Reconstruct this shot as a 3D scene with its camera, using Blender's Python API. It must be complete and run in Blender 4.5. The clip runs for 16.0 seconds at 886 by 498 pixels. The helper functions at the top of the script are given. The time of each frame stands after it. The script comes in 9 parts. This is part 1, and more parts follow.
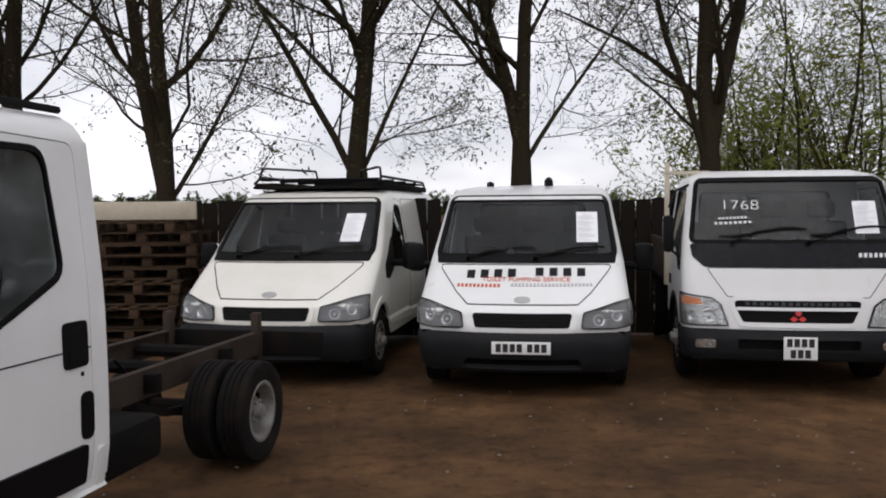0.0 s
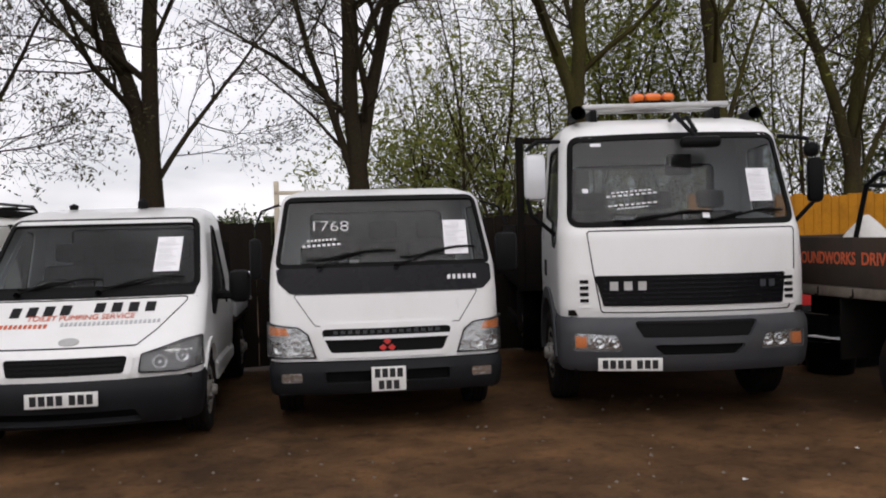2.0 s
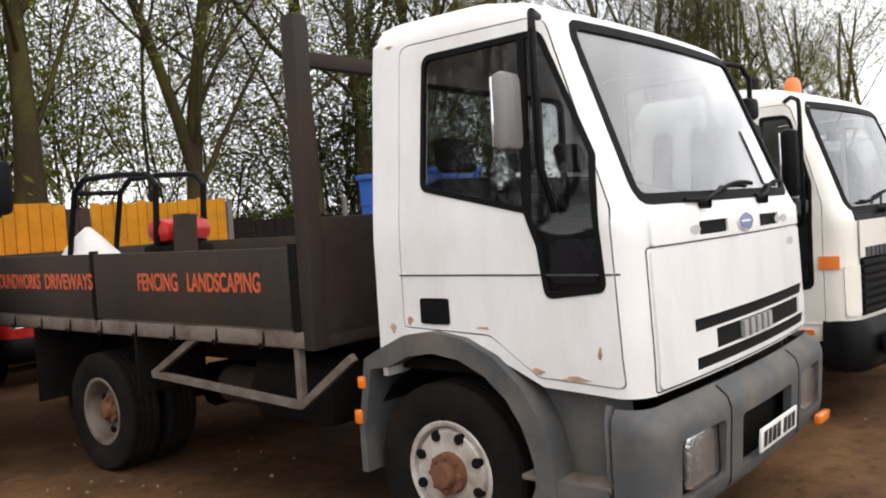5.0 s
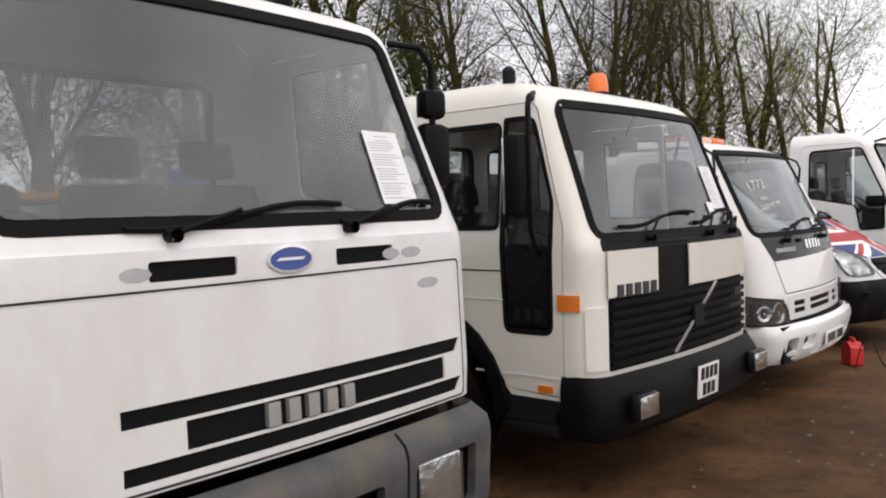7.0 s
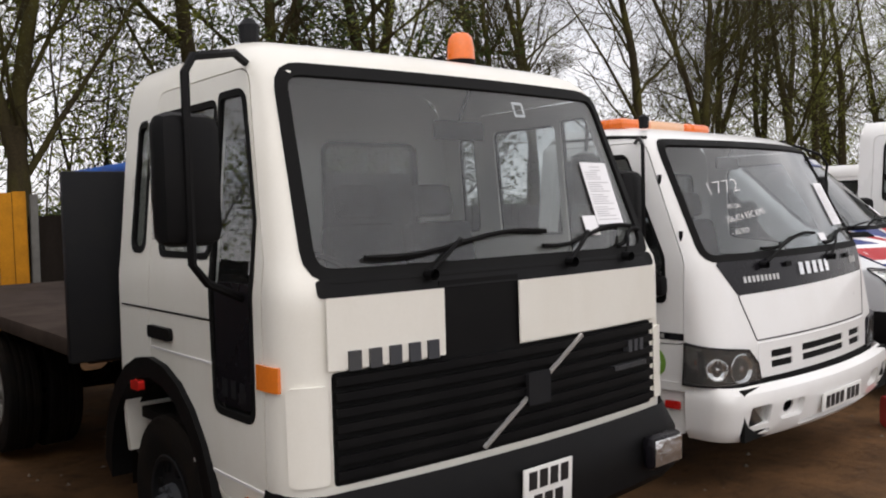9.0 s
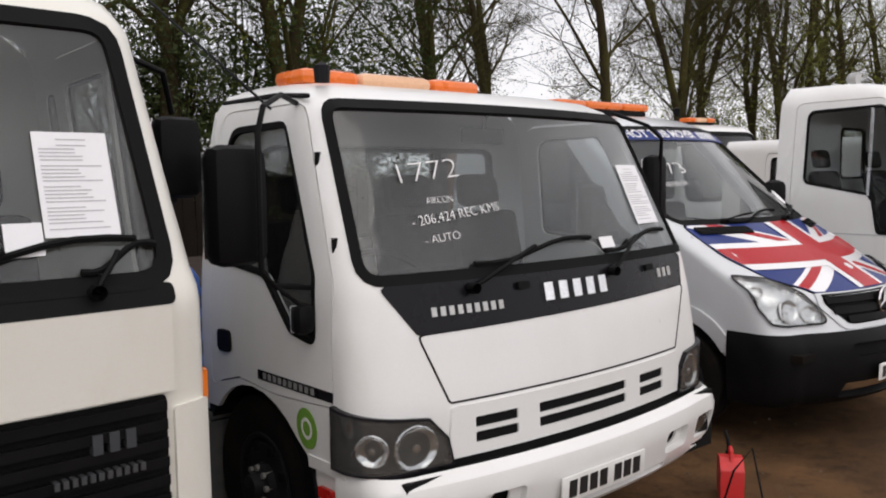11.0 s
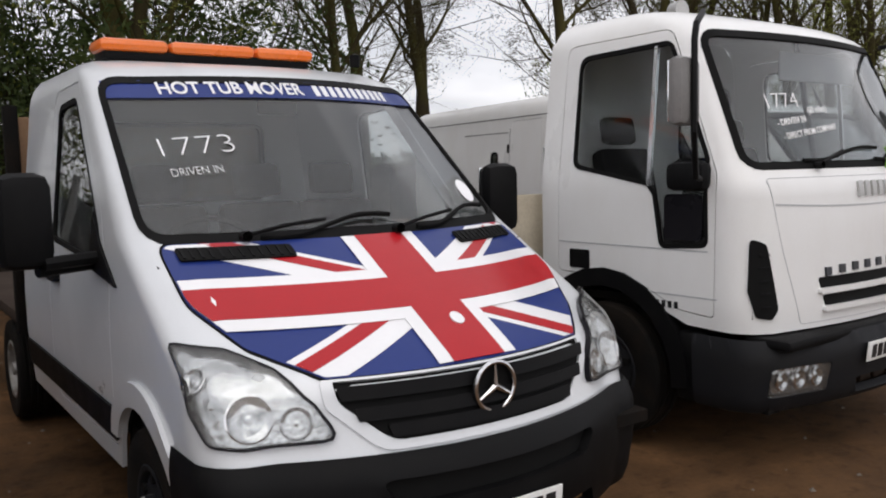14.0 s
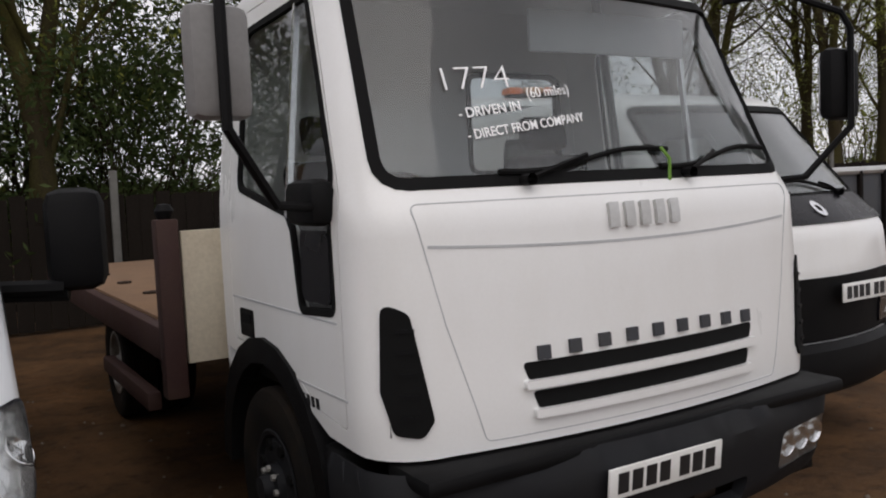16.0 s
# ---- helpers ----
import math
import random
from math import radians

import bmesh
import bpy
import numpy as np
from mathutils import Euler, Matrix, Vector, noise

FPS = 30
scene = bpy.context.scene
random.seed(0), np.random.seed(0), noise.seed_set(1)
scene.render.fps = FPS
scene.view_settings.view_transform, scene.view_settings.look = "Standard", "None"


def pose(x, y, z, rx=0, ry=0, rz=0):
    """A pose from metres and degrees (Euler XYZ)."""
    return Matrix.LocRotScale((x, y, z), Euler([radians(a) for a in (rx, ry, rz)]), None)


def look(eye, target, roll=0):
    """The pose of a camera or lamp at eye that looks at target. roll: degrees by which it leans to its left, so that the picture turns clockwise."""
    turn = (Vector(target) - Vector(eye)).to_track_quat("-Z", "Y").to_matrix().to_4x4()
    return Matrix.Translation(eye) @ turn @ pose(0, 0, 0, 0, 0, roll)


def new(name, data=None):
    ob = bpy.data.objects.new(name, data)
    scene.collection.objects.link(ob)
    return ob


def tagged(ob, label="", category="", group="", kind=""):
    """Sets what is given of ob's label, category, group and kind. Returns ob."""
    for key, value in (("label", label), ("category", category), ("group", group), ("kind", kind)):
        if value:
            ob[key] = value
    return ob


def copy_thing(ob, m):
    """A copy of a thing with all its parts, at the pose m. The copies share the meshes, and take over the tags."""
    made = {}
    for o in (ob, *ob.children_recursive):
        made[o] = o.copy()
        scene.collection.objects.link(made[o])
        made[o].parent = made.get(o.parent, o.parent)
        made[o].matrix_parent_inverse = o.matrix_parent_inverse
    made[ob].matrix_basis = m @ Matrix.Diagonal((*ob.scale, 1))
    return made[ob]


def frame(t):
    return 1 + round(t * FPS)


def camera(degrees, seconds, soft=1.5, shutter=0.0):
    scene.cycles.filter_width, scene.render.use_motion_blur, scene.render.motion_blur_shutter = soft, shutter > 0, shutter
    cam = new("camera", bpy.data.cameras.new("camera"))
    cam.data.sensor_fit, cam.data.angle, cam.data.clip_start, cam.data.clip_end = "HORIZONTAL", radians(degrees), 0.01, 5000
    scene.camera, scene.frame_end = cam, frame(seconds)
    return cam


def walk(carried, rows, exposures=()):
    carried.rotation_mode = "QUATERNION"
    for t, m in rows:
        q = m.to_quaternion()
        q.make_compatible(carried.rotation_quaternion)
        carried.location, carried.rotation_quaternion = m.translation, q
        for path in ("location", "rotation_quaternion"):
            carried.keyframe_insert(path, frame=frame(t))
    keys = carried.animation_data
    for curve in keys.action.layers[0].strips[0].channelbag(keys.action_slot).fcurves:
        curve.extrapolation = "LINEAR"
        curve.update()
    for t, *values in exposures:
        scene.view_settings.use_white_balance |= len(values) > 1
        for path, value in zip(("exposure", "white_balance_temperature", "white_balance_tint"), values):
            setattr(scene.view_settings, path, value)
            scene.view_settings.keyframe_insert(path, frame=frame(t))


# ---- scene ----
cam = camera(55.2, 16.0, 2.0)
PATH = [
    (0, (-0.332, -0.104, 1.701), (-0.274, 1.893, 1.609), -0.4),
    (0.5, (0.114, 0.109, 1.686), (0.321, 2.097, 1.617), -0.5),
    (1, (0.525, 0.231, 1.682), (0.867, 2.201, 1.625), -0.6),
    (1.5, (0.937, 0.376, 1.678), (1.418, 2.316, 1.627), -0.9),
    (2, (1.382, 0.461, 1.670), (1.994, 2.364, 1.625), -1.5),
    (2.5, (1.864, 0.444, 1.671), (2.617, 2.296, 1.629), -1.5),
    (3, (2.286, 0.382, 1.688), (3.199, 2.160, 1.645), -1.8),
    (3.5, (2.661, 0.304, 1.699), (3.758, 1.975, 1.648), -2.3),
    (4, (3.052, 0.202, 1.690), (4.320, 1.748, 1.626), -2.5),
    (4.5, (3.507, 0.187, 1.651), (4.937, 1.584, 1.583), -2.9),
    (5, (4.035, 0.217, 1.646), (5.598, 1.461, 1.560), -3.6),
    (5.2, (4.255, 0.161, 1.612), (5.859, 1.353, 1.524), -3.6),
    (7.3, (6.586, -0.606, 1.697), (8.139, 0.651, 1.595), -1.0),
    (7.5, (6.839, -0.625, 1.725), (8.375, 0.651, 1.607), -0.7),
    (8, (7.444, -0.730, 1.713), (8.924, 0.610, 1.602), -1.4),
    (8.2, (7.686, -0.771, 1.713), (9.139, 0.599, 1.602), -1.6),
    (10.3, (10.336, -0.840, 1.719), (11.638, 0.676, 1.641), -0.9),
    (10.5, (10.571, -0.856, 1.737), (11.878, 0.655, 1.639), -1.0),
    (11, (11.212, -0.863, 1.774), (12.539, 0.623, 1.603), -0.7),
    (11.5, (11.826, -0.862, 1.750), (13.176, 0.606, 1.595), 0.4),
    (12, (12.662, -0.867, 1.740), (14.020, 0.595, 1.610), 0.5),
    (12.5, (13.383, -0.843, 1.717), (14.720, 0.638, 1.577), 0.6),
    (13, (14.037, -0.884, 1.688), (15.319, 0.644, 1.543), -0.2),
    (13.5, (14.645, -0.932, 1.702), (15.857, 0.649, 1.525), -0.5),
    (14, (15.328, -0.870, 1.689), (16.530, 0.716, 1.496), -1.3),
    (14.5, (15.999, -0.834, 1.682), (17.206, 0.746, 1.469), -1.2),
    (15, (16.671, -0.761, 1.687), (17.851, 0.839, 1.467), -1.4),
    (15.2, (16.943, -0.741, 1.663), (18.122, 0.862, 1.461), -2.2),
    (15.5, (17.386, -0.717, 1.647), (18.519, 0.922, 1.477), -2.2),
    (16, (18.080, -0.703, 1.644), (19.119, 0.999, 1.495), -2.7),
]
walk(cam, [(t, look(eye, target, roll)) for t, eye, target, roll in PATH],
     [(0, -0.33, 6500, 14), (2, -0.26, 6650, 15), (3, 0.1, 6900, 14), (3.6, 0.35, 7050, 13), (5, 0.5, 6800, 12), (7.3, -0.1, 6850, 14), (8, -0.15, 6800, 14), (10.4, 0.05, 6800, 14), (11, -0.2, 6800, 14), (13, -0.25, 6750, 14), (14.5, -0.25, 6650, 13), (16, -0.45, 6700, 14)])

# ---- light ----
world = bpy.data.worlds.new("overcast_sky")
scene.world = world
world.use_nodes = True
wn, wl = world.node_tree.nodes, world.node_tree.links
wn.clear()
SUN_EL, SUN_AZ = 52.0, 205.0
w_out, w_bg = wn.new("ShaderNodeOutputWorld"), wn.new("ShaderNodeBackground")
w_sky = wn.new("ShaderNodeTexSky")
w_sky.sky_type, w_sky.sun_disc = "NISHITA", False
w_sky.sun_elevation, w_sky.sun_rotation = radians(SUN_EL), radians(SUN_AZ)
w_tc, w_map = wn.new("ShaderNodeTexCoord"), wn.new("ShaderNodeMapping")
w_map.inputs["Scale"].default_value = (1.0, 1.0, 3.2)
w_noise, w_ramp, w_mix = wn.new("ShaderNodeTexNoise"), wn.new("ShaderNodeValToRGB"), wn.new("ShaderNodeMixRGB")
w_noise.inputs["Scale"].default_value, w_noise.inputs["Detail"].default_value = 2.6, 6.0
w_noise.inputs["Roughness"].default_value = 0.55
w_ramp.color_ramp.elements[0].position, w_ramp.color_ramp.elements[0].color = 0.36, (6.0, 6.2, 6.6, 1)
w_ramp.color_ramp.elements[1].position, w_ramp.color_ramp.elements[1].color = 0.66, (10.5, 10.6, 10.9, 1)
w_mix.inputs["Fac"].default_value = 0.9
w_bg.inputs["Strength"].default_value = 0.15
wl.new(w_tc.outputs["Generated"], w_map.inputs["Vector"])
wl.new(w_map.outputs["Vector"], w_noise.inputs["Vector"])
wl.new(w_noise.outputs["Fac"], w_ramp.inputs["Fac"])
wl.new(w_sky.outputs["Color"], w_mix.inputs["Color1"])
wl.new(w_ramp.outputs["Color"], w_mix.inputs["Color2"])
wl.new(w_mix.outputs["Color"], w_bg.inputs["Color"])
wl.new(w_bg.outputs["Background"], w_out.inputs["Surface"])
sun = new("sun", bpy.data.lights.new("sun", "SUN"))
sun.data.energy, sun.data.angle, sun.data.color = 0.9, radians(60), (1.0, 0.97, 0.92)
sa, se = radians(SUN_AZ), radians(SUN_EL)
sun.matrix_world = look((math.sin(sa) * math.cos(se) * 60, math.cos(sa) * math.cos(se) * 60, math.sin(se) * 60), (0, 0, 0))

# ---- materials ----


def nodes_of(name):
    m = bpy.data.materials.new(name)
    m.use_nodes = True
    return m, m.node_tree.nodes, m.node_tree.links, m.node_tree.nodes["Principled BSDF"]


def surface(name, col, rough=0.5, metal=0.0, dirt=None, amount=0.3, scale=3.0, fine=60.0, bump=0.05, coat=0.0, spread=0.06, spec=0.5, streak=1.0):
    """Base colour, a dirt or wear colour laid in by broad noise, fine grain, a little relief and uneven gloss."""
    m, n, l, b = nodes_of(name)
    tc = n.new("ShaderNodeTexCoord")
    mp = n.new("ShaderNodeMapping")
    mp.inputs["Scale"].default_value = (1, 1, streak)
    l.new(tc.outputs["Object"], mp.inputs["Vector"])
    big, small = n.new("ShaderNodeTexNoise"), n.new("ShaderNodeTexNoise")
    big.inputs["Scale"].default_value, big.inputs["Detail"].default_value, big.inputs["Roughness"].default_value = scale, 6, 0.62
    small.inputs["Scale"].default_value, small.inputs["Detail"].default_value = fine, 3
    l.new(mp.outputs["Vector"], big.inputs["Vector"])
    l.new(tc.outputs["Object"], small.inputs["Vector"])
    ramp = n.new("ShaderNodeMapRange")
    ramp.inputs["From Min"].default_value, ramp.inputs["From Max"].default_value = 0.42, 0.72
    ramp.inputs["To Max"].default_value = amount
    l.new(big.outputs["Fac"], ramp.inputs["Value"])
    mix = n.new("ShaderNodeMixRGB")
    mix.inputs["Color1"].default_value = (*col, 1)
    mix.inputs["Color2"].default_value = (*(dirt or [c * 0.5 for c in col]), 1)
    l.new(ramp.outputs["Result"], mix.inputs["Fac"])
    hsv = n.new("ShaderNodeHueSaturation")
    mr = n.new("ShaderNodeMapRange")
    mr.inputs["To Min"].default_value, mr.inputs["To Max"].default_value = 1 - spread * 2, 1 + spread * 2
    l.new(small.outputs["Fac"], mr.inputs["Value"])
    l.new(mr.outputs["Result"], hsv.inputs["Value"])
    l.new(mix.outputs["Color"], hsv.inputs["Color"])
    l.new(hsv.outputs["Color"], b.inputs["Base Color"])
    rr = n.new("ShaderNodeMapRange")
    rr.inputs["To Min"].default_value, rr.inputs["To Max"].default_value = max(rough - 0.1, 0.02), min(rough + 0.2, 1)
    l.new(big.outputs["Fac"], rr.inputs["Value"])
    l.new(rr.outputs["Result"], b.inputs["Roughness"])
    b.inputs["Metallic"].default_value, b.inputs["Coat Weight"].default_value = metal, coat
    b.inputs["Coat Roughness"].default_value = 0.06
    b.inputs["Specular IOR Level"].default_value = spec
    if bump:
        bp = n.new("ShaderNodeBump")
        bp.inputs["Strength"].default_value, bp.inputs["Distance"].default_value = bump, 0.01
        l.new(small.outputs["Fac"], bp.inputs["Height"])
        l.new(bp.outputs["Normal"], b.inputs["Normal"])
    return m


def glass(name, tint, gloss=1.0, rough=0.02, haze=0.0):
    """Thin pane: clear or tinted, with a mirror that grows towards grazing angles and a little dust."""
    m, n, l, b = nodes_of(name)
    n.remove(b)
    tr, gl, fr, mx = n.new("ShaderNodeBsdfTransparent"), n.new("ShaderNodeBsdfGlossy"), n.new("ShaderNodeLayerWeight"), n.new("ShaderNodeMixShader")
    df, mh = n.new("ShaderNodeBsdfDiffuse"), n.new("ShaderNodeMixShader")
    ns, mr = n.new("ShaderNodeTexNoise"), n.new("ShaderNodeMapRange")
    ns.inputs["Scale"].default_value, ns.inputs["Detail"].default_value = 4.0, 6
    mr.inputs["To Min"].default_value, mr.inputs["To Max"].default_value = haze * 0.3, haze * 1.7
    l.new(ns.outputs["Fac"], mr.inputs["Value"])
    df.inputs["Color"].default_value = (0.55, 0.53, 0.5, 1)
    tr.inputs["Color"].default_value = (*tint, 1)
    gl.inputs["Roughness"].default_value = rough
    fr.inputs["Blend"].default_value = 0.5
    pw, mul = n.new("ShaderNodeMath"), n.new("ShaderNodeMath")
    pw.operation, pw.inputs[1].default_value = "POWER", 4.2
    # gloss scales the mirror by hand, so panes reflect more or less sky
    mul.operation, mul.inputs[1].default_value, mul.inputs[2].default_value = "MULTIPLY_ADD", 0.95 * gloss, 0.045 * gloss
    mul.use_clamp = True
    l.new(fr.outputs["Facing"], pw.inputs[0])
    l.new(pw.outputs["Value"], mul.inputs[0])
    l.new(mr.outputs["Result"], mh.inputs["Fac"])
    l.new(tr.outputs["BSDF"], mh.inputs[1])
    l.new(df.outputs["BSDF"], mh.inputs[2])
    l.new(mul.outputs["Value"], mx.inputs["Fac"])
    l.new(mh.outputs["Shader"], mx.inputs[1])
    l.new(gl.outputs["BSDF"], mx.inputs[2])
    l.new(mx.outputs["Shader"], n["Material Output"].inputs["Surface"])
    return m


WHITE = surface("white_paint", (0.80, 0.80, 0.79), 0.28, dirt=(0.60, 0.57, 0.50), amount=0.20, scale=2.2, fine=90, bump=0.01, coat=0.5, spread=0.012, streak=0.4)
CREAM = surface("cream_white_paint", (0.79, 0.775, 0.71), 0.30, dirt=(0.58, 0.53, 0.42), amount=0.22, scale=2.2, fine=90, bump=0.01, coat=0.4, spread=0.012, streak=0.4)
OLDWHITE = surface("worn_white_paint", (0.78, 0.78, 0.77), 0.36, dirt=(0.50, 0.47, 0.41), amount=0.42, scale=3.2, fine=70, bump=0.02, coat=0.2, spread=0.015, streak=0.35)
SILVER = surface("silver_white_paint", (0.68, 0.70, 0.72), 0.30, dirt=(0.5, 0.5, 0.5), amount=0.15, scale=2.2, fine=120, bump=0.01, coat=0.6, spread=0.015, metal=0.15)
BLACK = surface("black_plastic", (0.004, 0.004, 0.0045), 0.5, dirt=(0.010, 0.0095, 0.009), amount=0.5, scale=5, fine=220, bump=0.10, spread=0.08, spec=0.12)
GLOSSBLACK = surface("black_gloss_panel", (0.007, 0.0065, 0.009), 0.22, dirt=(0.013, 0.012, 0.013), amount=0.4, scale=4, fine=150, bump=0.02, spread=0.05, spec=0.18)
DKGREY = surface("dark_grey_plastic", (0.012, 0.0125, 0.0145), 0.55, dirt=(0.022, 0.021, 0.019), amount=0.45, scale=4, fine=220, bump=0.12, spread=0.07, spec=0.14)
GREY = surface("grey_painted_plastic", (0.044, 0.047, 0.054), 0.5, dirt=(0.072, 0.069, 0.062), amount=0.5, scale=4, fine=160, bump=0.08, spread=0.06, spec=0.35)
MIDGREY = surface("weathered_grey_plastic", (0.058, 0.062, 0.065), 0.65, dirt=(0.15, 0.125, 0.10), amount=0.9, scale=3, fine=140, bump=0.1, spread=0.08)
RUBBER = surface("tyre_rubber", (0.006, 0.0055, 0.005), 0.9, dirt=(0.022, 0.015, 0.010), amount=0.75, scale=5, fine=70, bump=0.2, spread=0.12, spec=0.15)
TRIM = surface("window_rubber", (0.004, 0.004, 0.004), 0.7, dirt=(0.008, 0.008, 0.008), amount=0.4, scale=6, fine=120, bump=0.05, spec=0.15)
STEEL = surface("painted_steel_rim", (0.26, 0.255, 0.24), 0.5, dirt=(0.085, 0.055, 0.035), amount=0.8, scale=7, fine=60, bump=0.08, metal=0.3)
WHITERIM = surface("white_rusty_rim", (0.50, 0.47, 0.42), 0.6, dirt=(0.12, 0.055, 0.025), amount=1.0, scale=4, fine=50, bump=0.1)
RUST = surface("rusty_hub", (0.16, 0.065, 0.03), 0.85, dirt=(0.06, 0.03, 0.02), amount=0.7, scale=16, fine=90, bump=0.3, spread=0.15)
CHASSIS = surface("dirty_black_chassis", (0.005, 0.0045, 0.004), 0.85, dirt=(0.015, 0.010, 0.007), amount=0.7, scale=4, fine=60, bump=0.2, spread=0.12, spec=0.12)
BROWNSTEEL = surface("brown_rusting_steel", (0.042, 0.029, 0.022), 0.8, spec=0.2, dirt=(0.018, 0.0105, 0.007), amount=0.7, scale=3, fine=60, bump=0.15, spread=0.1)
CHROME = surface("chrome", (0.75, 0.75, 0.76), 0.12, metal=1.0, amount=0.2, bump=0.0)
REFLECTOR = surface("lamp_reflector", (0.78, 0.79, 0.80), 0.16, metal=0.92, amount=0.5, scale=16, bump=0.9, fine=26, dirt=(0.22, 0.225, 0.23))
LENS = glass("clear_lens", (0.93, 0.94, 0.94), 1.1, 0.04, 0.05)
AMBER = surface("amber_lens", (0.80, 0.20, 0.02), 0.2, amount=0.2, coat=0.6, bump=0.02)
BEACON = surface("orange_beacon", (0.85, 0.17, 0.015), 0.25, amount=0.3, coat=0.5, bump=0.02, dirt=(0.6, 0.2, 0.06))
PALEBEACON = surface("pale_orange_beacon", (0.85, 0.50, 0.30), 0.3, amount=0.3, coat=0.4, bump=0.02)
REDLENS = surface("red_lens", (0.55, 0.02, 0.015), 0.2, amount=0.2, coat=0.5, bump=0.02)
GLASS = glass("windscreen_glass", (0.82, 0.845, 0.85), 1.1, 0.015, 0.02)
# same glass with the sky's reflection cut in the material, tint darker
WEAKMIRRORGLASS = glass("weak_reflection_windscreen_glass", (0.74, 0.77, 0.78), 0.5, 0.015, 0.008)
# same glass with the sky's reflection strengthened in the material
BOOSTEDMIRRORGLASS = glass("boosted_reflection_windscreen_glass", (0.74, 0.76, 0.765), 1.9, 0.02, 0.03)
DARKGLASS = glass("side_window_glass", (0.76, 0.78, 0.78), 0.75, 0.015, 0.004)
MIRROR = surface("mirror_glass", (0.85, 0.86, 0.87), 0.03, metal=1.0, amount=0.05, bump=0.0)
SEAT = surface("dark_seat_cloth", (0.008, 0.008, 0.009), 0.95, dirt=(0.014, 0.0135, 0.013), spec=0.1, amount=0.5, scale=8, fine=300, bump=0.2)
DASH = surface("dark_dash_plastic", (0.012, 0.0125, 0.0135), 0.7, spec=0.1, dirt=(0.028, 0.027, 0.025), amount=0.5, scale=6, fine=200, bump=0.1)
LINING = surface("grey_cab_lining", (0.045, 0.045, 0.044), 0.9, spec=0.1, dirt=(0.03, 0.029, 0.027), amount=0.4, scale=4, fine=200, bump=0.05)
PAPER = surface("white_paper", (0.86, 0.86, 0.88), 0.8, amount=0.04, bump=0.0, spread=0.01)
INK = surface("printed_ink", (0.50, 0.50, 0.52), 0.8, amount=0.1, bump=0.0)
PEN = surface("white_marker_pen", (0.9, 0.9, 0.9), 0.7, amount=0.2, bump=0.0, dirt=(0.6, 0.6, 0.6), scale=40)
PLATE = surface("white_plate", (0.80, 0.80, 0.78), 0.4, dirt=(0.5, 0.47, 0.4), amount=0.3, scale=8, bump=0.0, spread=0.02)
PLATEINK = surface("plate_black", (0.015, 0.015, 0.016), 0.4, amount=0.2, bump=0.0)
FLAGRED = surface("flag_red", (0.42, 0.010, 0.016), 0.35, dirt=(0.33, 0.016, 0.018), amount=0.3, bump=0.0, coat=0.12, spec=0.3, spread=0.02)
FLAGBLUE = surface("flag_blue", (0.012, 0.030, 0.17), 0.35, dirt=(0.018, 0.036, 0.15), amount=0.3, bump=0.0, coat=0.12, spec=0.3, spread=0.02)
FLAGWHITE = surface("flag_white", (0.82, 0.82, 0.83), 0.3, amount=0.05, bump=0.0, coat=0.5, spread=0.01)
SIGNRED = surface("faded_red_lettering", (0.60, 0.10, 0.03), 0.7, dirt=(0.20, 0.07, 0.04), amount=0.55, scale=14, bump=0.05)
LOGOBLUE = surface("blue_enamel", (0.02, 0.06, 0.30), 0.25, amount=0.1, bump=0.0, coat=0.5)
PUREBLUE = surface("blue_plastic", (0.012, 0.10, 0.44), 0.45, dirt=(0.01, 0.06, 0.24), amount=0.5, scale=4, fine=80, bump=0.08)
YELLOW = surface("yellow_painted_boards", (0.46, 0.19, 0.009), 0.8, spec=0.2, dirt=(0.26, 0.11, 0.012), amount=0.6, scale=3, fine=40, bump=0.15, spread=0.1)
DARKFENCE = surface("dark_weathered_boards", (0.017, 0.0135, 0.011), 0.95, spec=0.06, dirt=(0.008, 0.0065, 0.005), amount=0.7, scale=2.5, fine=40, bump=0.25, spread=0.15, streak=0.2)
PALLET = surface("weathered_pallet_wood", (0.066, 0.041, 0.025), 0.9, spec=0.15, dirt=(0.020, 0.0125, 0.008), amount=0.7, scale=3, fine=60, bump=0.25, spread=0.15)
PALEWOOD = surface("pale_board", (0.55, 0.49, 0.38), 0.85, dirt=(0.38, 0.31, 0.22), amount=0.5, scale=3, fine=60, bump=0.12, spread=0.08)
DECK = surface("plywood_deck", (0.20, 0.115, 0.062), 0.85, dirt=(0.16, 0.10, 0.065), amount=0.6, scale=3, fine=50, bump=0.15, spread=0.1)
MAROON = surface("dark_maroon_steel", (0.045, 0.022, 0.020), 0.6, spec=0.25, dirt=(0.07, 0.042, 0.030), amount=0.5, scale=4, fine=70, bump=0.1, spread=0.08)
DROPSIDE = surface("dark_brown_dropside", (0.028, 0.022, 0.018), 0.65, spec=0.25, dirt=(0.075, 0.042, 0.022), amount=0.5, scale=3.2, fine=60, bump=0.15, spread=0.12, streak=0.35)
REDPAINT = surface("red_paint", (0.50, 0.020, 0.018), 0.3, dirt=(0.3, 0.03, 0.02), amount=0.3, coat=0.4, bump=0.01)
REDCAN = surface("red_plastic", (0.62, 0.03, 0.03), 0.4, dirt=(0.4, 0.05, 0.04), amount=0.4, bump=0.03)
GREENBADGE = surface("green_sticker", (0.17, 0.36, 0.05), 0.5, amount=0.3, bump=0.0)
ALU = surface("dull_aluminium", (0.55, 0.55, 0.54), 0.4, metal=0.7, dirt=(0.3, 0.29, 0.27), amount=0.5, bump=0.05)
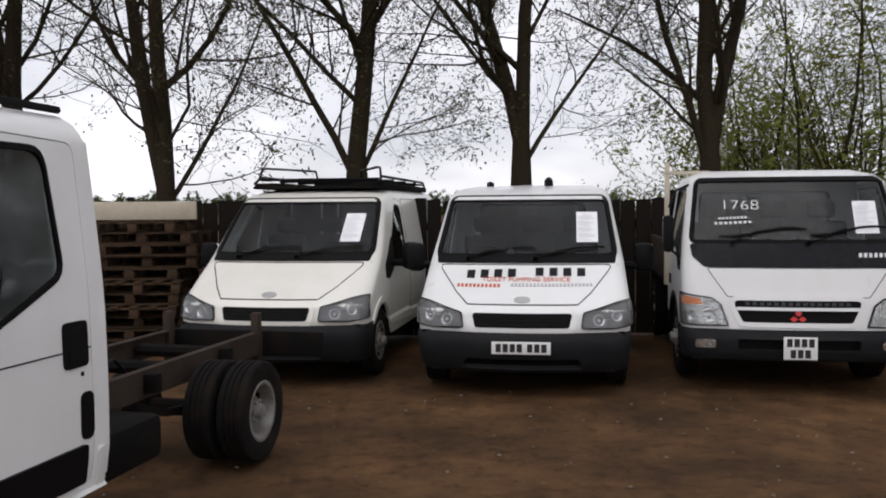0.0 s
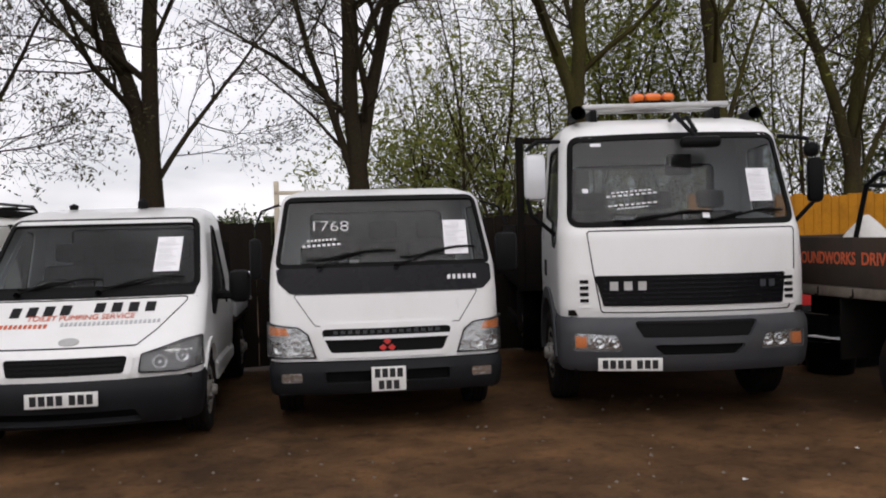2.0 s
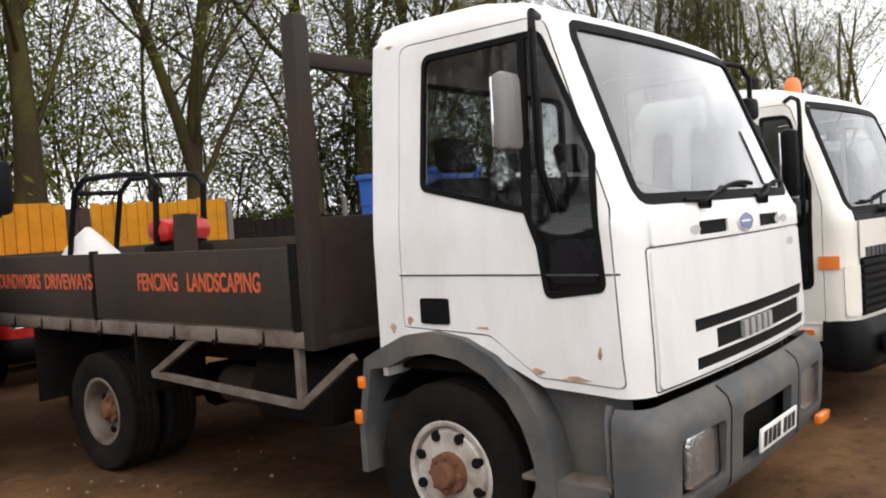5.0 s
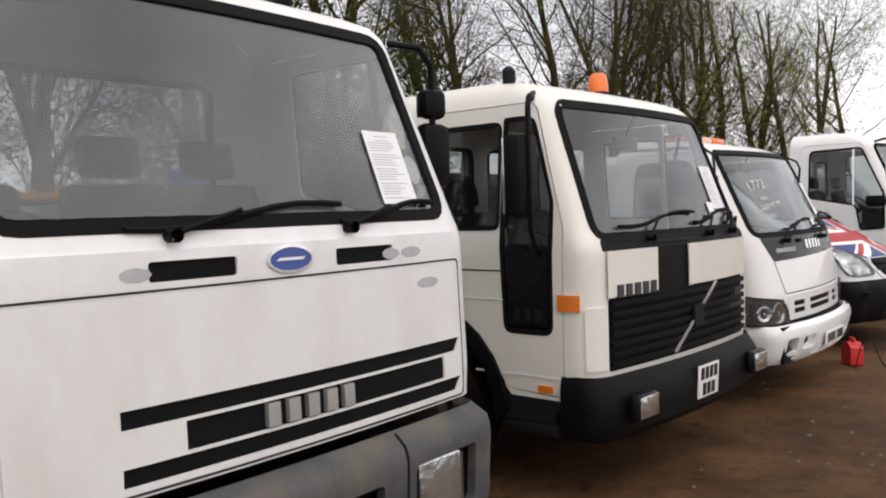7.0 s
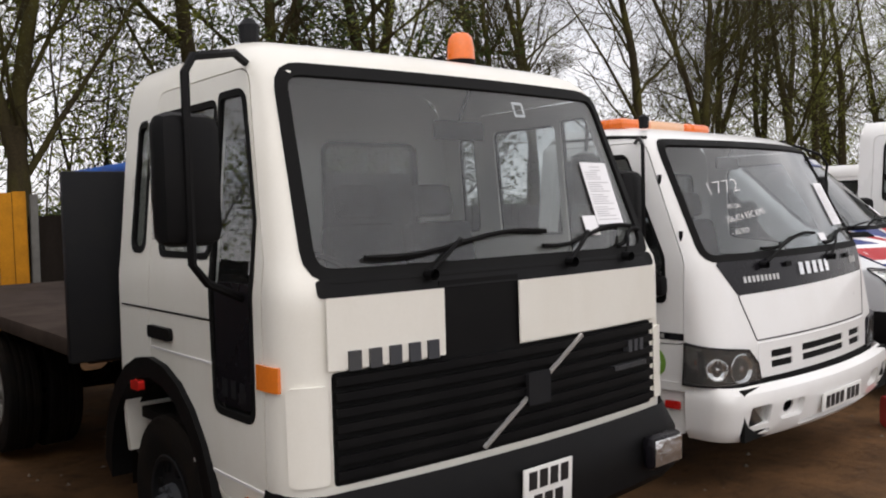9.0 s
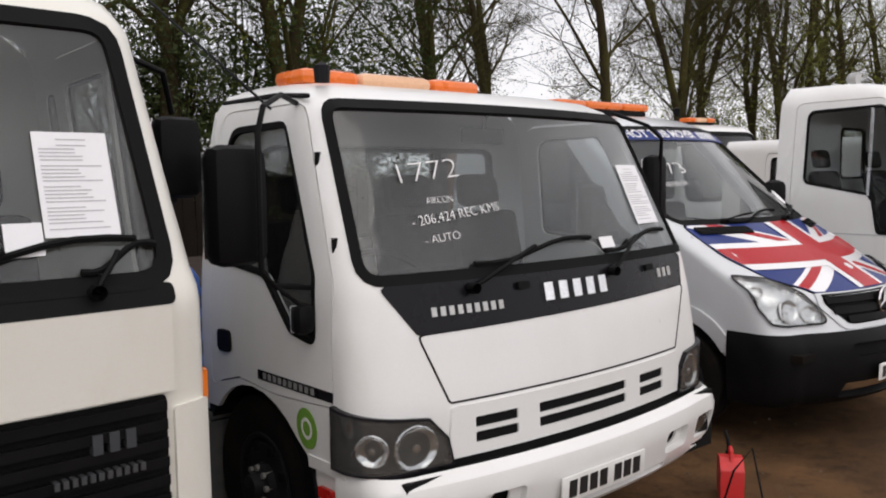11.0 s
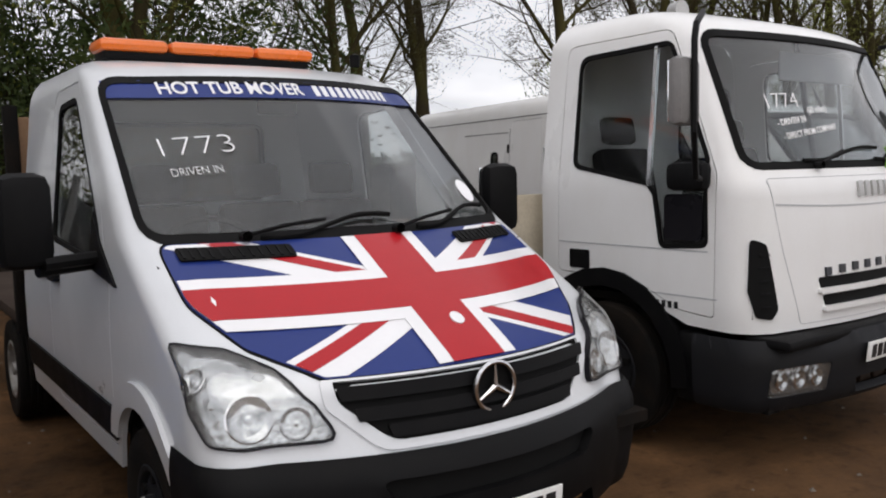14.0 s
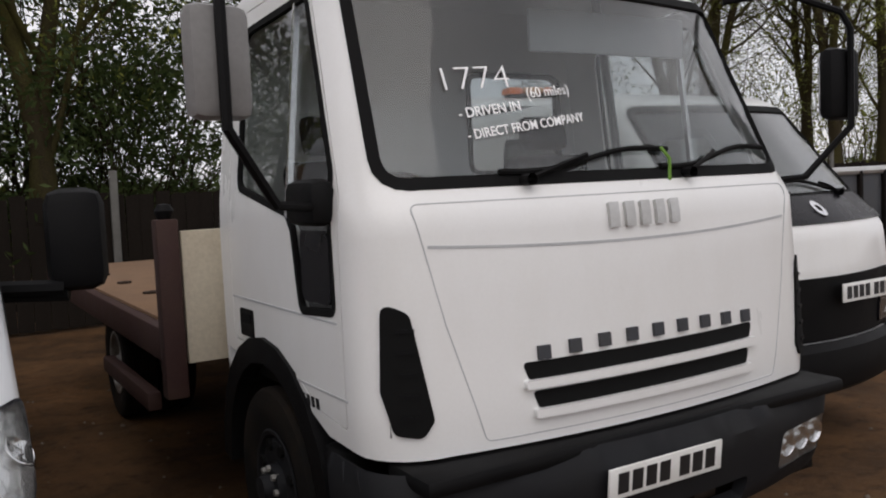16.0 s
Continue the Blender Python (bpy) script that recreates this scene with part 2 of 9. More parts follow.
BARK = surface("dark_bark", (0.032, 0.023, 0.015), 0.95, spec=0.08, dirt=(0.036, 0.034, 0.015), amount=0.6, scale=2.0, fine=34, bump=0.6, spread=0.22, streak=0.4)
MOSSBARK = surface("mossy_bark", (0.040, 0.031, 0.017), 0.95, spec=0.08, dirt=(0.095, 0.092, 0.020), amount=0.85, scale=1.3, fine=34, bump=0.6, spread=0.22, streak=0.4)
DRUMBLUE = surface("bright_blue_plastic", (0.015, 0.12, 0.50), 0.4, dirt=(0.03, 0.08, 0.25), amount=0.4, scale=5, fine=80, bump=0.05)
MIRRORSHELL = surface("pale_grey_mirror_shell", (0.20, 0.195, 0.19), 0.45, dirt=(0.11, 0.105, 0.10), amount=0.5, bump=0.03)
WORNSTEEL = surface("worn_grey_steel", (0.16, 0.135, 0.11), 0.75, dirt=(0.055, 0.032, 0.02), amount=0.8, scale=5, fine=50, bump=0.15, spread=0.1, spec=0.3)
RUSTSTAIN = surface("rust_stain", (0.50, 0.36, 0.24), 0.7, dirt=(0.20, 0.085, 0.035), amount=1.0, scale=22, fine=90, bump=0.15, spread=0.1)
BRIGHTSTRIP = surface("bright_anodised_strip", (0.70, 0.70, 0.70), 0.35, metal=0.2, amount=0.3, bump=0.0)
SACK = surface("white_woven_sack", (0.70, 0.69, 0.66), 0.85, dirt=(0.45, 0.42, 0.36), amount=0.5, scale=5, fine=120, bump=0.2)
CONCRETE = surface("weathered_concrete", (0.15, 0.145, 0.135), 0.9, spec=0.2, dirt=(0.06, 0.06, 0.05), amount=0.6, scale=3, fine=60, bump=0.25, spread=0.1)
LITTER = surface("scrap_paper", (0.7, 0.7, 0.68), 0.8, amount=0.3, bump=0.0)
STONE = surface("small_stones", (0.14, 0.115, 0.09), 0.9, dirt=(0.07, 0.05, 0.035), amount=0.5, bump=0.3)
SKIPGREY = surface("grey_box_panel", (0.45, 0.46, 0.47), 0.5, amount=0.3, bump=0.03)

# ---- shape helpers ----
from mathutils.geometry import delaunay_2d_cdt


def fillet(pts, rad, n=4):
    """Rounds the corners of a polygon; rad is one radius or one for each corner."""
    out, k = [], len(pts)
    for i in range(k):
        p0, p1, p2 = (np.array(pts[(i + d) % k], float) for d in (-1, 0, 1))
        r = rad[i] if isinstance(rad, (list, tuple)) else rad
        a, b = p0 - p1, p2 - p1
        la, lb = np.linalg.norm(a), np.linalg.norm(b)
        if r <= 0 or la < 1e-6 or lb < 1e-6:
            out.append(tuple(p1))
            continue
        a, b = a / la, b / lb
        ang = math.acos(max(-1, min(1, float(a @ b))))
        if ang > 3.05:
            out.append(tuple(p1))
            continue
        d = min(r / math.tan(ang / 2), la * 0.48, lb * 0.48)
        s, e = p1 + a * d, p1 + b * d
        for j in range(n + 1):
            t = j / n
            out.append(tuple((1 - t) ** 2 * s + 2 * t * (1 - t) * p1 + t * t * e))
    return out


def rect(x0, z0, x1, z1, r=0.0, n=4):
    p = [(x0, z0), (x1, z0), (x1, z1), (x0, z1)]
    return fillet(p, r, n) if r else p


def ellipse(cx, cz, rx, rz, n=20):
    return [(cx + rx * math.cos(2 * math.pi * i / n), cz + rz * math.sin(2 * math.pi * i / n)) for i in range(n)]


def mirrored(pts):
    return [(-x, z) for x, z in reversed(pts)]


def dense(pts, step):
    out, k = [], len(pts)
    for i in range(k):
        a, b = np.array(pts[i], float), np.array(pts[(i + 1) % k], float)
        m = max(1, int(math.ceil(np.linalg.norm(b - a) / step)))
        out += [tuple(a + (b - a) * j / m) for j in range(m)]
    return out


def inside(px, pz, poly):
    p = np.array(poly)
    x0, z0 = p[:, 0], p[:, 1]
    x1, z1 = np.roll(x0, -1), np.roll(z0, -1)
    px, pz = np.asarray(px)[:, None], np.asarray(pz)[:, None]
    with np.errstate(divide="ignore", invalid="ignore"):
        hit = ((z0 > pz) != (z1 > pz)) & (px < (x1 - x0) * (pz - z0) / (z1 - z0) + x0)
    return hit.sum(1) % 2 == 1


def finish(me, smooth=35):
    for p in me.polygons:
        p.use_smooth = True
    me.set_sharp_from_angle(angle=radians(smooth))
    return me


class Geo:
    """Collects vertices and faces of one mesh."""

    def __init__(self):
        self.v, self.f = [], []

    def add(self, v, f, m=None):
        k = len(self.v)
        self.v += [tuple(m @ Vector(p)) for p in v] if m is not None else [tuple(p) for p in v]
        self.f += [tuple(i + k for i in q) for q in f]
        return self

    def box(self, x0, y0, z0, x1, y1, z1, bev=0.0, m=None):
        if bev <= 0:
            v = [(x, y, z) for x in (x0, x1) for y in (y0, y1) for z in (z0, z1)]
            f = [(0, 1, 3, 2), (4, 6, 7, 5), (0, 4, 5, 1), (2, 3, 7, 6), (0, 2, 6, 4), (1, 5, 7, 3)]
            return self.add(v, f, m)
        bm = bmesh.new()
        bmesh.ops.create_cube(bm, size=1)
        for q in bm.verts:
            q.co = Vector(((x0 + x1) / 2 + q.co.x * (x1 - x0), (y0 + y1) / 2 + q.co.y * (y1 - y0), (z0 + z1) / 2 + q.co.z * (z1 - z0)))
        b = min(bev, abs(x1 - x0) * 0.45, abs(y1 - y0) * 0.45, abs(z1 - z0) * 0.45)
        bmesh.ops.bevel(bm, geom=bm.edges[:], offset=b, segments=2, profile=0.5, affect="EDGES")
        bm.verts.index_update()
        v, f = [q.co.copy() for q in bm.verts], [[q.index for q in p.verts] for p in bm.faces]
        bm.free()
        return self.add(v, f, m)

    def tube(self, pts, r, n=8, cap=True, taper=None):
        """A round bar along a polyline; taper gives a radius for each point."""
        pts = [Vector(p) for p in pts]
        v, f, prev = [], [], None
        for i, p in enumerate(pts):
            d = (pts[min(i + 1, len(pts) - 1)] - pts[max(i - 1, 0)]).normalized()
            if prev is None:
                a = d.orthogonal().normalized()
            else:
                a = (prev - d * prev.dot(d)).normalized()
            prev, b = a, d.cross(a)
            rr = taper[i] if taper else r
            v += [p + (a * math.cos(2 * math.pi * k / n) + b * math.sin(2 * math.pi * k / n)) * rr for k in range(n)]
        for i in range(len(pts) - 1):
            f += [(i * n + k, i * n + (k + 1) % n, (i + 1) * n + (k + 1) % n, (i + 1) * n + k) for k in range(n)]
        if cap:
            f += [tuple(reversed(range(n))), tuple((len(pts) - 1) * n + k for k in range(n))]
        return self.add(v, f)

    def lathe(self, prof, n=28, axis="x", at=(0, 0, 0)):
        """Turns a profile of (along, radius) round an axis."""
        v, f = [], []
        for a, r in prof:
            for k in range(n):
                c, s = r * math.cos(2 * math.pi * k / n), r * math.sin(2 * math.pi * k / n)
                v.append({"x": (a, c, s), "y": (c, a, s), "z": (c, s, a)}[axis])
        for i in range(len(prof) - 1):
            for k in range(n):
                q = (i * n + k, i * n + (k + 1) % n, (i + 1) * n + (k + 1) % n, (i + 1) * n + k)
                f.append(q if axis == "y" else tuple(reversed(q)))
        return self.add([Vector(p) + Vector(at) for p in v], f)

    def prism(self, poly, h0, h1, plane="yz", m=None):
        """A polygon in a plane, drawn out from h0 to h1 along the third axis."""
        def put(a, b, h):
            return {"yz": (h, a, b), "xz": (a, h, b), "xy": (a, b, h)}[plane]
        k = len(poly)
        v = [put(a, b, h0) for a, b in poly] + [put(a, b, h1) for a, b in poly]
        f = [tuple(reversed(range(k))), tuple(range(k, 2 * k))] + [(i, (i + 1) % k, k + (i + 1) % k, k + i) for i in range(k)]
        return self.add(v, f, m)

    def mesh(self, name, smooth=35):
        me = bpy.data.meshes.new(name)
        me.from_pydata(self.v, [], self.f)
        bm = bmesh.new()
        bm.from_mesh(me)
        bmesh.ops.recalc_face_normals(bm, faces=bm.faces[:])
        bm.to_mesh(me)
        bm.free()
        return finish(me, smooth)


def part(name, geo, material, parent=None, label="", smooth=35):
    me = geo.mesh(name, smooth) if isinstance(geo, Geo) else geo
    if not me.materials:
        me.materials.append(material)
    ob = new(name, me)
    if parent is not None:
        ob.parent = parent
    if label:
        ob["label"] = label
    return ob


def thing(name, label, category, m, group="", kind=""):
    ob = new(name)
    ob.empty_display_size = 0.2
    ob.matrix_world = m
    return tagged(ob, label, category, group, kind)


class Shell:
    """The skin of a cab or van. Rows: height, front, half width, bow of the front; one corner radius; the rear end.
    Points on it are (u, z): u runs from the middle of the front round the corner along the side."""

    def __init__(self, rows, rad, back, smooth=0.03):
        z = np.array([r[0] for r in rows], float)
        self.z0, self.z1, self.rad, self.back = z[0], z[-1], rad, back
        self.zs = np.arange(z[0], z[-1] + 1e-6, 0.005)
        k = max(1, int(smooth / 0.005))
        w = np.hanning(2 * k + 3)[1:-1]
        w /= w.sum()
        self.c = []
        for i in (1, 2, 3):
            a = np.interp(self.zs, z, [r[i] for r in rows])
            pad = np.concatenate([2 * a[0] - a[1:k + 1][::-1], a, 2 * a[-1] - a[-k - 1:-1][::-1]])
            self.c.append(np.convolve(pad, w, "valid"))
        self.W0 = max(self.c[1])
        self.H0 = self.W0 - rad
        self.L = rad * math.pi / 2
        self.D = back - self.c[0].min()

    def at(self, z):
        return [np.interp(z, self.zs, a) for a in self.c]

    def point(self, u, z):
        f, w, b = self.at(z)
        a, r = np.abs(u), self.rad
        s = np.where(np.asarray(u) < 0, -1.0, 1.0)
        h = w - r
        q = a - self.H0
        th = np.clip(q / r, 0, math.pi / 2)
        x = np.where(q <= 0, a * h / self.H0, h + r * np.sin(th))
        y = f + b * np.minimum(a / self.H0, 1) ** 2 + r * (1 - np.cos(th))
        y0 = f + b + r
        y = np.where(q > self.L, y0 + (q - self.L) / self.D * (self.back - y0), y)
        return np.stack([s * x, y, np.asarray(z, float) + 0 * x], -1)

    def on_front(self, x, z):
        f, w, b = self.at(z)
        a, h = abs(x), w - self.rad
        u = a * self.H0 / h if a <= h else self.H0 + self.rad * math.asin(min(1, (a - h) / self.rad))
        return (math.copysign(u, x), z)

    def on_side(self, y, z, s):
        f, w, b = self.at(z)
        y0 = f + b + self.rad
        if y < y0:
            u = self.H0 + self.rad * math.acos(max(-1, min(1, 1 - (y - f - b) / self.rad)))
        else:
            u = self.H0 + self.L + (y - y0) / (self.back - y0) * self.D
        return (s * u, z)

    def front(self, pts, step=0.045):
        return [self.on_front(x, z) for x, z in dense(pts, step)]

    def side(self, pts, s, step=0.05):
        out = [self.on_side(y, z, s) for y, z in dense(pts, step)]
        return out

    def map(self, uz, off):
        u, z = uz[:, 0], uz[:, 1]
        p, e = self.point(u, z), 0.004
        du = self.point(u + e, z) - self.point(u - e, z)
        dz = self.point(u, np.minimum(z + e, self.z1)) - self.point(u, np.maximum(z - e, self.z0))
        n = np.cross(du, dz)
        n /= np.linalg.norm(n, axis=1)[:, None] + 1e-12
        return p + n * off

    def sheet(self, name, outer, holes=(), off=0.0, thick=0.012, step=0.07, smooth=35):
        """A plate that follows the skin, cut out along an outline, with holes."""
        return plate_mesh(name, outer, holes, lambda uz, o: self.map(uz, o), off, thick, step, smooth)


def plate_mesh(name, outer, holes, mapping, off, thick, step, smooth=35):
    rings = [outer, *holes]
    pts, edges = [], []
    for ring in rings:
        k, n = len(pts), len(ring)
        pts += [tuple(p) for p in ring]
        edges += [(k + i, k + (i + 1) % n) for i in range(n)]
    o = np.array(outer)
    lo, hi = o.min(0), o.max(0)
    gx, gz = np.arange(lo[0] + step * 0.5, hi[0], step), np.arange(lo[1] + step * 0.5, hi[1], step)
    if len(gx) and len(gz):
        g = np.array([(x + (step * 0.5 if j % 2 else 0), z) for j, z in enumerate(gz) for x in gx])
        ok = inside(g[:, 0], g[:, 1], outer)
        for h in holes:
            ok &= ~inside(g[:, 0], g[:, 1], h)
        ring = np.array(pts)
        g = g[ok]
        if len(g):
            d = np.sqrt(((g[:, None, :] - ring[None, :, :]) ** 2).sum(-1)).min(1)
            pts += [tuple(p) for p in g[d > step * 0.4]]
    v, _, f, _, _, _ = delaunay_2d_cdt([Vector(p) for p in pts], edges, [], 0, 1e-5)
    v = np.array([(p.x, p.y) for p in v])
    f = [tuple(t) for t in f]
    cen = np.array([v[list(t)].mean(0) for t in f])
    ok = inside(cen[:, 0], cen[:, 1], outer)
    for h in holes:
        ok &= ~inside(cen[:, 0], cen[:, 1], h)
    f = [t for t, k in zip(f, ok) if k]
    top, low = mapping(v, off), mapping(v, off - thick)
    k = len(v)
    cnt = {}
    for t in f:
        for i in range(3):
            e = (t[i], t[(i + 1) % 3])
            key = (min(e), max(e))
            cnt[key] = None if key in cnt else e
    faces = list(f) + [tuple(k + i for i in reversed(t)) for t in f]
    faces += [(e[1], e[0], k + e[0], k + e[1]) for e in cnt.values() if e]
    me = bpy.data.meshes.new(name)
    me.from_pydata([tuple(p) for p in np.concatenate([top, low])], [], faces)
    return finish(me, smooth)


def flat(name, outer, holes=(), m=None, thick=0.004, step=5.0):
    """A flat plate cut out in x and z, its face towards -y."""
    def mapping(uz, o):
        return np.stack([uz[:, 0], np.full(len(uz), -o), uz[:, 1]], -1)
    me = plate_mesh(name, outer, holes, mapping, 0.0, thick, step)
    if m is not None:
        me.transform(m)
    return me


def words(text, size, m, material, parent, name="lettering", width=None, bold=0.0, thick=0.001):
    cu = bpy.data.curves.new(name, "FONT")
    cu.body, cu.size, cu.extrude, cu.offset = text, size, thick, bold
    cu.align_x, cu.align_y = "CENTER", "CENTER"
    tmp = bpy.data.objects.new(name, cu)
    scene.collection.objects.link(tmp)
    bpy.context.view_layer.update()
    me = bpy.data.meshes.new_from_object(tmp.evaluated_get(bpy.context.evaluated_depsgraph_get()))
    bpy.data.objects.remove(tmp)
    if width:
        xs = [q.co.x for q in me.vertices]
        me.transform(Matrix.Diagonal((width / max(1e-4, max(xs) - min(xs)), 1, 1, 1)))
    me.transform(m)
    me.materials.clear()
    return part(name, me, material, parent)


def bent_words(shell, text, size, x, z, material, parent, off=0.004, width=None, bold=0.0, slant=0.0, name="lettering"):
    """Words that lie on a shell's front."""
    ob = words(text, size, Matrix.Identity(4), material, parent, name, width, bold)
    for q in ob.data.vertices:
        u, zz = shell.on_front(x + q.co.x, z + q.co.y + slant * q.co.x)
        q.co = Vector(shell.map(np.array([[u, zz]]), off + q.co.z)[0])
    return ob

# ---- parts that vehicles share ----


def grow(poly, d):
    """Moves a polygon's outline outwards by d."""
    p = np.array(poly, float)
    a, b = p - np.roll(p, 1, 0), np.roll(p, -1, 0) - p
    a /= np.linalg.norm(a, axis=1)[:, None] + 1e-12
    b /= np.linalg.norm(b, axis=1)[:, None] + 1e-12
    area = 0.5 * np.sum(p[:, 0] * np.roll(p[:, 1], -1) - np.roll(p[:, 0], -1) * p[:, 1])
    s = 1 if area > 0 else -1
    na, nb = np.stack([a[:, 1], -a[:, 0]], 1) * s, np.stack([b[:, 1], -b[:, 0]], 1) * s
    n = na + nb
    n /= np.maximum((n * na).sum(1), 0.35)[:, None]
    return [tuple(q) for q in p + n * d]


def arch(y, z, r, zlow, n=9):
    """The edge of a wheel opening from front to rear, over a wheel at (y, z)."""
    t0 = math.asin(max(-1, min(1, (zlow - z) / r)))
    return [(y - r * math.cos(t), z + r * math.sin(t)) for t in np.linspace(t0, math.pi - t0, n)]


def window(root, sh, poly, glass_mat, trim=0.022, trim_mat=None, name="window", label="", sunk=0.006):
    """A pane with a rubber seal, set into the skin; the outline is in skin coordinates."""
    seal = part("window_seal", sh.sheet("window_seal", grow(poly, trim), [grow(poly, -0.012)], 0.004, 0.02, 0.2), trim_mat or TRIM, root)
    pane = part(name, sh.sheet(name, grow(poly, -0.005), [], -sunk, 0.005, 0.12), glass_mat, root, label)
    pane.visible_shadow = False
    return pane


def cab(root, sh, paint, bottom, screen, doors, side_windows=(), holes=(), rear_windows=(), roof_crown=0.02, glass_mat=None, trim=0.03, lining=True, screen_label="clear curved windscreen"):
    """Body skin with real openings, doors with their windows, roof, rear wall and windscreen.
    bottom: lower edge (y, z) from front to rear on one side. doors: (outline, window outlines, glass) in (y, z), for both sides."""
    zb = bottom[0][1]
    out = sh.front([(-0.3, zb), (0.3, zb)])[:1]
    lower_r = [sh.on_side(y, z, 1) for y, z in bottom]
    lower_l = [(-u, z) for u, z in lower_r]
    top = sh.on_side(sh.back, sh.z1, 1)
    line_r = [lower_r[-1], (top[0], sh.z1)]
    outer = dense([*reversed(lower_l), *lower_r, (top[0], sh.z1), (-top[0], sh.z1)], 0.05)
    cuts = [grow(sh.front(screen), 0.004)] + [sh.front(h) for h in holes]
    for s in (-1, 1):
        for outline, wins, g in doors:
            cuts.append(grow(sh.side(outline, s), 0.004))
        for wpoly in side_windows:
            cuts.append(sh.side(wpoly, s))
    body = part("body", sh.sheet("body", outer, cuts, 0, 0.02, 0.05), paint, root)
    for s in (-1, 1):
        for outline, wins, g in doors:
            polys = [sh.side(wp, s) for wp in wins]
            d = part("door", sh.sheet("door", grow(sh.side(outline, s), -0.003), polys, 0.0, 0.03, 0.06), paint, root)
            for wp in polys:
                window(d, sh, wp, g, 0.016)
        for wpoly in side_windows:
            window(body, sh, sh.side(wpoly, s), DARKGLASS, 0.02)
    window(root, sh, sh.front(screen), glass_mat or GLASS, trim, name="windscreen", label=screen_label)
    ring = sh.point(np.linspace(-top[0], top[0], 60), np.full(60, sh.z1))
    poly = [(p[0], p[1]) for p in ring]
    y0, y1, w = min(p[1] for p in poly), sh.back, max(abs(p[0]) for p in poly)
    def rmap(q, o):
        return np.stack([q[:, 0], q[:, 1], sh.z1 + o + roof_crown * (1 - (q[:, 0] / w) ** 2) * np.clip((q[:, 1] - y0) / 0.4, 0, 1)], -1)
    part("roof", plate_mesh("roof", poly, [], rmap, 0.0, 0.02, 0.14), paint, root)
    zs = np.linspace(zb, sh.z1, 14)
    prof = [(float(sh.at(z)[1]) - 0.004, float(z)) for z in zs]
    rear = [*prof, *[(-x, z) for x, z in reversed(prof)]]
    me = flat("rear_wall", rear, list(rear_windows), pose(0, sh.back, 0), 0.03)
    wall = part("rear_wall", me, paint, root)
    for rw in rear_windows:
        p = part("rear_window", flat("rear_window", grow(rw, -0.002), [], pose(0, sh.back + 0.012, 0), 0.005), DARKGLASS, wall)
        p.visible_shadow = False
        part("window_seal", flat("window_seal", grow(rw, 0.02), [grow(rw, -0.008)], pose(0, sh.back - 0.004, 0), 0.04), TRIM, wall)
    return body


def seat(root, x, y, z, w=0.48, high=0.62, head=True, mat=None):
    """A cab seat: cushion, raked back and headrest."""
    s = part("seat", Geo().box(x - w / 2, y, z, x + w / 2, y + 0.5, z + 0.16, 0.05), mat or SEAT, root)
    m = pose(x, y + 0.44, z + 0.1, -12)
    part("backrest", Geo().box(-w / 2, 0, 0, w / 2, 0.13, high, 0.05, m), mat or SEAT, s)
    if head:
        g = Geo().box(-0.14, 0.02, high + 0.03, 0.14, 0.11, high + 0.22, 0.04, m)
        part("headrest", g, mat or SEAT, s)
    return s


def steering(root, x, y, z, r=0.22, tilt=40):
    g = Geo()
    m = pose(x, y, z, tilt)
    ring = [m @ Vector((r * math.cos(a), r * math.sin(a), 0)) for a in np.linspace(0, 2 * math.pi, 25)]
    g.tube(ring, 0.016, 6, False)
    for a in (0.4, 2.74, 4.71):
        g.tube([m @ Vector((0, 0, -0.03)), m @ Vector((r * math.cos(a), r * math.sin(a), 0))], 0.014, 5)
    g.box(-0.08, -0.06, -0.06, 0.08, 0.06, 0.0, 0.02, m)
    g.tube([m @ Vector((0, 0, -0.03)), m @ Vector((0, 0.02, -0.4))], 0.03, 8)
    return part("steering_wheel", g, BLACK, root)


def interior(root, sh, floor_z, dash_y, dash_z, seat_y, seat_z, seats, wheel_x=-0.45, back=None, sw=0.48):
    """Floor, dashboard, steering wheel and seats."""
    back = back or sh.back - 0.06
    w = float(sh.at(floor_z + 0.1)[1]) - 0.06
    f0 = float(sh.at(floor_z)[0]) + 0.15
    part("cab_floor", Geo().box(-w, f0, floor_z - 0.05, w, back, floor_z, 0.0), CHASSIS, root)
    wd = float(sh.at(dash_z)[1]) - 0.07
    fy = float(sh.at(dash_z - 0.1)[0] + sh.at(dash_z)[2]) + 0.1
    poly = fillet([(fy, floor_z), (dash_y, floor_z), (dash_y - 0.12, dash_z - 0.25), (dash_y, dash_z - 0.08), (dash_y - 0.06, dash_z), (fy + 0.05, dash_z - 0.03)], 0.03, 2)
    dash = part("dashboard", Geo().prism(poly, -wd, wd), DASH, root)
    part("dash_binnacle", Geo().box(wheel_x - 0.2, dash_y - 0.22, dash_z - 0.05, wheel_x + 0.2, dash_y - 0.01, dash_z + 0.06, 0.04), DASH, root)
    steering(root, wheel_x, dash_y + 0.14, dash_z - 0.03)
    for x in seats:
        seat(root, x, seat_y, seat_z, sw)


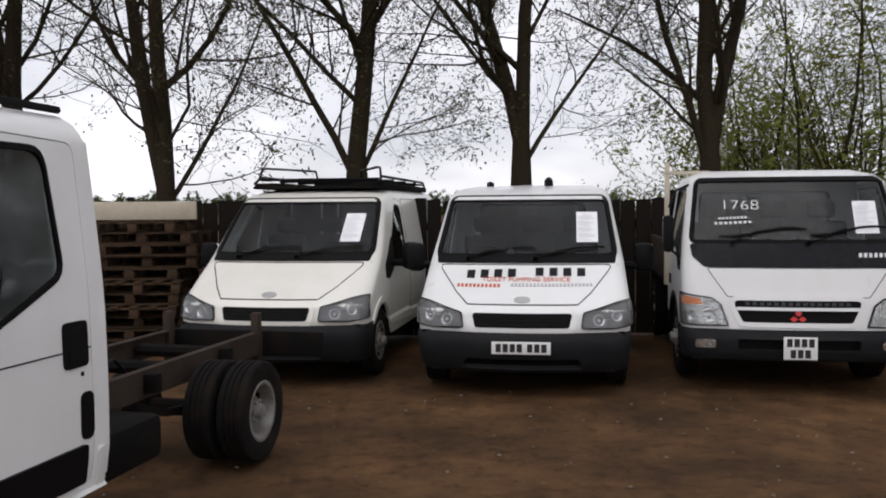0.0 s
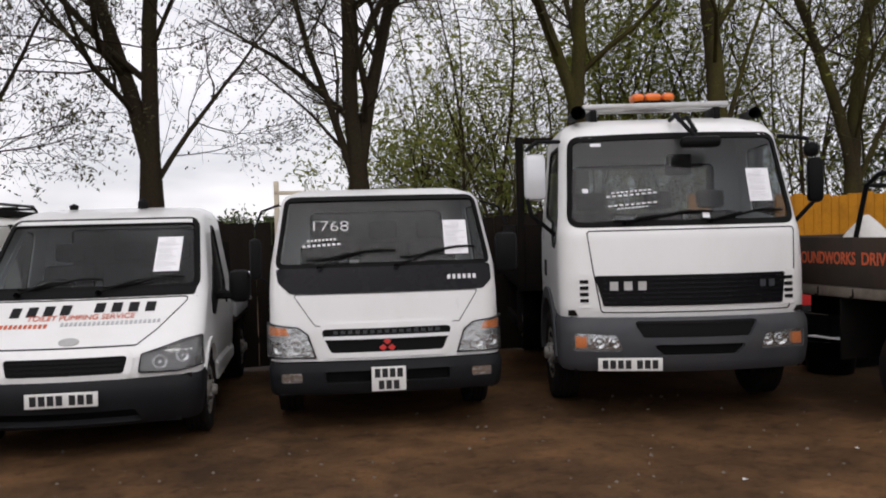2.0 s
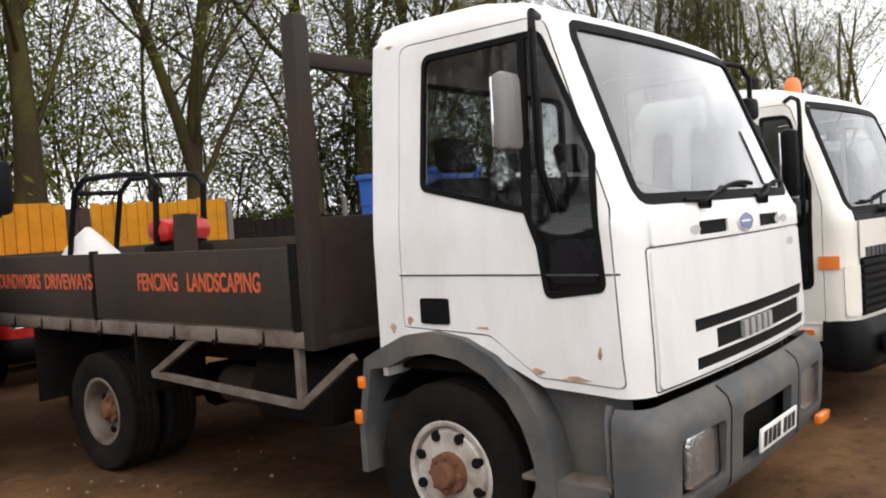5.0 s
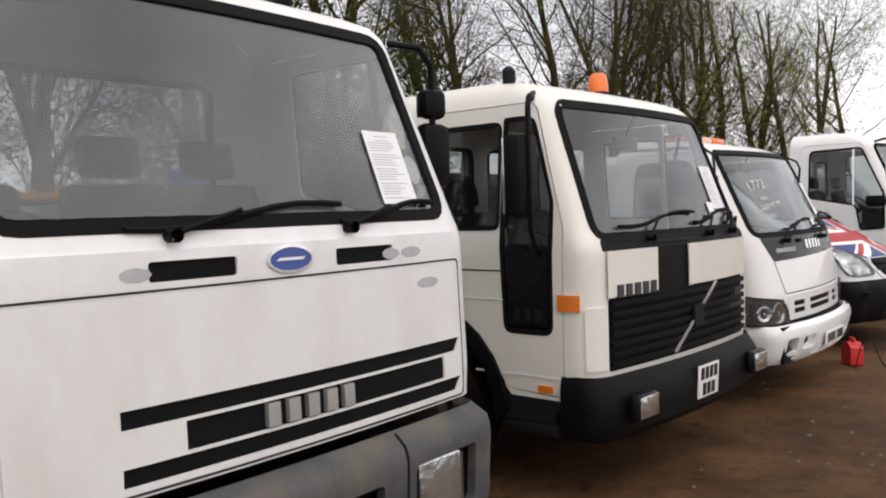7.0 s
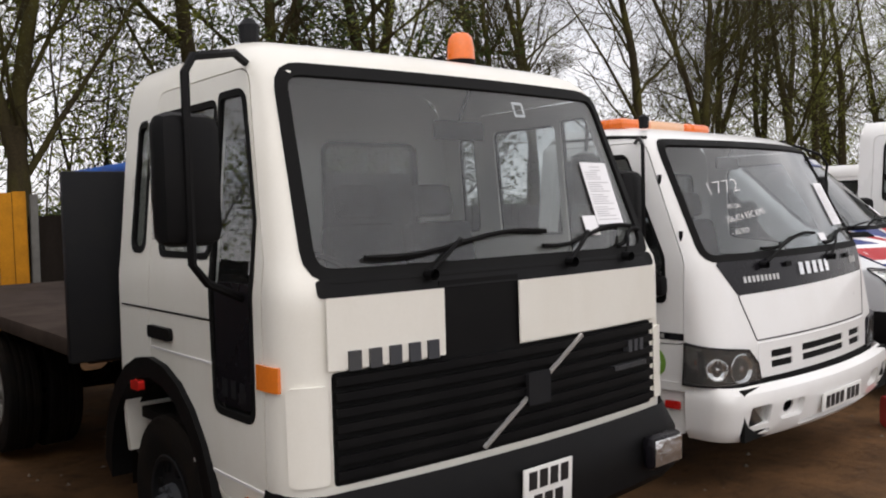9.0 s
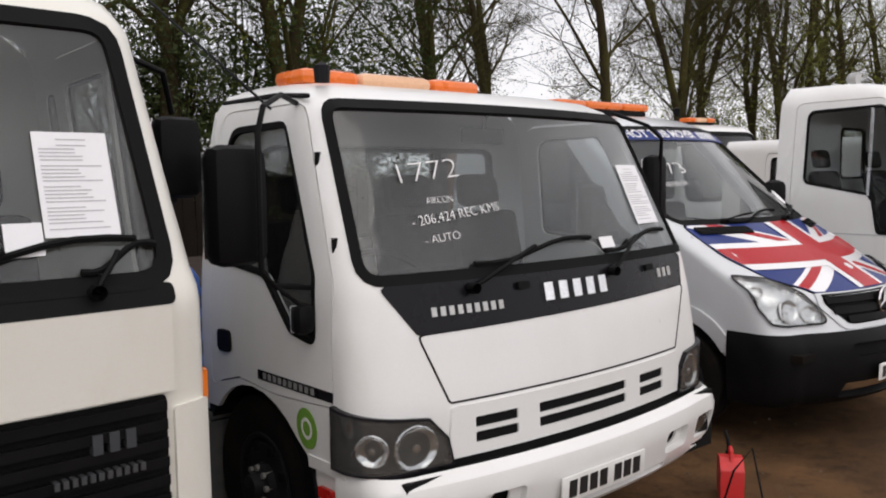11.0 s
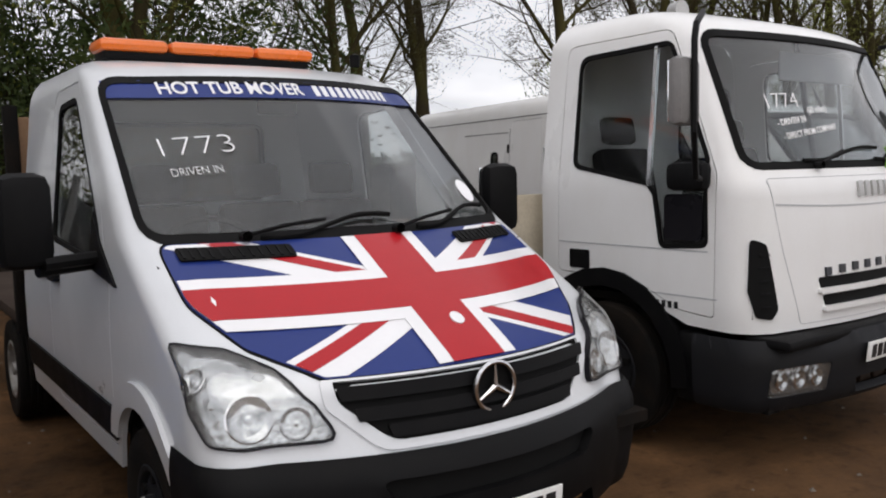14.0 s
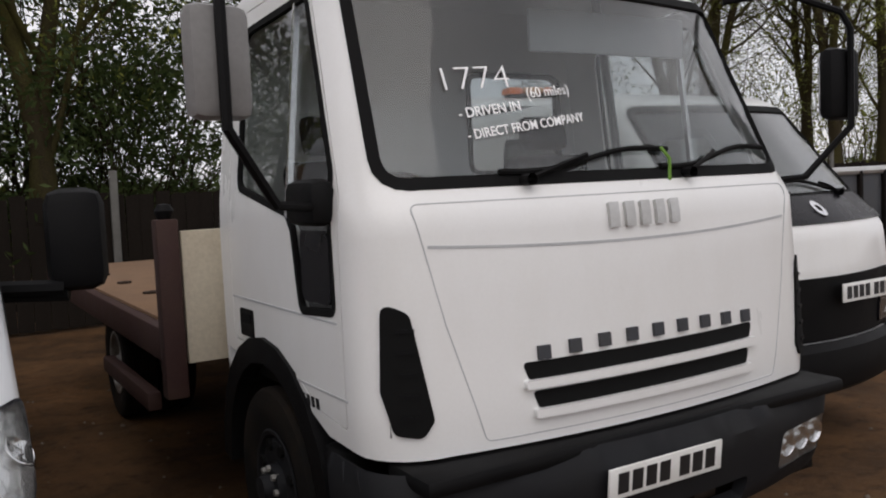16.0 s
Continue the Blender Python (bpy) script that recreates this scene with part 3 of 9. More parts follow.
def wheel(root, x, y, r, w, side, tyre_mat=None, rim_mat=None, hub_mat=None, rim=0.56, holes=8, dish=0.05, name="wheel"):
    """Tyre with tread and sidewall, dished steel rim with hand holes, hub and nuts. side: +1 or -1, the way its face looks."""
    wh = new(name)
    wh.empty_display_size = 0.1
    wh.parent = root
    wh.location = (x, y, r)
    rr = r * rim
    h = w / 2
    prof = [(-h * 0.82, rr), (-h * 0.95, rr + (r - rr) * 0.35), (-h, rr + (r - rr) * 0.6), (-h * 0.93, r * 0.965), (-h * 0.78, r)]
    tread = []
    for k in range(4):
        a, b = -h * 0.78 + k * h * 0.39, -h * 0.78 + (k + 1) * h * 0.39
        tread += [(a + 0.012, r), (b - 0.012, r), (b - 0.006, r - 0.012), (b + 0.006, r - 0.012)]
    prof += tread[:-2] + [(-a, q) for a, q in reversed(prof[:5])]
    tyre = part("tyre", Geo().lathe(prof, 36), tyre_mat or RUBBER, wh)
    s = side
    g = Geo()
    rp = [(s * h * 0.86, rr + 0.004), (s * h * 0.9, rr - 0.004), (s * h * 0.86, rr - 0.022), (s * (h * 0.86 - 0.03), rr - 0.03), (s * (h * 0.86 - 0.03 - dish), rr - 0.05), (s * (h * 0.86 - 0.02 - dish * 0.6), rr * 0.52), (s * (h * 0.86 - 0.025 - dish * 0.6), rr * 0.3), (s * (h * 0.86 - 0.025 - dish * 0.6), 0.001)]
    g.lathe(rp, 32)
    rim_ob = part("rim", g, rim_mat or STEEL, wh)
    hx = s * (h * 0.86 - 0.02 - dish * 0.6)
    hub = Geo().lathe([(hx - s * 0.02, rr * 0.42), (hx + s * 0.03, rr * 0.40), (hx + s * 0.035, rr * 0.26), (hx + s * 0.075, rr * 0.22), (hx + s * 0.08, 0.001)], 20)
    part("hub", hub, hub_mat or rim_mat or STEEL, wh)
    for k in range(holes):
        a = 2 * math.pi * k / holes
        c, q = math.cos(a), math.sin(a)
        part("wheel_nut", Geo().lathe([(hx, 0.016), (hx + s * 0.045, 0.014), (hx + s * 0.047, 0.001)], 6, at=(0, rr * 0.34 * c, rr * 0.34 * q)), hub_mat or STEEL, wh)
        a += math.pi / holes
        c, q = math.cos(a), math.sin(a)
        dx = s * (h * 0.86 - 0.012 - dish * 0.82)
        pts = [(dx, (rr * 0.74 + rr * 0.11 * math.cos(t)) * c - rr * 0.10 * math.sin(t) * q, (rr * 0.74 + rr * 0.11 * math.cos(t)) * q + rr * 0.10 * math.sin(t) * c) for t in np.linspace(0, 2 * math.pi, 10)[:-1]]
        part("hand_hole", Geo().add(pts + [(p[0] - s * 0.03, p[1], p[2]) for p in pts], [tuple(range(9)), *[(i, (i + 1) % 9, 9 + (i + 1) % 9, 9 + i) for i in range(9)]]), TRIM, wh)
    return wh


def number_plate(root, m, square=False):
    """A white plate; its characters are plain black bars."""
    w, h = (0.285, 0.203) if square else (0.52, 0.111)
    pl = part("number_plate", Geo().box(-w / 2, -0.004, -h / 2, w / 2, 0.006, h / 2, 0.002, m), PLATE, root, "white number plate with black characters")
    rows = [(0.05, 4), (-0.05, 3)] if square else [(0.0, 7)]
    for zc, n in rows:
        for k in range(n):
            gap = 0.03 if (not square and k >= 4) else 0
            x = (k - (n - 1) / 2) * 0.062 + gap - (0.015 if not square else 0)
            part("character_bar", Geo().box(x - 0.023, -0.0065, zc - 0.037, x + 0.023, -0.003, zc + 0.037, 0.0, m), PLATEINK, pl)
    return pl


def paper_sheet(root, sh, x, z, w=0.21, h=0.297, off=0.0035, lines=True):
    """A printed sheet taped to the windscreen."""
    pg = part("sale_sheet", sh.sheet("sale_sheet", sh.front(rect(x - w / 2, z - h / 2, x + w / 2, z + h / 2)), [], off, 0.002, 0.2), PAPER, root, "white printed sheet on the windscreen")
    rng = random.Random(int(x * 1000 + z * 100))
    zz = z + h * 0.42
    g = Geo()
    k = 0
    while lines and zz > z - h * 0.44:
        ln = rng.uniform(0.45, 0.86) * w if k > 1 else 0.4 * w
        x0 = x - w * 0.43 if k > 1 else x - ln / 2
        q = sh.map(np.array([sh.on_front(a, b) for a, b in ((x0, zz), (x0 + ln, zz), (x0 + ln, zz + 0.0035), (x0, zz + 0.0035))]), off + 0.0012)
        g.add(q, [(0, 1, 2, 3)])
        zz -= 0.0105 if k % 5 else 0.017
        k += 1
    if lines:
        tagged(part("printed_text", g, INK, pg), kind="stuff")
    return pg


def wiper(root, sh, x, z, x1, z1, x2, off=0.02):
    """Arm from its pivot (x, z) to (x1, z1), and a blade through that point along the glass."""
    def P(a, b, o):
        return Vector(sh.map(np.array([sh.on_front(a, b)]), o)[0])
    n = 5
    arm = [P(x + (x1 - x) * i / n, z + (z1 - z) * i / n, off + 0.012 * math.sin(math.pi * i / n)) for i in range(n + 1)]
    g = Geo().tube(arm, 0.009, 6)
    a = Geo().tube([P(x1 + (x2 - x1) * t, z1 + 0.02 * math.sin(math.pi * t) + (t - 0.5) * 0.03, off * 0.55) for t in np.linspace(-0.9, 1, 9)], 0.011, 6)
    g.lathe([(-0.03, 0.022), (0.015, 0.022), (0.02, 0.012), (0.021, 0.001)], 10, "y", tuple(P(x, z, off)))
    w = part("wiper", g, BLACK, root)
    part("wiper_blade", a, TRIM, w)
    return w


def mirror_head(root, at, size, yaw, mat=None, arms=(), glass_back=True, arm_r=0.012):
    """A door mirror: shell, glass on the rear face and its arms."""
    m = pose(*at, 0, 0, yaw)
    sx, sy, sz = size
    h = part("door_mirror", Geo().box(-sx / 2, -sy / 2, -sz / 2, sx / 2, sy / 2, sz / 2, min(sx, sy, sz) * 0.42, m), mat or BLACK, root)
    part("mirror_glass", Geo().box(-sx * 0.43, sy / 2 - 0.012, -sz * 0.44, sx * 0.43, sy / 2 + 0.003, sz * 0.44, 0.006, m), MIRROR, h)
    for a in arms:
        part("mirror_arm", Geo().tube(a, arm_r, 7), BLACK, h)
    return h


def headlamp(root, sh, poly, bowls=((0.0, 0.0, 0.06),), off=0.004, amber=None, depth=0.05, tint=None):
    """A lamp: reflector bowls in a dark or bright tray behind a clear lens. Outline in skin coordinates; bowls at offsets (u, z, radius)."""
    tray = part("headlamp", sh.sheet("headlamp", grow(poly, 0.002), [], 0.003, 0.012, 0.05), tint or REFLECTOR, root, "clear headlamp with chrome reflectors")
    for u, z, r in bowls:
        c = sh.map(np.array([(u, z)]), 0.008)[0]
        nrm = Vector(sh.map(np.array([(u, z)]), 1.0)[0] - sh.map(np.array([(u, z)]), 0.0)[0]).normalized()
        g = Geo().lathe([(0.0, r), (-0.004, r * 1.05), (-0.006, r * 0.98), (0.004, r * 0.8), (0.010, r * 0.45), (0.007, r * 0.22), (-0.004, r * 0.2), (-0.006, 0.001)], 18, "y")
        rot = Vector((0, -1, 0)).rotation_difference(nrm).to_matrix().to_4x4()
        me = g.mesh("reflector")
        me.transform(Matrix.Translation(c) @ rot)
        part("reflector", me, CHROME, tray)
    if amber:
        part("indicator", sh.sheet("indicator", amber, [], 0.010, 0.012, 0.05), AMBER, tray, "amber indicator lens")
    ln = part("lens", sh.sheet("lens", poly, [], 0.026, 0.004, 0.06), LENS, tray)
    part("lamp_rim", sh.sheet("lamp_rim", grow(poly, 0.008), [grow(poly, -0.004)], 0.024, 0.024, 0.2), GLOSSBLACK, tray)
    ln.visible_shadow = False
    return tray


def chassis(root, y0, y1, half=0.4, z=0.62, axles=(), r=0.4, cross=5, mat=None):
    """Two channel rails, cross members and axle beams."""
    mat = mat or CHASSIS
    fr = new("chassis")
    fr.parent = root
    for s in (-1, 1):
        g = Geo().box(s * half - 0.008, y0, z - 0.1, s * half + 0.008, y1, z + 0.1).box(s * half - (0.07 if s > 0 else 0), y0, z + 0.092, s * half + (0.07 if s < 0 else 0), y1, z + 0.1)
        g.box(s * half - (0.07 if s > 0 else 0), y0, z - 0.1, s * half + (0.07 if s < 0 else 0), y1, z - 0.092)
        part("rail", g, mat, fr)
    for k in range(cross):
        y = y0 + (y1 - y0) * (k + 0.5) / cross
        part("cross_member", Geo().box(-half, y - 0.04, z - 0.07, half, y + 0.04, z + 0.07, 0.01), mat, fr)
    for y, w in axles:
        g = Geo().tube([(-w, y, r), (-0.2, y, r), (-0.16, y, r), (0.16, y, r), (0.2, y, r), (w, y, r)], 0.07, 10, True, [0.06, 0.07, 0.17, 0.17, 0.07, 0.06])
        part("axle", g, mat, fr)
        for s in (-1, 1):
            pts = [(s * half, y + d, r + 0.02 + 0.16 * (d / 0.6) ** 2) for d in np.linspace(-0.6, 0.6, 7)]
            part("leaf_spring", Geo().tube(pts, 0.035, 6), mat, fr)
    return fr


def grille_bars(root, sh, poly, z0, z1, n, mat=None, back_mat=None, off=0.012, x0=None, name="grille"):
    """A dark recess with bars across it."""
    gr = part(name, sh.sheet(name, poly, [], 0.003, 0.012, 0.08), back_mat or TRIM, root)
    xs = np.array(poly)[:, 0]
    lo, hi = xs.min() + 0.01, xs.max() - 0.01
    h = (z1 - z0) / n
    for k in range(n):
        zc = z0 + (k + 0.5) * h
        part("grille_bar", sh.sheet("grille_bar", dense(rect(lo, zc - h * 0.3, hi, zc + h * 0.25), 0.08), [], off, 0.02, 0.2), mat or BLACK, gr)
    return gr


def beacon_bar(root, x0, x1, y, z, h=0.14, depth=0.3, mat=None, mid=None):
    """A low light bar: tinted end domes and a centre section on a dark foot."""
    mat = mat or BEACON
    lb = part("light_bar", Geo().box(x0 + 0.03, y - depth * 0.4, z - 0.02, x1 - 0.03, y + depth * 0.4, z + 0.03, 0.01), BLACK, root, "orange light bar")
    w = x1 - x0
    cut = [x0, x0 + w * 0.3, x1 - w * 0.3, x1]
    for k in range(3):
        prof = fillet([(y - depth / 2, z + 0.02), (y + depth / 2, z + 0.02), (y + depth * 0.42, z + h), (y - depth * 0.42, z + h)], 0.05, 3)
        g = Geo()
        a, b = cut[k] + 0.004, cut[k + 1] - 0.004
        g.box(a, y - depth / 2, z + 0.02, b, y + depth / 2, z + h, 0.035)
        part("light_section", g, mid if (k == 1 and mid) else mat, lb)
    return lb


def dome_beacon(root, x, y, z, r=0.075, h=0.17):
    b = part("beacon_base", Geo().lathe([(z - 0.06, r * 0.75), (z + 0.02, r * 1.05), (z + 0.03, r * 1.05), (z + 0.03, 0.001)], 18, "z", (x, y, 0)), BLACK, root)
    part("beacon_dome", Geo().lathe([(z + 0.03, r), (z + h * 0.55, r * 0.97), (z + h * 0.85, r * 0.85), (z + h, r * 0.6), (z + h + 0.005, 0.001)], 20, "z", (x, y, 0)), BEACON, b, "orange rotating beacon dome")
    return b


def letter_blocks(root, sh, x, z, n, w, h, mat, gap=0.3, off=0.006, slant=0.0, name="badge", arc=0.0, side=None):
    """A maker's badge as plain bars, one for each character; on the front, or on a side (-1 or 1)."""
    bd = new(name)
    bd.parent = root
    step, gap = w / n, max(gap, 0.42)
    for k in range(n):
        a = x - w / 2 + (k + gap / 2) * step
        zz = z + slant * (a - x) + arc * (1 - ((a - x) / (w / 2)) ** 2)
        pts = rect(a, zz - h / 2, a + step * (1 - gap), zz + h / 2)
        q = sh.front(pts) if side is None else sh.side(pts, side)
        part("badge_block", sh.sheet("badge_block", q, [], off, max(off - 0.0005, 0.001), 0.3), mat, bd)
    return bd


def seam(root, sh, poly, w=0.006, mat=None, name="panel_gap"):
    """A dark closed joint line round a panel."""
    return part(name, sh.sheet(name, grow(poly, w / 2), [grow(poly, -w / 2)], 0.0016, 0.004, 0.3), mat or TRIM, root)

# ---- ground, fence, trees ----


def ground_material():
    m, n, l, b = nodes_of("brown_dirt")
    tc = n.new("ShaderNodeTexCoord")
    def nz(scale, detail=8, rough=0.6):
        t = n.new("ShaderNodeTexNoise")
        t.inputs["Scale"].default_value, t.inputs["Detail"].default_value, t.inputs["Roughness"].default_value = scale, detail, rough
        l.new(tc.outputs["Object"], t.inputs["Vector"])
        return t
    big, mid, fine = nz(0.35), nz(2.2), nz(38, 6, 0.7)
    r = n.new("ShaderNodeValToRGB")
    e = r.color_ramp.elements
    e[0].position, e[0].color = 0.36, (0.036, 0.0195, 0.0092, 1)
    e[1].position, e[1].color = 0.66, (0.150, 0.078, 0.034, 1)
    k = e.new(0.5)
    k.color = (0.082, 0.043, 0.019, 1)
    add = n.new("ShaderNodeMixRGB")
    add.inputs["Fac"].default_value = 0.38
    l.new(big.outputs["Fac"], add.inputs["Color1"])
    l.new(mid.outputs["Fac"], add.inputs["Color2"])
    l.new(add.outputs["Color"], r.inputs["Fac"])
    clod, damp = nz(7.5, 10, 0.72), nz(0.9, 10, 0.65)
    hsv, mr = n.new("ShaderNodeHueSaturation"), n.new("ShaderNodeMapRange")
    mr.inputs["To Min"].default_value, mr.inputs["To Max"].default_value = 0.55, 1.45
    l.new(fine.outputs["Fac"], mr.inputs["Value"])
    l.new(mr.outputs["Result"], hsv.inputs["Value"])
    shade = r.outputs["Color"]
    for t, lo, hi, least in ((clod, 0.34, 0.50, 0.62), (damp, 0.36, 0.58, 0.66)):
        k2, mul = n.new("ShaderNodeMapRange"), n.new("ShaderNodeMixRGB")
        k2.inputs["From Min"].default_value, k2.inputs["From Max"].default_value = lo, hi
        k2.inputs["To Min"].default_value, k2.inputs["To Max"].default_value = least, 1.12
        mul.blend_type = "MULTIPLY"
        mul.inputs["Fac"].default_value = 1.0
        l.new(t.outputs["Fac"], k2.inputs["Value"])
        l.new(shade, mul.inputs["Color1"])
        l.new(k2.outputs["Result"], mul.inputs["Color2"])
        shade = mul.outputs["Color"]
    l.new(shade, hsv.inputs["Color"])
    l.new(hsv.outputs["Color"], b.inputs["Base Color"])
    rr = n.new("ShaderNodeMapRange")
    rr.inputs["To Min"].default_value, rr.inputs["To Max"].default_value = 0.6, 1.0
    l.new(mid.outputs["Fac"], rr.inputs["Value"])
    l.new(rr.outputs["Result"], b.inputs["Roughness"])
    b.inputs["Specular IOR Level"].default_value = 0.15
    bp = n.new("ShaderNodeBump")
    bp.inputs["Strength"].default_value, bp.inputs["Distance"].default_value = 0.6, 0.02
    l.new(fine.outputs["Fac"], bp.inputs["Height"])
    l.new(bp.outputs["Normal"], b.inputs["Normal"])
    return m


def build_ground():
    xs = np.concatenate([[-900, -200, -60, -25], np.arange(-12, 36, 0.4), [45, 70, 200, 900]])
    ys = np.concatenate([[-900, -200, -60, -20], np.arange(-6, 16, 0.4), [20, 40, 90, 250, 900]])
    v, f = [], []
    for y in ys:
        for x in xs:
            near = -12 <= x <= 36 and -6 <= y <= 16
            z = 0.035 * noise.noise(Vector((x * 0.5, y * 0.5, 0))) + 0.012 * noise.noise(Vector((x * 2.1, y * 2.1, 4))) if near else 0.0
            v.append((x, y, z - 0.02))
    nx = len(xs)
    for j in range(len(ys) - 1):
        f += [(j * nx + i, j * nx + i + 1, (j + 1) * nx + i + 1, (j + 1) * nx + i) for i in range(nx - 1)]
    g = part("ground", Geo().add(v, f), ground_material(), None, smooth=180)
    tagged(g, "bare trodden brown earth of a yard", "ground", kind="structure")


build_ground()


def leaf_material(name, a, b):
    m, n, l, bs = nodes_of(name)
    geo, r = n.new("ShaderNodeNewGeometry"), n.new("ShaderNodeValToRGB")
    r.color_ramp.elements[0].color, r.color_ramp.elements[1].color = (*a, 1), (*b, 1)
    l.new(geo.outputs["Random Per Island"], r.inputs["Fac"])
    l.new(r.outputs["Color"], bs.inputs["Base Color"])
    bs.inputs["Roughness"].default_value = 0.6
    bs.inputs["Specular IOR Level"].default_value = 0.2
    tl, mx = n.new("ShaderNodeBsdfTranslucent"), n.new("ShaderNodeMixShader")
    mx.inputs["Fac"].default_value = 0.45
    l.new(r.outputs["Color"], tl.inputs["Color"])
    l.new(bs.outputs["BSDF"], mx.inputs[1])
    l.new(tl.outputs["BSDF"], mx.inputs[2])
    l.new(mx.outputs["Shader"], n["Material Output"].inputs["Surface"])
    return m


LEAF = leaf_material("spring_leaves", (0.115, 0.140, 0.022), (0.25, 0.27, 0.055))
LEAFDARK = leaf_material("dull_bud_leaves", (0.045, 0.042, 0.022), (0.10, 0.095, 0.04))
HEDGE = leaf_material("hedge_leaves", (0.030, 0.050, 0.016), (0.085, 0.115, 0.035))


def branch(rng, wood, tips, p, d, length, r, level, levels, up, kids, spread=(30, 64)):
    """A tapered, wandering limb with side limbs; adds its points to wood, twig ends to tips."""
    n = 8 if level == 0 else (6 if level < 2 else 4)
    bend, rise = (0.055, 0.25) if level == 0 else (0.15, 1.0)
    pts, rad = [p.copy()], [r]
    for i in range(n):
        d = (d + Vector((rng.gauss(0, bend), rng.gauss(0, bend), rng.gauss(0, bend * 0.5) + up * 0.13 * rise))).normalized()
        p = p + d * (length / n)
        pts.append(p.copy())
        rad.append(r * (1 - 0.72 * (i + 1) / n))
    wood.append((pts, rad, level))
    if level >= levels:
        tips.append((pts[-1], d))
        tips.append((pts[-2], d))
        return
    for k in range(kids[level]):
        t = 0.03 + 0.97 * (k + rng.random()) / kids[level]
        i = min(n - 1, int(t * n))
        q = pts[i].lerp(pts[i + 1], t * n - i) if i < n else pts[-1]
        ax = (pts[i + 1] - pts[i]).normalized()
        side = ax.orthogonal().normalized()
        side.rotate(Matrix.Rotation(rng.uniform(0, 2 * math.pi), 3, ax))
        ang = radians(rng.uniform(*spread))
        nd = (ax * math.cos(ang) + side * math.sin(ang)).normalized()
        rr = rad[i] * (rng.uniform(0.22, 0.50) if level == 0 else rng.uniform(0.3, 0.55))
        branch(rng, wood, tips, q, nd, length * (rng.uniform(0.40, 0.62) if level == 0 else rng.uniform(0.42, 0.66)) * (1.15 - 0.45 * t), max(rr, 0.0045), level + 1, levels, up, kids, spread)


def raw_mesh(v, f, nm, smooth=True):
    me = bpy.data.meshes.new(nm)
    me.from_pydata(v, [], f)
    me.polygons.foreach_set("use_smooth", [smooth] * len(me.polygons))
    return me


def leaf_mesh(rng, tips, count, size, drift=0.10):
    """Small pointed leaves scattered round the twig ends."""
    v, f = [], []
    for p, d in tips:
        for _ in range(count):
            c = p + Vector((rng.gauss(0, drift), rng.gauss(0, drift), rng.gauss(0, drift)))
            a = Vector((rng.gauss(0, 1), rng.gauss(0, 1), rng.gauss(0, 1))).normalized()
            b = a.orthogonal().normalized()
            s = size * rng.uniform(0.6, 1.5)
            k = len(v)
            v += [c - a * s, c + b * s * 0.42, c + a * s, c - b * s * 0.42]
            f.append((k, k + 1, k + 2, k + 3))
    return raw_mesh(v, f, "crown", False)


def make_tree(seed, height=9.0, stems=((0, 0, 1.0, 1.0),), trunk_r=0.22, fork=1.2, kids=(13, 8, 5), leaf=None, leaf_n=4, leaf_size=0.03, name="tree", label="", up=0.6, levels=3, bark=None):
    """A tree as trunk, limbs, fine twigs and loose small leaves. stems: lean east, lean north, share of the height, share of the girth."""
    rng = random.Random(seed)
    root = thing(name, label, "tree", Matrix.Identity(4))
    wood, tips = [], []
    for ex, ny, share, girth in stems:
        d = Vector((ex, ny, 1)).normalized()
        k = len(wood)
        low = fork if girth > 0.5 else fork * 0.88
        start = Vector((ex * 0.10, ny * 0.10, low))
        r0 = trunk_r * girth * (0.86 if len(stems) == 1 else 0.70)
        branch(rng, wood, tips, start, d, (height - low) * share, r0, 0, levels, up, kids if girth > 0.5 else (max(6, kids[0] - 4), *kids[1:]))
        pts, rad, lv = wood[k]
        if girth > 0.5:
            foot = [Vector((0, 0, -0.15)), Vector((0, 0, low * 0.22)), Vector((ex * 0.01, ny * 0.01, low * 0.6)), Vector((ex * 0.03, ny * 0.03, low * 0.88))]
            wood[k] = (foot + pts, [trunk_r * 1.4, trunk_r * 1.1, trunk_r * 0.98, (trunk_r * 0.92 + r0) / 2] + rad, lv)
    big, fine = Geo(), Geo()
    for pts, rad, lv in wood:
        (big if lv <= 0 else fine).tube(pts, 0, 10 if lv <= 0 else (5 if lv == 1 else 3), False, rad)
    part("trunk", raw_mesh(big.v, big.f, "trunk"), bark or BARK, root)
    tagged(part("twig_mass", raw_mesh(fine.v, fine.f, "twig_mass"), bark or BARK, root), kind="stuff")
    tagged(part("crown", leaf_mesh(rng, tips, leaf_n, leaf_size, 0.07), leaf or LEAFDARK, root), kind="stuff")
    return root


TREE_LABEL = "roadside tree with dark bark and sparse young spring leaves"
MOSS_LABEL = "roadside tree with mossy bark and fresh green leaves"
TWIGGY = dict(kids=(15, 8, 5), label=TREE_LABEL)
MOSSY = dict(kids=(10, 6, 5), label=MOSS_LABEL, leaf=LEAF, bark=MOSSBARK, leaf_n=5, leaf_size=0.042)
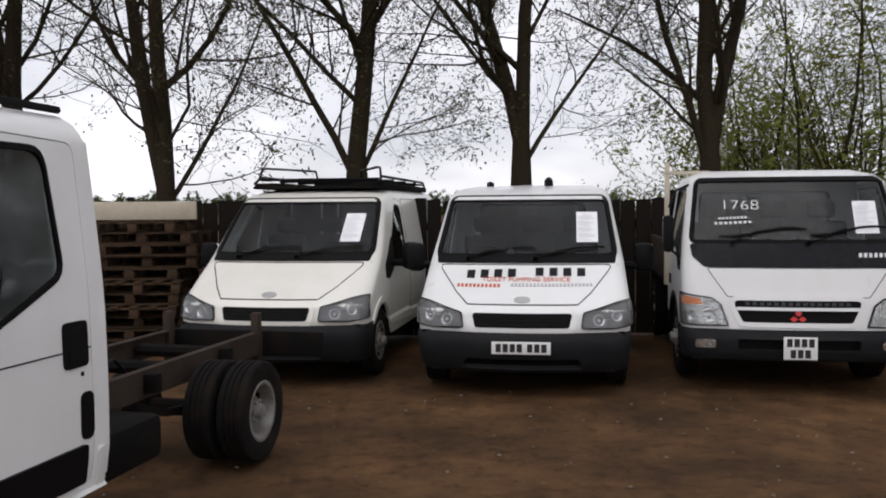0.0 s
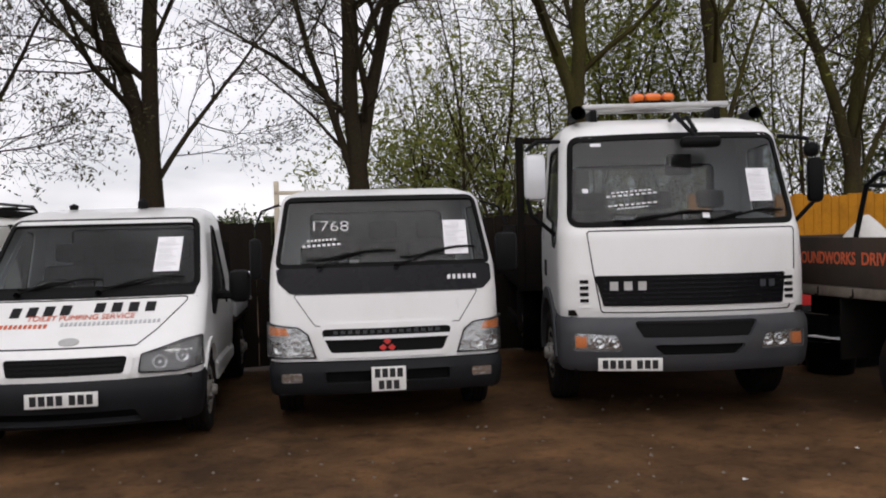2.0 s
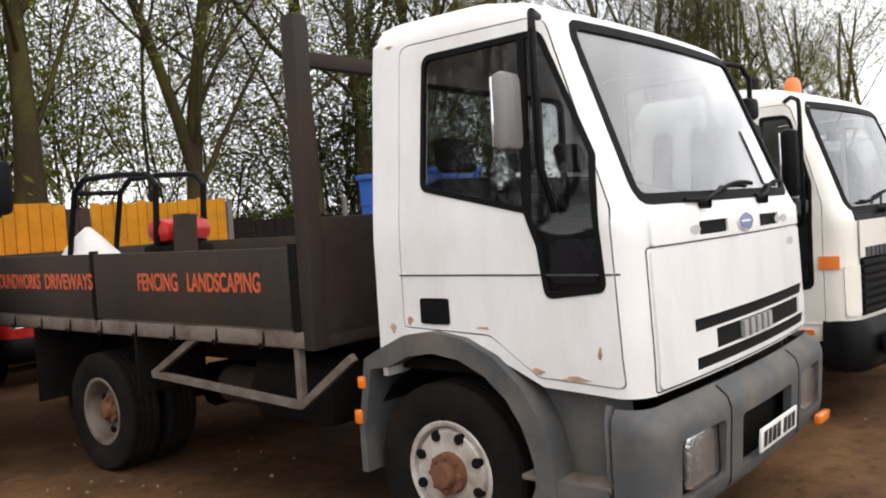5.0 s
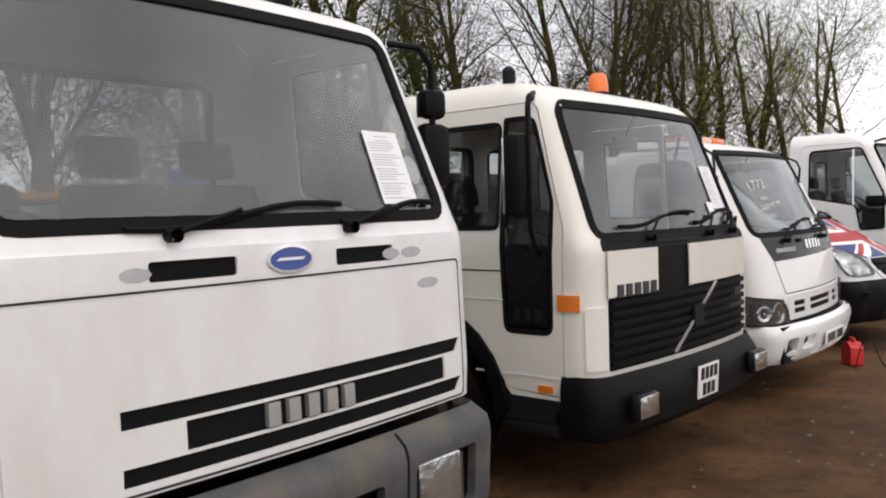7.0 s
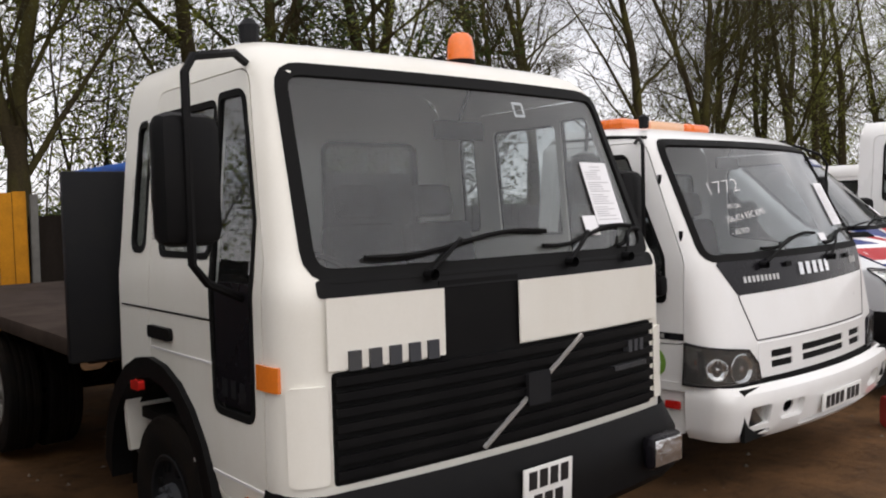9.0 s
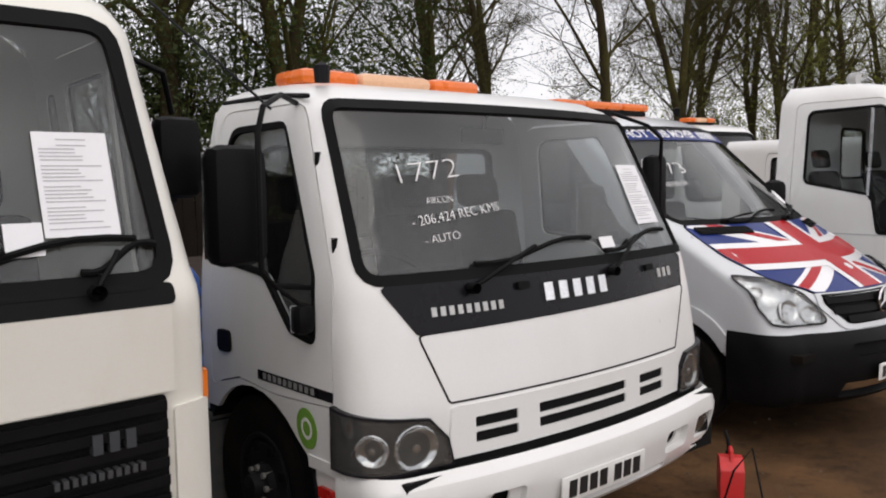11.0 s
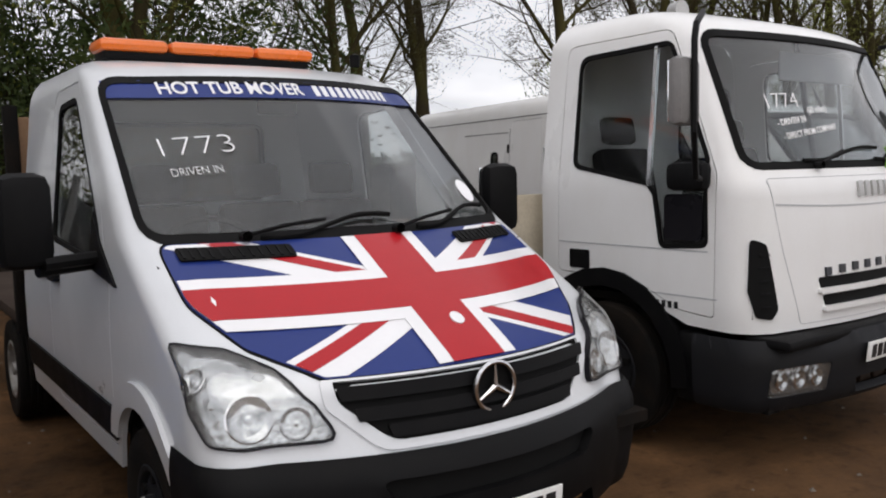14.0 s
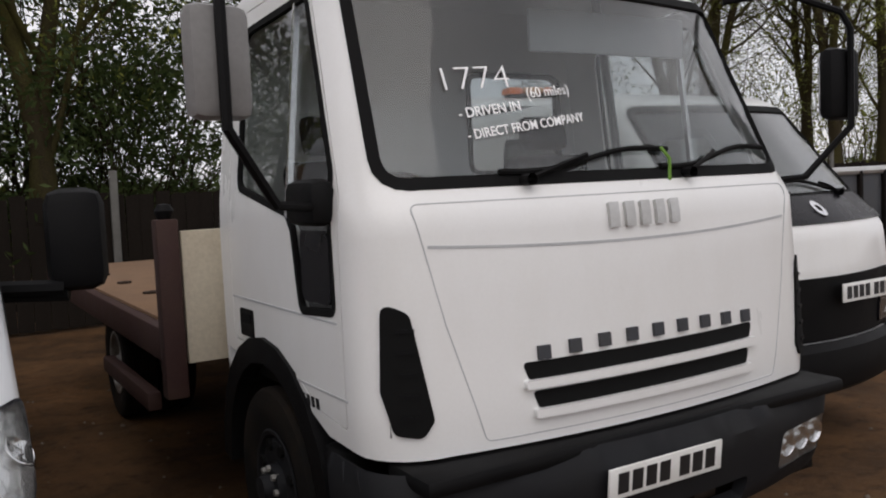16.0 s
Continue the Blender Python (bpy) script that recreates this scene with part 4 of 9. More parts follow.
# each tree of the row stands for itself: place, seed, height, stems, girth, fork
OWN_TREES = [
    (-3.95, 12.2, 11, 9.5, ((0.04, 0.0, 1.0, 0.95), (-0.28, 0.05, 0.9, 0.8), (0.45, 0.1, 0.4, 0.3)), 0.23, 2.05, TWIGGY),
    (-1.21, 12.2, 23, 10.0, ((0.0, 0.0, 1.0, 1.0), (-0.52, 0.05, 0.62, 0.42), (0.42, 0.05, 0.42, 0.3)), 0.23, 2.5, TWIGGY),
    (1.17, 12.2, 37, 9.8, ((-0.21, 0.0, 0.95, 0.85), (0.13, 0.0, 1.0, 0.9), (0.62, 0.1, 0.45, 0.3)), 0.22, 2.7, TWIGGY),
    (3.94, 12.2, 41, 10.0, ((-0.07, 0.0, 1.0, 0.95), (0.17, 0.05, 0.95, 0.8), (-0.33, 0.0, 0.7, 0.45)), 0.23, 2.6, TWIGGY),
    (7.3, 12.1, 53, 10.0, ((-0.30, 0.05, 0.9, 0.75), (0.08, 0.0, 1.0, 0.9)), 0.22, 3.6, dict(TWIGGY, bark=MOSSBARK)),
    (9.75, 12.0, 59, 11.0, ((0.01, 0.0, 1.0, 1.0), (0.5, 0.1, 0.5, 0.3)), 0.26, 3.4, MOSSY),
    (12.6, 12.2, 71, 10.0, ((-0.21, 0.0, 0.95, 0.8), (0.06, 0.0, 1.0, 0.9), (0.70, 0.0, 0.5, 0.4)), 0.24, 2.6, dict(TWIGGY, bark=MOSSBARK)),
    (19.6, 12.7, 83, 11.0, ((-0.05, 0.0, 1.0, 0.95), (0.07, 0.05, 0.95, 0.85), (0.40, 0.0, 0.5, 0.35)), 0.28, 2.4, MOSSY),
    (25.2, 15.0, 89, 10.0, ((-0.12, 0.0, 1.0, 1.0), (0.45, 0.0, 0.45, 0.35)), 0.24, 3.0, dict(TWIGGY, bark=MOSSBARK)),
    (26.5, 14.5, 97, 10.0, ((-0.16, 0.0, 0.95, 0.85), (0.10, 0.0, 1.0, 0.8)), 0.24, 3.4, dict(TWIGGY, bark=MOSSBARK)),
]
own = []
for x, y, seed, tall, stems, girth, fork, look_of in OWN_TREES:
    ob = make_tree(seed, tall, stems, girth * 0.84, fork, **look_of)
    ob.matrix_world = pose(x, y, 0)
    ob["group"] = "trees along the yard's edge"
    own.append(ob)
# the rest of the row repeats these growths, turned and scaled
REPEATS = [(-9.0, 12.6, 2, 70, 1.0), (-6.2, 12.5, 3, 120, 1.0), (15.6, 12.6, 5, 130, 0.95), (17.4, 12.9, 4, 200, 1.05), (23.6, 13.2, 4, 250, 0.8), (29.4, 13.0, 8, 40, 1.05), (32.1, 12.5, 6, 15, 1.05), (34.6, 13.4, 4, 80, 1.05), (37.8, 12.4, 7, 10, 0.95), (40.6, 12.8, 5, 120, 1.0), (43.5, 13.0, 8, 60, 1.1), (47.0, 12.6, 7, 300, 1.0), (51.0, 12.5, 5, 5, 1.05), (57.0, 12.5, 7, 185, 1.1), (66.0, 13.0, 5, 45, 1.2),
           (36.0, 15.0, 5, 200, 1.0), (39.2, 14.2, 9, 100, 1.0), (49.2, 13.2, 8, 210, 1.0), (46.0, 14.6, 7, 20, 1.1)]
for x, y, k, turn, size in REPEATS:
    ob = copy_thing(own[k], pose(x, y, 0, 0, 0, turn))
    ob.scale = (size, size, size)


def thicket(seed, width, depth, stems, tall, leaf, leaf_n, name, label, places, leaf_size=0.055, bark=BARK, kids=(9, 4)):
    """A tangle of thin upright stems with small leaves; the same growth stands at several places."""
    rng = random.Random(seed)
    wood, tips = [], []
    for _ in range(stems):
        p = Vector((rng.uniform(-width / 2, width / 2), rng.uniform(-depth / 2, depth / 2), -0.1))
        d = Vector((rng.gauss(0, 0.16), rng.gauss(0, 0.12), 1)).normalized()
        branch(rng, wood, tips, p, d, rng.uniform(*tall), rng.uniform(0.018, 0.05), 1, 3, 0.5, (0, *kids), (20, 50))
    g = Geo()
    for pts, rad, lv in wood:
        g.tube(pts, 0, 4 if lv < 2 else 3, False, rad)
    stalks, crown = raw_mesh(g.v, g.f, "stalks"), leaf_mesh(rng, tips, leaf_n, leaf_size, 0.14)
    for x, y, turn in places:
        root = thing(name, label, "bushes", pose(x, y, 0, 0, 0, turn), kind="stuff")
        tagged(part("stalks", stalks, bark, root), kind="stuff")
        tagged(part("crown", crown, leaf, root), kind="stuff")


SAPLINGS = "tangle of thin green saplings behind the fence"
thicket(5, 8.0, 4.0, 17, (3.5, 7.5), LEAF, 9, "thicket", SAPLINGS, [(9.9, 15.0, 0), (11.9, 15.8, 180), (10.2, 18.6, 0)], 0.06, bark=MOSSBARK, kids=(8, 4))
thicket(15, 2.8, 2.4, 9, (4.0, 7.5), LEAF, 11, "thicket", SAPLINGS, [(11.2, 14.9, 0)], 0.06, bark=MOSSBARK, kids=(9, 4))
thicket(6, 8.0, 4.0, 15, (3.0, 6.5), LEAF, 6, "thicket", SAPLINGS, [(17.0, 17.5, 90), (35.0, 15.2, 0), (40.0, 15.6, 180), (44.0, 16.8, 90), (48.5, 15.5, 0), (54.0, 17.0, 180), (59.0, 15.5, 0), (67.0, 17.0, 180)], bark=MOSSBARK, kids=(7, 3))
thicket(8, 3.2, 2.4, 34, (2.6, 4.6), LEAF, 6, "willow_bush", "bushy green willow beyond the fence", [(8.2, 19.5, 0)], 0.06)
thicket(12, 3.2, 1.8, 20, (3.2, 6.0), HEDGE, 13, "leafy_bush", "tall dense green bush behind the fence", [(18.4, 14.2, 0), (20.5, 14.2, 180)], 0.06)
thicket(9, 12.0, 2.2, 90, (1.1, 1.75), HEDGE, 5, "hedge", "rough green hedge beyond the yard", [(x, 22.5, 180 * (i % 2)) for i, x in enumerate(range(8, 60, 11))], 0.07)
thicket(10, 60.0, 8.0, 150, (1.2, 3.4), HEDGE, 7, "far_treeline", "distant low trees across the field", [(-60, 115, 0), (-2, 118, 180), (65, 110, 0)], 0.16)


def fence(x0, x1, y, top, name, label, seed, post_mat, post_top):
    """Upright boards on rails between posts; every board is a piece of its own."""
    rng = random.Random(seed)
    root = thing(name, label, "fence", pose(x0, y, 0))
    n = int((x1 - x0) / 0.2)
    step = (x1 - x0) / n
    shapes = []
    for k in range(6):
        h = top + rng.uniform(-0.03, 0.03)
        me = Geo().prism([(-0.097, 0.02), (0.097, 0.02), (0.097 - rng.uniform(0, 0.01), h), (0.0, h + rng.uniform(-0.01, 0.01)), (-0.097, h - rng.uniform(0, 0.02))], -0.011, 0.011, "xz").mesh("board")
        me.materials.append(DARKFENCE)
        shapes.append(me)
    for i in range(n):
        b = part("board", rng.choice(shapes), DARKFENCE, root)
        b.location = ((i + 0.5) * step, rng.uniform(-0.006, 0.006), 0)
        b.rotation_euler = (0, radians(rng.uniform(-0.6, 0.6)), radians(rng.uniform(-1.5, 1.5)))
    for z in (0.35, top - 0.35):
        part("rail", Geo().box(0, 0.014, z - 0.045, x1 - x0, 0.06, z + 0.045), DARKFENCE, root)
    pm = Geo().box(-0.05, -0.07, -0.1, 0.05, -0.014, post_top, 0.012).mesh("post")
    pm.materials.append(post_mat)
    for i in range(int((x1 - x0) / 2.6) + 1):
        q = part("post", pm, post_mat, root)
        q.location = (min(i * 2.6 + 0.05, x1 - x0 - 0.05), 0, 0)
        q.rotation_euler = (0, radians(rng.uniform(-1.5, 1.5)), 0)


fence(-12.0, 8.6, 11.25, 1.84, "board_fence", "dark weathered upright board fence", 3, DARKFENCE, 1.9)
fence(12.4, 44.0, 11.25, 1.74, "board_fence", "dark weathered board fence with concrete posts", 4, CONCRETE, 2.05)


def yellow_hoarding():
    rng = random.Random(6)
    root = thing("yellow_hoarding", "bright yellow painted upright boards with dark gaps", "fence", pose(8.6, 11.15, 0))
    x = 0.0
    while x < 3.7:
        w = rng.uniform(0.15, 0.19)
        if 1.16 < x < 1.42:
            part("dark_board", Geo().box(x, -0.01, 0.05, x + w - 0.012, 0.012, 2.0), MAROON, root, "dark red-brown board")
        else:
            part("board", Geo().box(x, -0.012, 0.05, x + w - 0.01, 0.012, 2.06 + rng.uniform(-0.03, 0.05), 0.004), YELLOW, root)
        x += w
    for z in (0.5, 1.6):
        part("rail", Geo().box(0, 0.014, z - 0.05, 3.78, 0.06, z + 0.05), DARKFENCE, root)


yellow_hoarding()


def pallets():
    rng = random.Random(12)
    root = thing("pallet", "weathered grey-brown wooden pallet in a stack", "pallet", pose(-3.74, 11.0, 0), "stacked pallets")
    deck = Geo().box(-0.6, -0.05, 0, 0.6, 0.05, 0.02).mesh("deck_board")
    cross = Geo().box(-0.05, -0.5, 0, 0.05, 0.5, 0.02).mesh("cross_board")
    block = Geo().box(-0.06, -0.055, 0, 0.06, 0.055, 0.082, 0.004).mesh("block")
    for y in (-0.45, -0.225, 0.0, 0.225, 0.45):
        part("deck_board", deck, PALLET, root).location = (0, y, 0.122)
    for x in (-0.53, 0.0, 0.53):
        part("cross_board", cross, PALLET, root).location = (x, 0, 0.102)
        for y in (-0.44, 0.0, 0.44):
            part("block", block, PALLET, root).location = (x, y, 0.02)
    for y in (-0.44, 0.0, 0.44):
        part("base_board", deck, PALLET, root).location = (0, y, 0.0)
    first = True
    for cx, cy, n in ((-3.74, 11.0 - 0.02, 11), (-5.1, 10.9, 11), (-6.6, 10.7, 8), (-2.35, 10.95 - 0.05, 7)):
        for k in range(n):
            m = pose(cx + rng.uniform(-0.10, 0.10), cy - 0.3 + rng.uniform(-0.10, 0.10), 0.0 + k * 0.146, 0, 0, rng.choice((0, 0, 0, 90)) + rng.uniform(-4, 4))
            if first:
                root.matrix_world = m
                first = False
            else:
                copy_thing(root, m)
    g = Geo().box(-0.66, -0.03, 0, 0.66, 0.03, 0.22, 0.006)
    tagged(part("pale_board", g, PALEWOOD), "pale chipped timber board standing on pallets", "board").matrix_world = pose(-3.74, 10.5, 1.608, 6, 0, 1)
    tagged(part("pale_board", Geo().box(-0.17, -0.03, 0, 0.17, 0.03, 0.12, 0.006), PALEWOOD), "short pale offcut board on a pallet stack", "board").matrix_world = pose(-4.8, 10.4, 1.608, 0, 0, 3)


pallets()


def ground_bits():
    """Loose stones and clods, and a few scraps of paper."""
    rng = random.Random(44)
    v, f = [], []
    for _ in range(1500):
        x, y, s = rng.uniform(-5, 24), rng.uniform(-1, 8), rng.uniform(0.006, 0.022)
        z = 0.035 * noise.noise(Vector((x * 0.5, y * 0.5, 0))) - 0.02
        k = len(v)
        r = [rng.uniform(0.6, 1.3) * s for _ in range(6)]
        v += [(x + r[0], y, z), (x, y + r[1], z), (x - r[2], y, z), (x, y - r[3], z), (x, y, z + r[4] * 0.8), (x, y, z - r[5])]
        f += [(k, k + 1, k + 4), (k + 1, k + 2, k + 4), (k + 2, k + 3, k + 4), (k + 3, k, k + 4)]
    tagged(part("loose_stones", raw_mesh(v, f, "loose_stones", False), STONE), "small loose stones on trodden earth", "stones", kind="stuff")
    for x, y in ((4.35, 3.95), (4.9, 5.1), (6.35, 4.45), (6.1, 5.4), (16.2, 0.6), (22.1, 1.2)):
        g = Geo().add([(-0.03, -0.02, 0.0), (0.03, -0.025, 0.012), (0.025, 0.02, 0.004), (-0.02, 0.025, 0.016), (-0.03, -0.02, -0.003), (0.03, -0.025, 0.009), (0.025, 0.02, 0.001), (-0.02, 0.025, 0.013)],
                      [(0, 1, 2, 3), (7, 6, 5, 4), (0, 4, 5, 1), (1, 5, 6, 2), (2, 6, 7, 3), (3, 7, 4, 0)])
        tagged(part("paper_scrap", g, LITTER), "crumpled scrap of white paper on earth", "litter").matrix_world = pose(x, y, 0.0 + 0.035 * noise.noise(Vector((x * 0.5, y * 0.5, 0))) - 0.012, 0, 0, x * 70) @ Matrix.Diagonal((0.55, 0.55, 0.55, 1))


ground_bits()

# ---- vehicles ----


def side_strip(root, sh, y0, z0, y1, z1, s, mat, off=0.004, thick=0.01, r=0.0, name="side_strip", label=""):
    pts = rect(y0, z0, y1, z1, r) if r else rect(y0, z0, y1, z1)
    return part(name, sh.sheet(name, sh.side(pts, s), [], off, thick, 0.15), mat, root, label)


def handle_recess(root, sh, y0, z0, y1, z1, mat=None):
    for s in (-1, 1):
        h = side_strip(root, sh, y0, z0, y1, z1, s, mat or BLACK, 0.006, 0.012, 0.015, "door_handle", "black plastic door handle")
        side_strip(h, sh, y0 + 0.02, z0 + (z1 - z0) * 0.5, y1 - 0.02, z1 - 0.02, s, TRIM, 0.009, 0.004, 0.01, "handle_grip")


def fender(root, sh, y, z, r0, r1, zlow, mat, off=0.012, thick=0.05, ends=None, name="wheel_arch", flat_front=None):
    """A wheel arch lip on both sides: a band between two radii over the wheel."""
    for s in (-1, 1):
        outer, inner = arch(y, z, r1, zlow, 13), arch(y, z, r0, zlow, 13)
        poly = outer + list(reversed(inner))
        part(name, sh.sheet(name, sh.side(poly, s, 0.05), [], off, thick, 0.1), mat, root)


def wheel_box(root, w, y, r, x_in, z0=0.55):
    """Dark liner over a wheel on both sides."""
    for s in (-1, 1):
        g = Geo()
        pts = [(y + r * math.cos(t), 0.42 + r * math.sin(t)) for t in np.linspace(-0.1, math.pi + 0.1, 12)]
        v = [(s * w, a, b) for a, b in pts] + [(s * x_in, a, b) for a, b in pts]
        n = len(pts)
        g.add(v, [(i, i + 1, n + i + 1, n + i) for i in range(n - 1)])
        g.add([(s * x_in, a, b) for a, b in pts], [tuple(range(n))])
        part("arch_liner", g, CHASSIS, root)


def under_body(root, w, y0, y1, z0, z1):
    part("engine", Geo().box(-w, y0, z0, w, y1, z1, 0.05).lathe([(-0.25, 0.16), (0.25, 0.16)], 12, "x", (0.1, y0 + 0.3, z0)), CHASSIS, root)


def pane_bar(root, sh, pts, s, mat=None):
    part("window_bar", sh.sheet("window_bar", sh.side(pts, s), [], 0.006, 0.02, 0.2), mat or TRIM, root)


def dropside_truck():
    root = thing("dropside_truck", "old white cab dropside truck with dark brown body and red lettering", "truck", pose(8.134, 1.531, 0, 0, 0, -0.70))
    root.scale = (1.026, 1.005, 1.002)
    sh = Shell([(0.85, 0.08, 1.05, 0.04), (1.0, 0.08, 1.06, 0.04), (1.56, 0.10, 1.06, 0.04), (1.62, 0.13, 1.055, 0.04), (2.42, 0.44, 0.985, 0.04), (2.50, 0.52, 0.97, 0.04), (2.57, 0.74, 0.90, 0.03), (2.60, 0.95, 0.80, 0.0)], 0.12, 1.48)
    bottom = [(0.22, 0.86), (0.58, 0.88)] + arch(1.14, 0.47, 0.62, 0.90, 9)[1:-1] + [(1.48, 1.05)]
    door = fillet([(0.20, 0.90), (0.60, 0.92), (0.84, 1.09), (1.34, 1.11), (1.33, 2.44), (0.54, 2.44), (0.235, 1.62)], [0.03, 0.05, 0.08, 0.03, 0.06, 0.08, 0.1])
    glasspoly = fillet([(0.27, 1.30), (0.53, 1.27), (0.56, 1.48), (0.62, 1.63), (1.19, 1.76), (1.18, 2.36), (0.555, 2.37), (0.315, 1.84)], [0.03, 0.03, 0.0, 0.04, 0.04, 0.05, 0.05, 0.0])
    screen = fillet([(-0.90, 1.655), (0.90, 1.655), (0.855, 2.40), (-0.855, 2.40)], 0.07)
    cab(root, sh, OLDWHITE, bottom, screen, [(door, [glasspoly], DARKGLASS)], rear_windows=[rect(-0.7, 1.75, 0.7, 2.3, 0.06)], trim=0.035, glass_mat=BOOSTEDMIRRORGLASS)
    for s in (-1, 1):
        pane_bar(root, sh, [(0.60, 1.62), (0.635, 1.63), (0.655, 2.36), (0.62, 2.36)], s)
        side_strip(root, sh, 0.29, 1.32, 0.51, 1.50, s, GLOSSBLACK, 0.0, 0.01, 0.04, "lower_pane", "black lower door pane")
        side_strip(root, sh, 0.2, 1.352, 1.35, 1.36, s, GREY, 0.0025, 0.004, 0, "swage_line")
    handle_recess(root, sh, 1.06, 1.13, 1.23, 1.25)
    for s in (-1, 1):
        for y, z, a, b in ((0.42, 0.925, 0.10, 0.018), (0.60, 0.945, 0.05, 0.022), (0.87, 1.12, 0.05, 0.016), (1.12, 1.135, 0.09, 0.014), (1.30, 1.14, 0.03, 0.03), (1.41, 1.10, 0.03, 0.035), (1.40, 2.45, 0.04, 0.012), (0.30, 1.04, 0.015, 0.04)):
            a, b = a * 0.6, b * 0.55
            blot = [(y + a * math.cos(t) * (1 + 0.35 * math.sin(3 * t + y * 9)), z + b * math.sin(t) * (1 + 0.35 * math.cos(2 * t + y * 7))) for t in np.linspace(0, 2 * math.pi, 15)[:-1]]
            part("rust_stain", sh.sheet("rust_stain", sh.side(blot, s), [], 0.0022, 0.002, 0.2), RUSTSTAIN, root)
    # nose panel with its joint, vents and badge
    nose = sh.front(fillet([(-0.93, 0.88), (0.93, 0.88), (0.93, 1.44), (-0.93, 1.44)], 0.03))
    slots = [sh.front([(-0.62, a), (0.88, a), (0.92, a + 0.055), (-0.62, a + 0.055)]) for a in (1.065, 0.90)] + [sh.front(rect(-0.42, 0.965, 0.8, 1.055))]
    part("nose_panel", sh.sheet("nose_panel", nose, slots, 0.012, 0.03, 0.1), OLDWHITE, root)
    for q in slots:
        part("nose_slot", sh.sheet("nose_slot", grow(q, 0.006), [], 0.004, 0.01, 0.12), TRIM, root)
    seam(root, sh, sh.front(rect(-0.95, 0.87, 0.95, 1.45, 0.02)), 0.007, GREY)
    vents = [rect(x - 0.15, 1.475, x + 0.15, 1.535, 0.012) for x in (-0.36, 0.36)]
    strip = sh.front(rect(-0.92, 1.455, 0.92, 1.565, 0.015))
    part("top_strip", sh.sheet("top_strip", strip, [sh.front(q) for q in vents], 0.014, 0.02, 0.1), OLDWHITE, root)
    for q in vents:
        part("air_vent", sh.sheet("air_vent", grow(sh.front(q), 0.004), [], 0.005, 0.01, 0.15), TRIM, root)
    part("oval_badge", sh.sheet("oval_badge", sh.front(ellipse(0.0, 1.512, 0.092, 0.042)), [], 0.02, 0.012, 0.1), LOGOBLUE, root, "blue oval maker's badge")
    part("badge_rim", sh.sheet("badge_rim", sh.front(ellipse(0.0, 1.512, 0.098, 0.047)), [sh.front(ellipse(0.0, 1.512, 0.088, 0.038))], 0.022, 0.01, 0.1), CHROME, root)
    g = sh.front([(-0.06, 1.508), (0.05, 1.508), (0.06, 1.518), (-0.05, 1.518)])
    part("badge_mark", sh.sheet("badge_mark", g, [], 0.0225, 0.003, 0.1), FLAGWHITE, root)
    letter_blocks(root, sh, 0.06, 1.01, 5, 0.42, 0.075, ALU, 0.22, 0.024)
    for x, w in ((0.50, 0.05), (0.62, 0.06), (-0.55, 0.05), (0.72, 0.07)):
        part("worn_patch", sh.sheet("worn_patch", sh.front(ellipse(x, 1.50 - (0.13 if x > 0.7 else 0), w, 0.022, 9)), [], 0.0155 if x < 0.7 else 0.0132, 0.002, 0.1), SKIPGREY, root)
    # bumper with lamps and plate
    bs = Shell([(0.33, 0.06, 1.08, 0.04), (0.38, 0.02, 1.10, 0.04), (0.72, 0.0, 1.10, 0.04), (0.78, 0.02, 1.095, 0.04), (0.82, 0.08, 1.06, 0.04)], 0.10, 0.25)
    lampcut = [bs.front(rect(s * 0.72 - 0.2, 0.43, s * 0.72 + 0.2, 0.68, 0.03)) for s in (-1, 1)]
    mid = bs.front(rect(-0.34, 0.42, 0.34, 0.66, 0.03))
    u = bs.on_side(0.25, 0.5, 1)[0]
    part("bumper", bs.sheet("bumper", dense([(-u, 0.34), (u, 0.34), (u, 0.82), (-u, 0.82)], 0.04), [*lampcut, mid], 0, 0.04, 0.05), MIDGREY, root, "weathered grey plastic bumper")
    part("bumper_back", Geo().box(-1.0, 0.10, 0.36, 1.0, 0.14, 0.8), CHASSIS, root)
    for s in (-1, 1):
        lens = bs.front(rect(s * 0.70 - 0.13, 0.46, s * 0.70 + 0.13, 0.66, 0.02))
        lens = [(a, b) for a, b in lens]
        inset = Geo().box(s * 0.70 - 0.14, 0.05, 0.45, s * 0.70 + 0.14, 0.10, 0.67, 0.02)
        hl = part("headlamp", inset, REFLECTOR, root, "square headlamp set into the bumper")
        p = part("lens", Geo().box(s * 0.70 - 0.13, 0.035, 0.46, s * 0.70 + 0.13, 0.048, 0.66, 0.015), LENS, hl)
        p.visible_shadow = False
        part("indicator", Geo().box(s * 0.84 - 0.09, -0.012, 0.345, s * 0.84 + 0.09, 0.03, 0.40, 0.012), AMBER, root, "amber indicator lens")
    number_plate(root, pose(0.06, 0.0, 0.50) @ pose(0, -0.012, 0, 4))
    for s in (-1, 1):
        part("bumper_joint", bs.sheet("bumper_joint", bs.front(rect(s * 0.47 - 0.006, 0.345, s * 0.47 + 0.006, 0.81)), [], 0.002, 0.003, 0.1), TRIM, root)
        part("lamp_recess", Geo().box(s * 0.535 - 0.045, 0.05, 0.44, s * 0.535 + 0.045, 0.10, 0.67, 0.01), BLACK, root)
        xa, xb = sorted((s * 1.085, s * 0.80))
        part("step_tread", Geo().box(xa, 0.27, 0.475, xb, 0.70, 0.50, 0.008), WORNSTEEL, root, "worn flat cab step")
        xa, xb = sorted((s * 0.955, s * 0.92))
        part("step_wall", Geo().box(xa, 0.24, 0.45, xb, 0.78, 0.90, 0.006), MIDGREY, root)
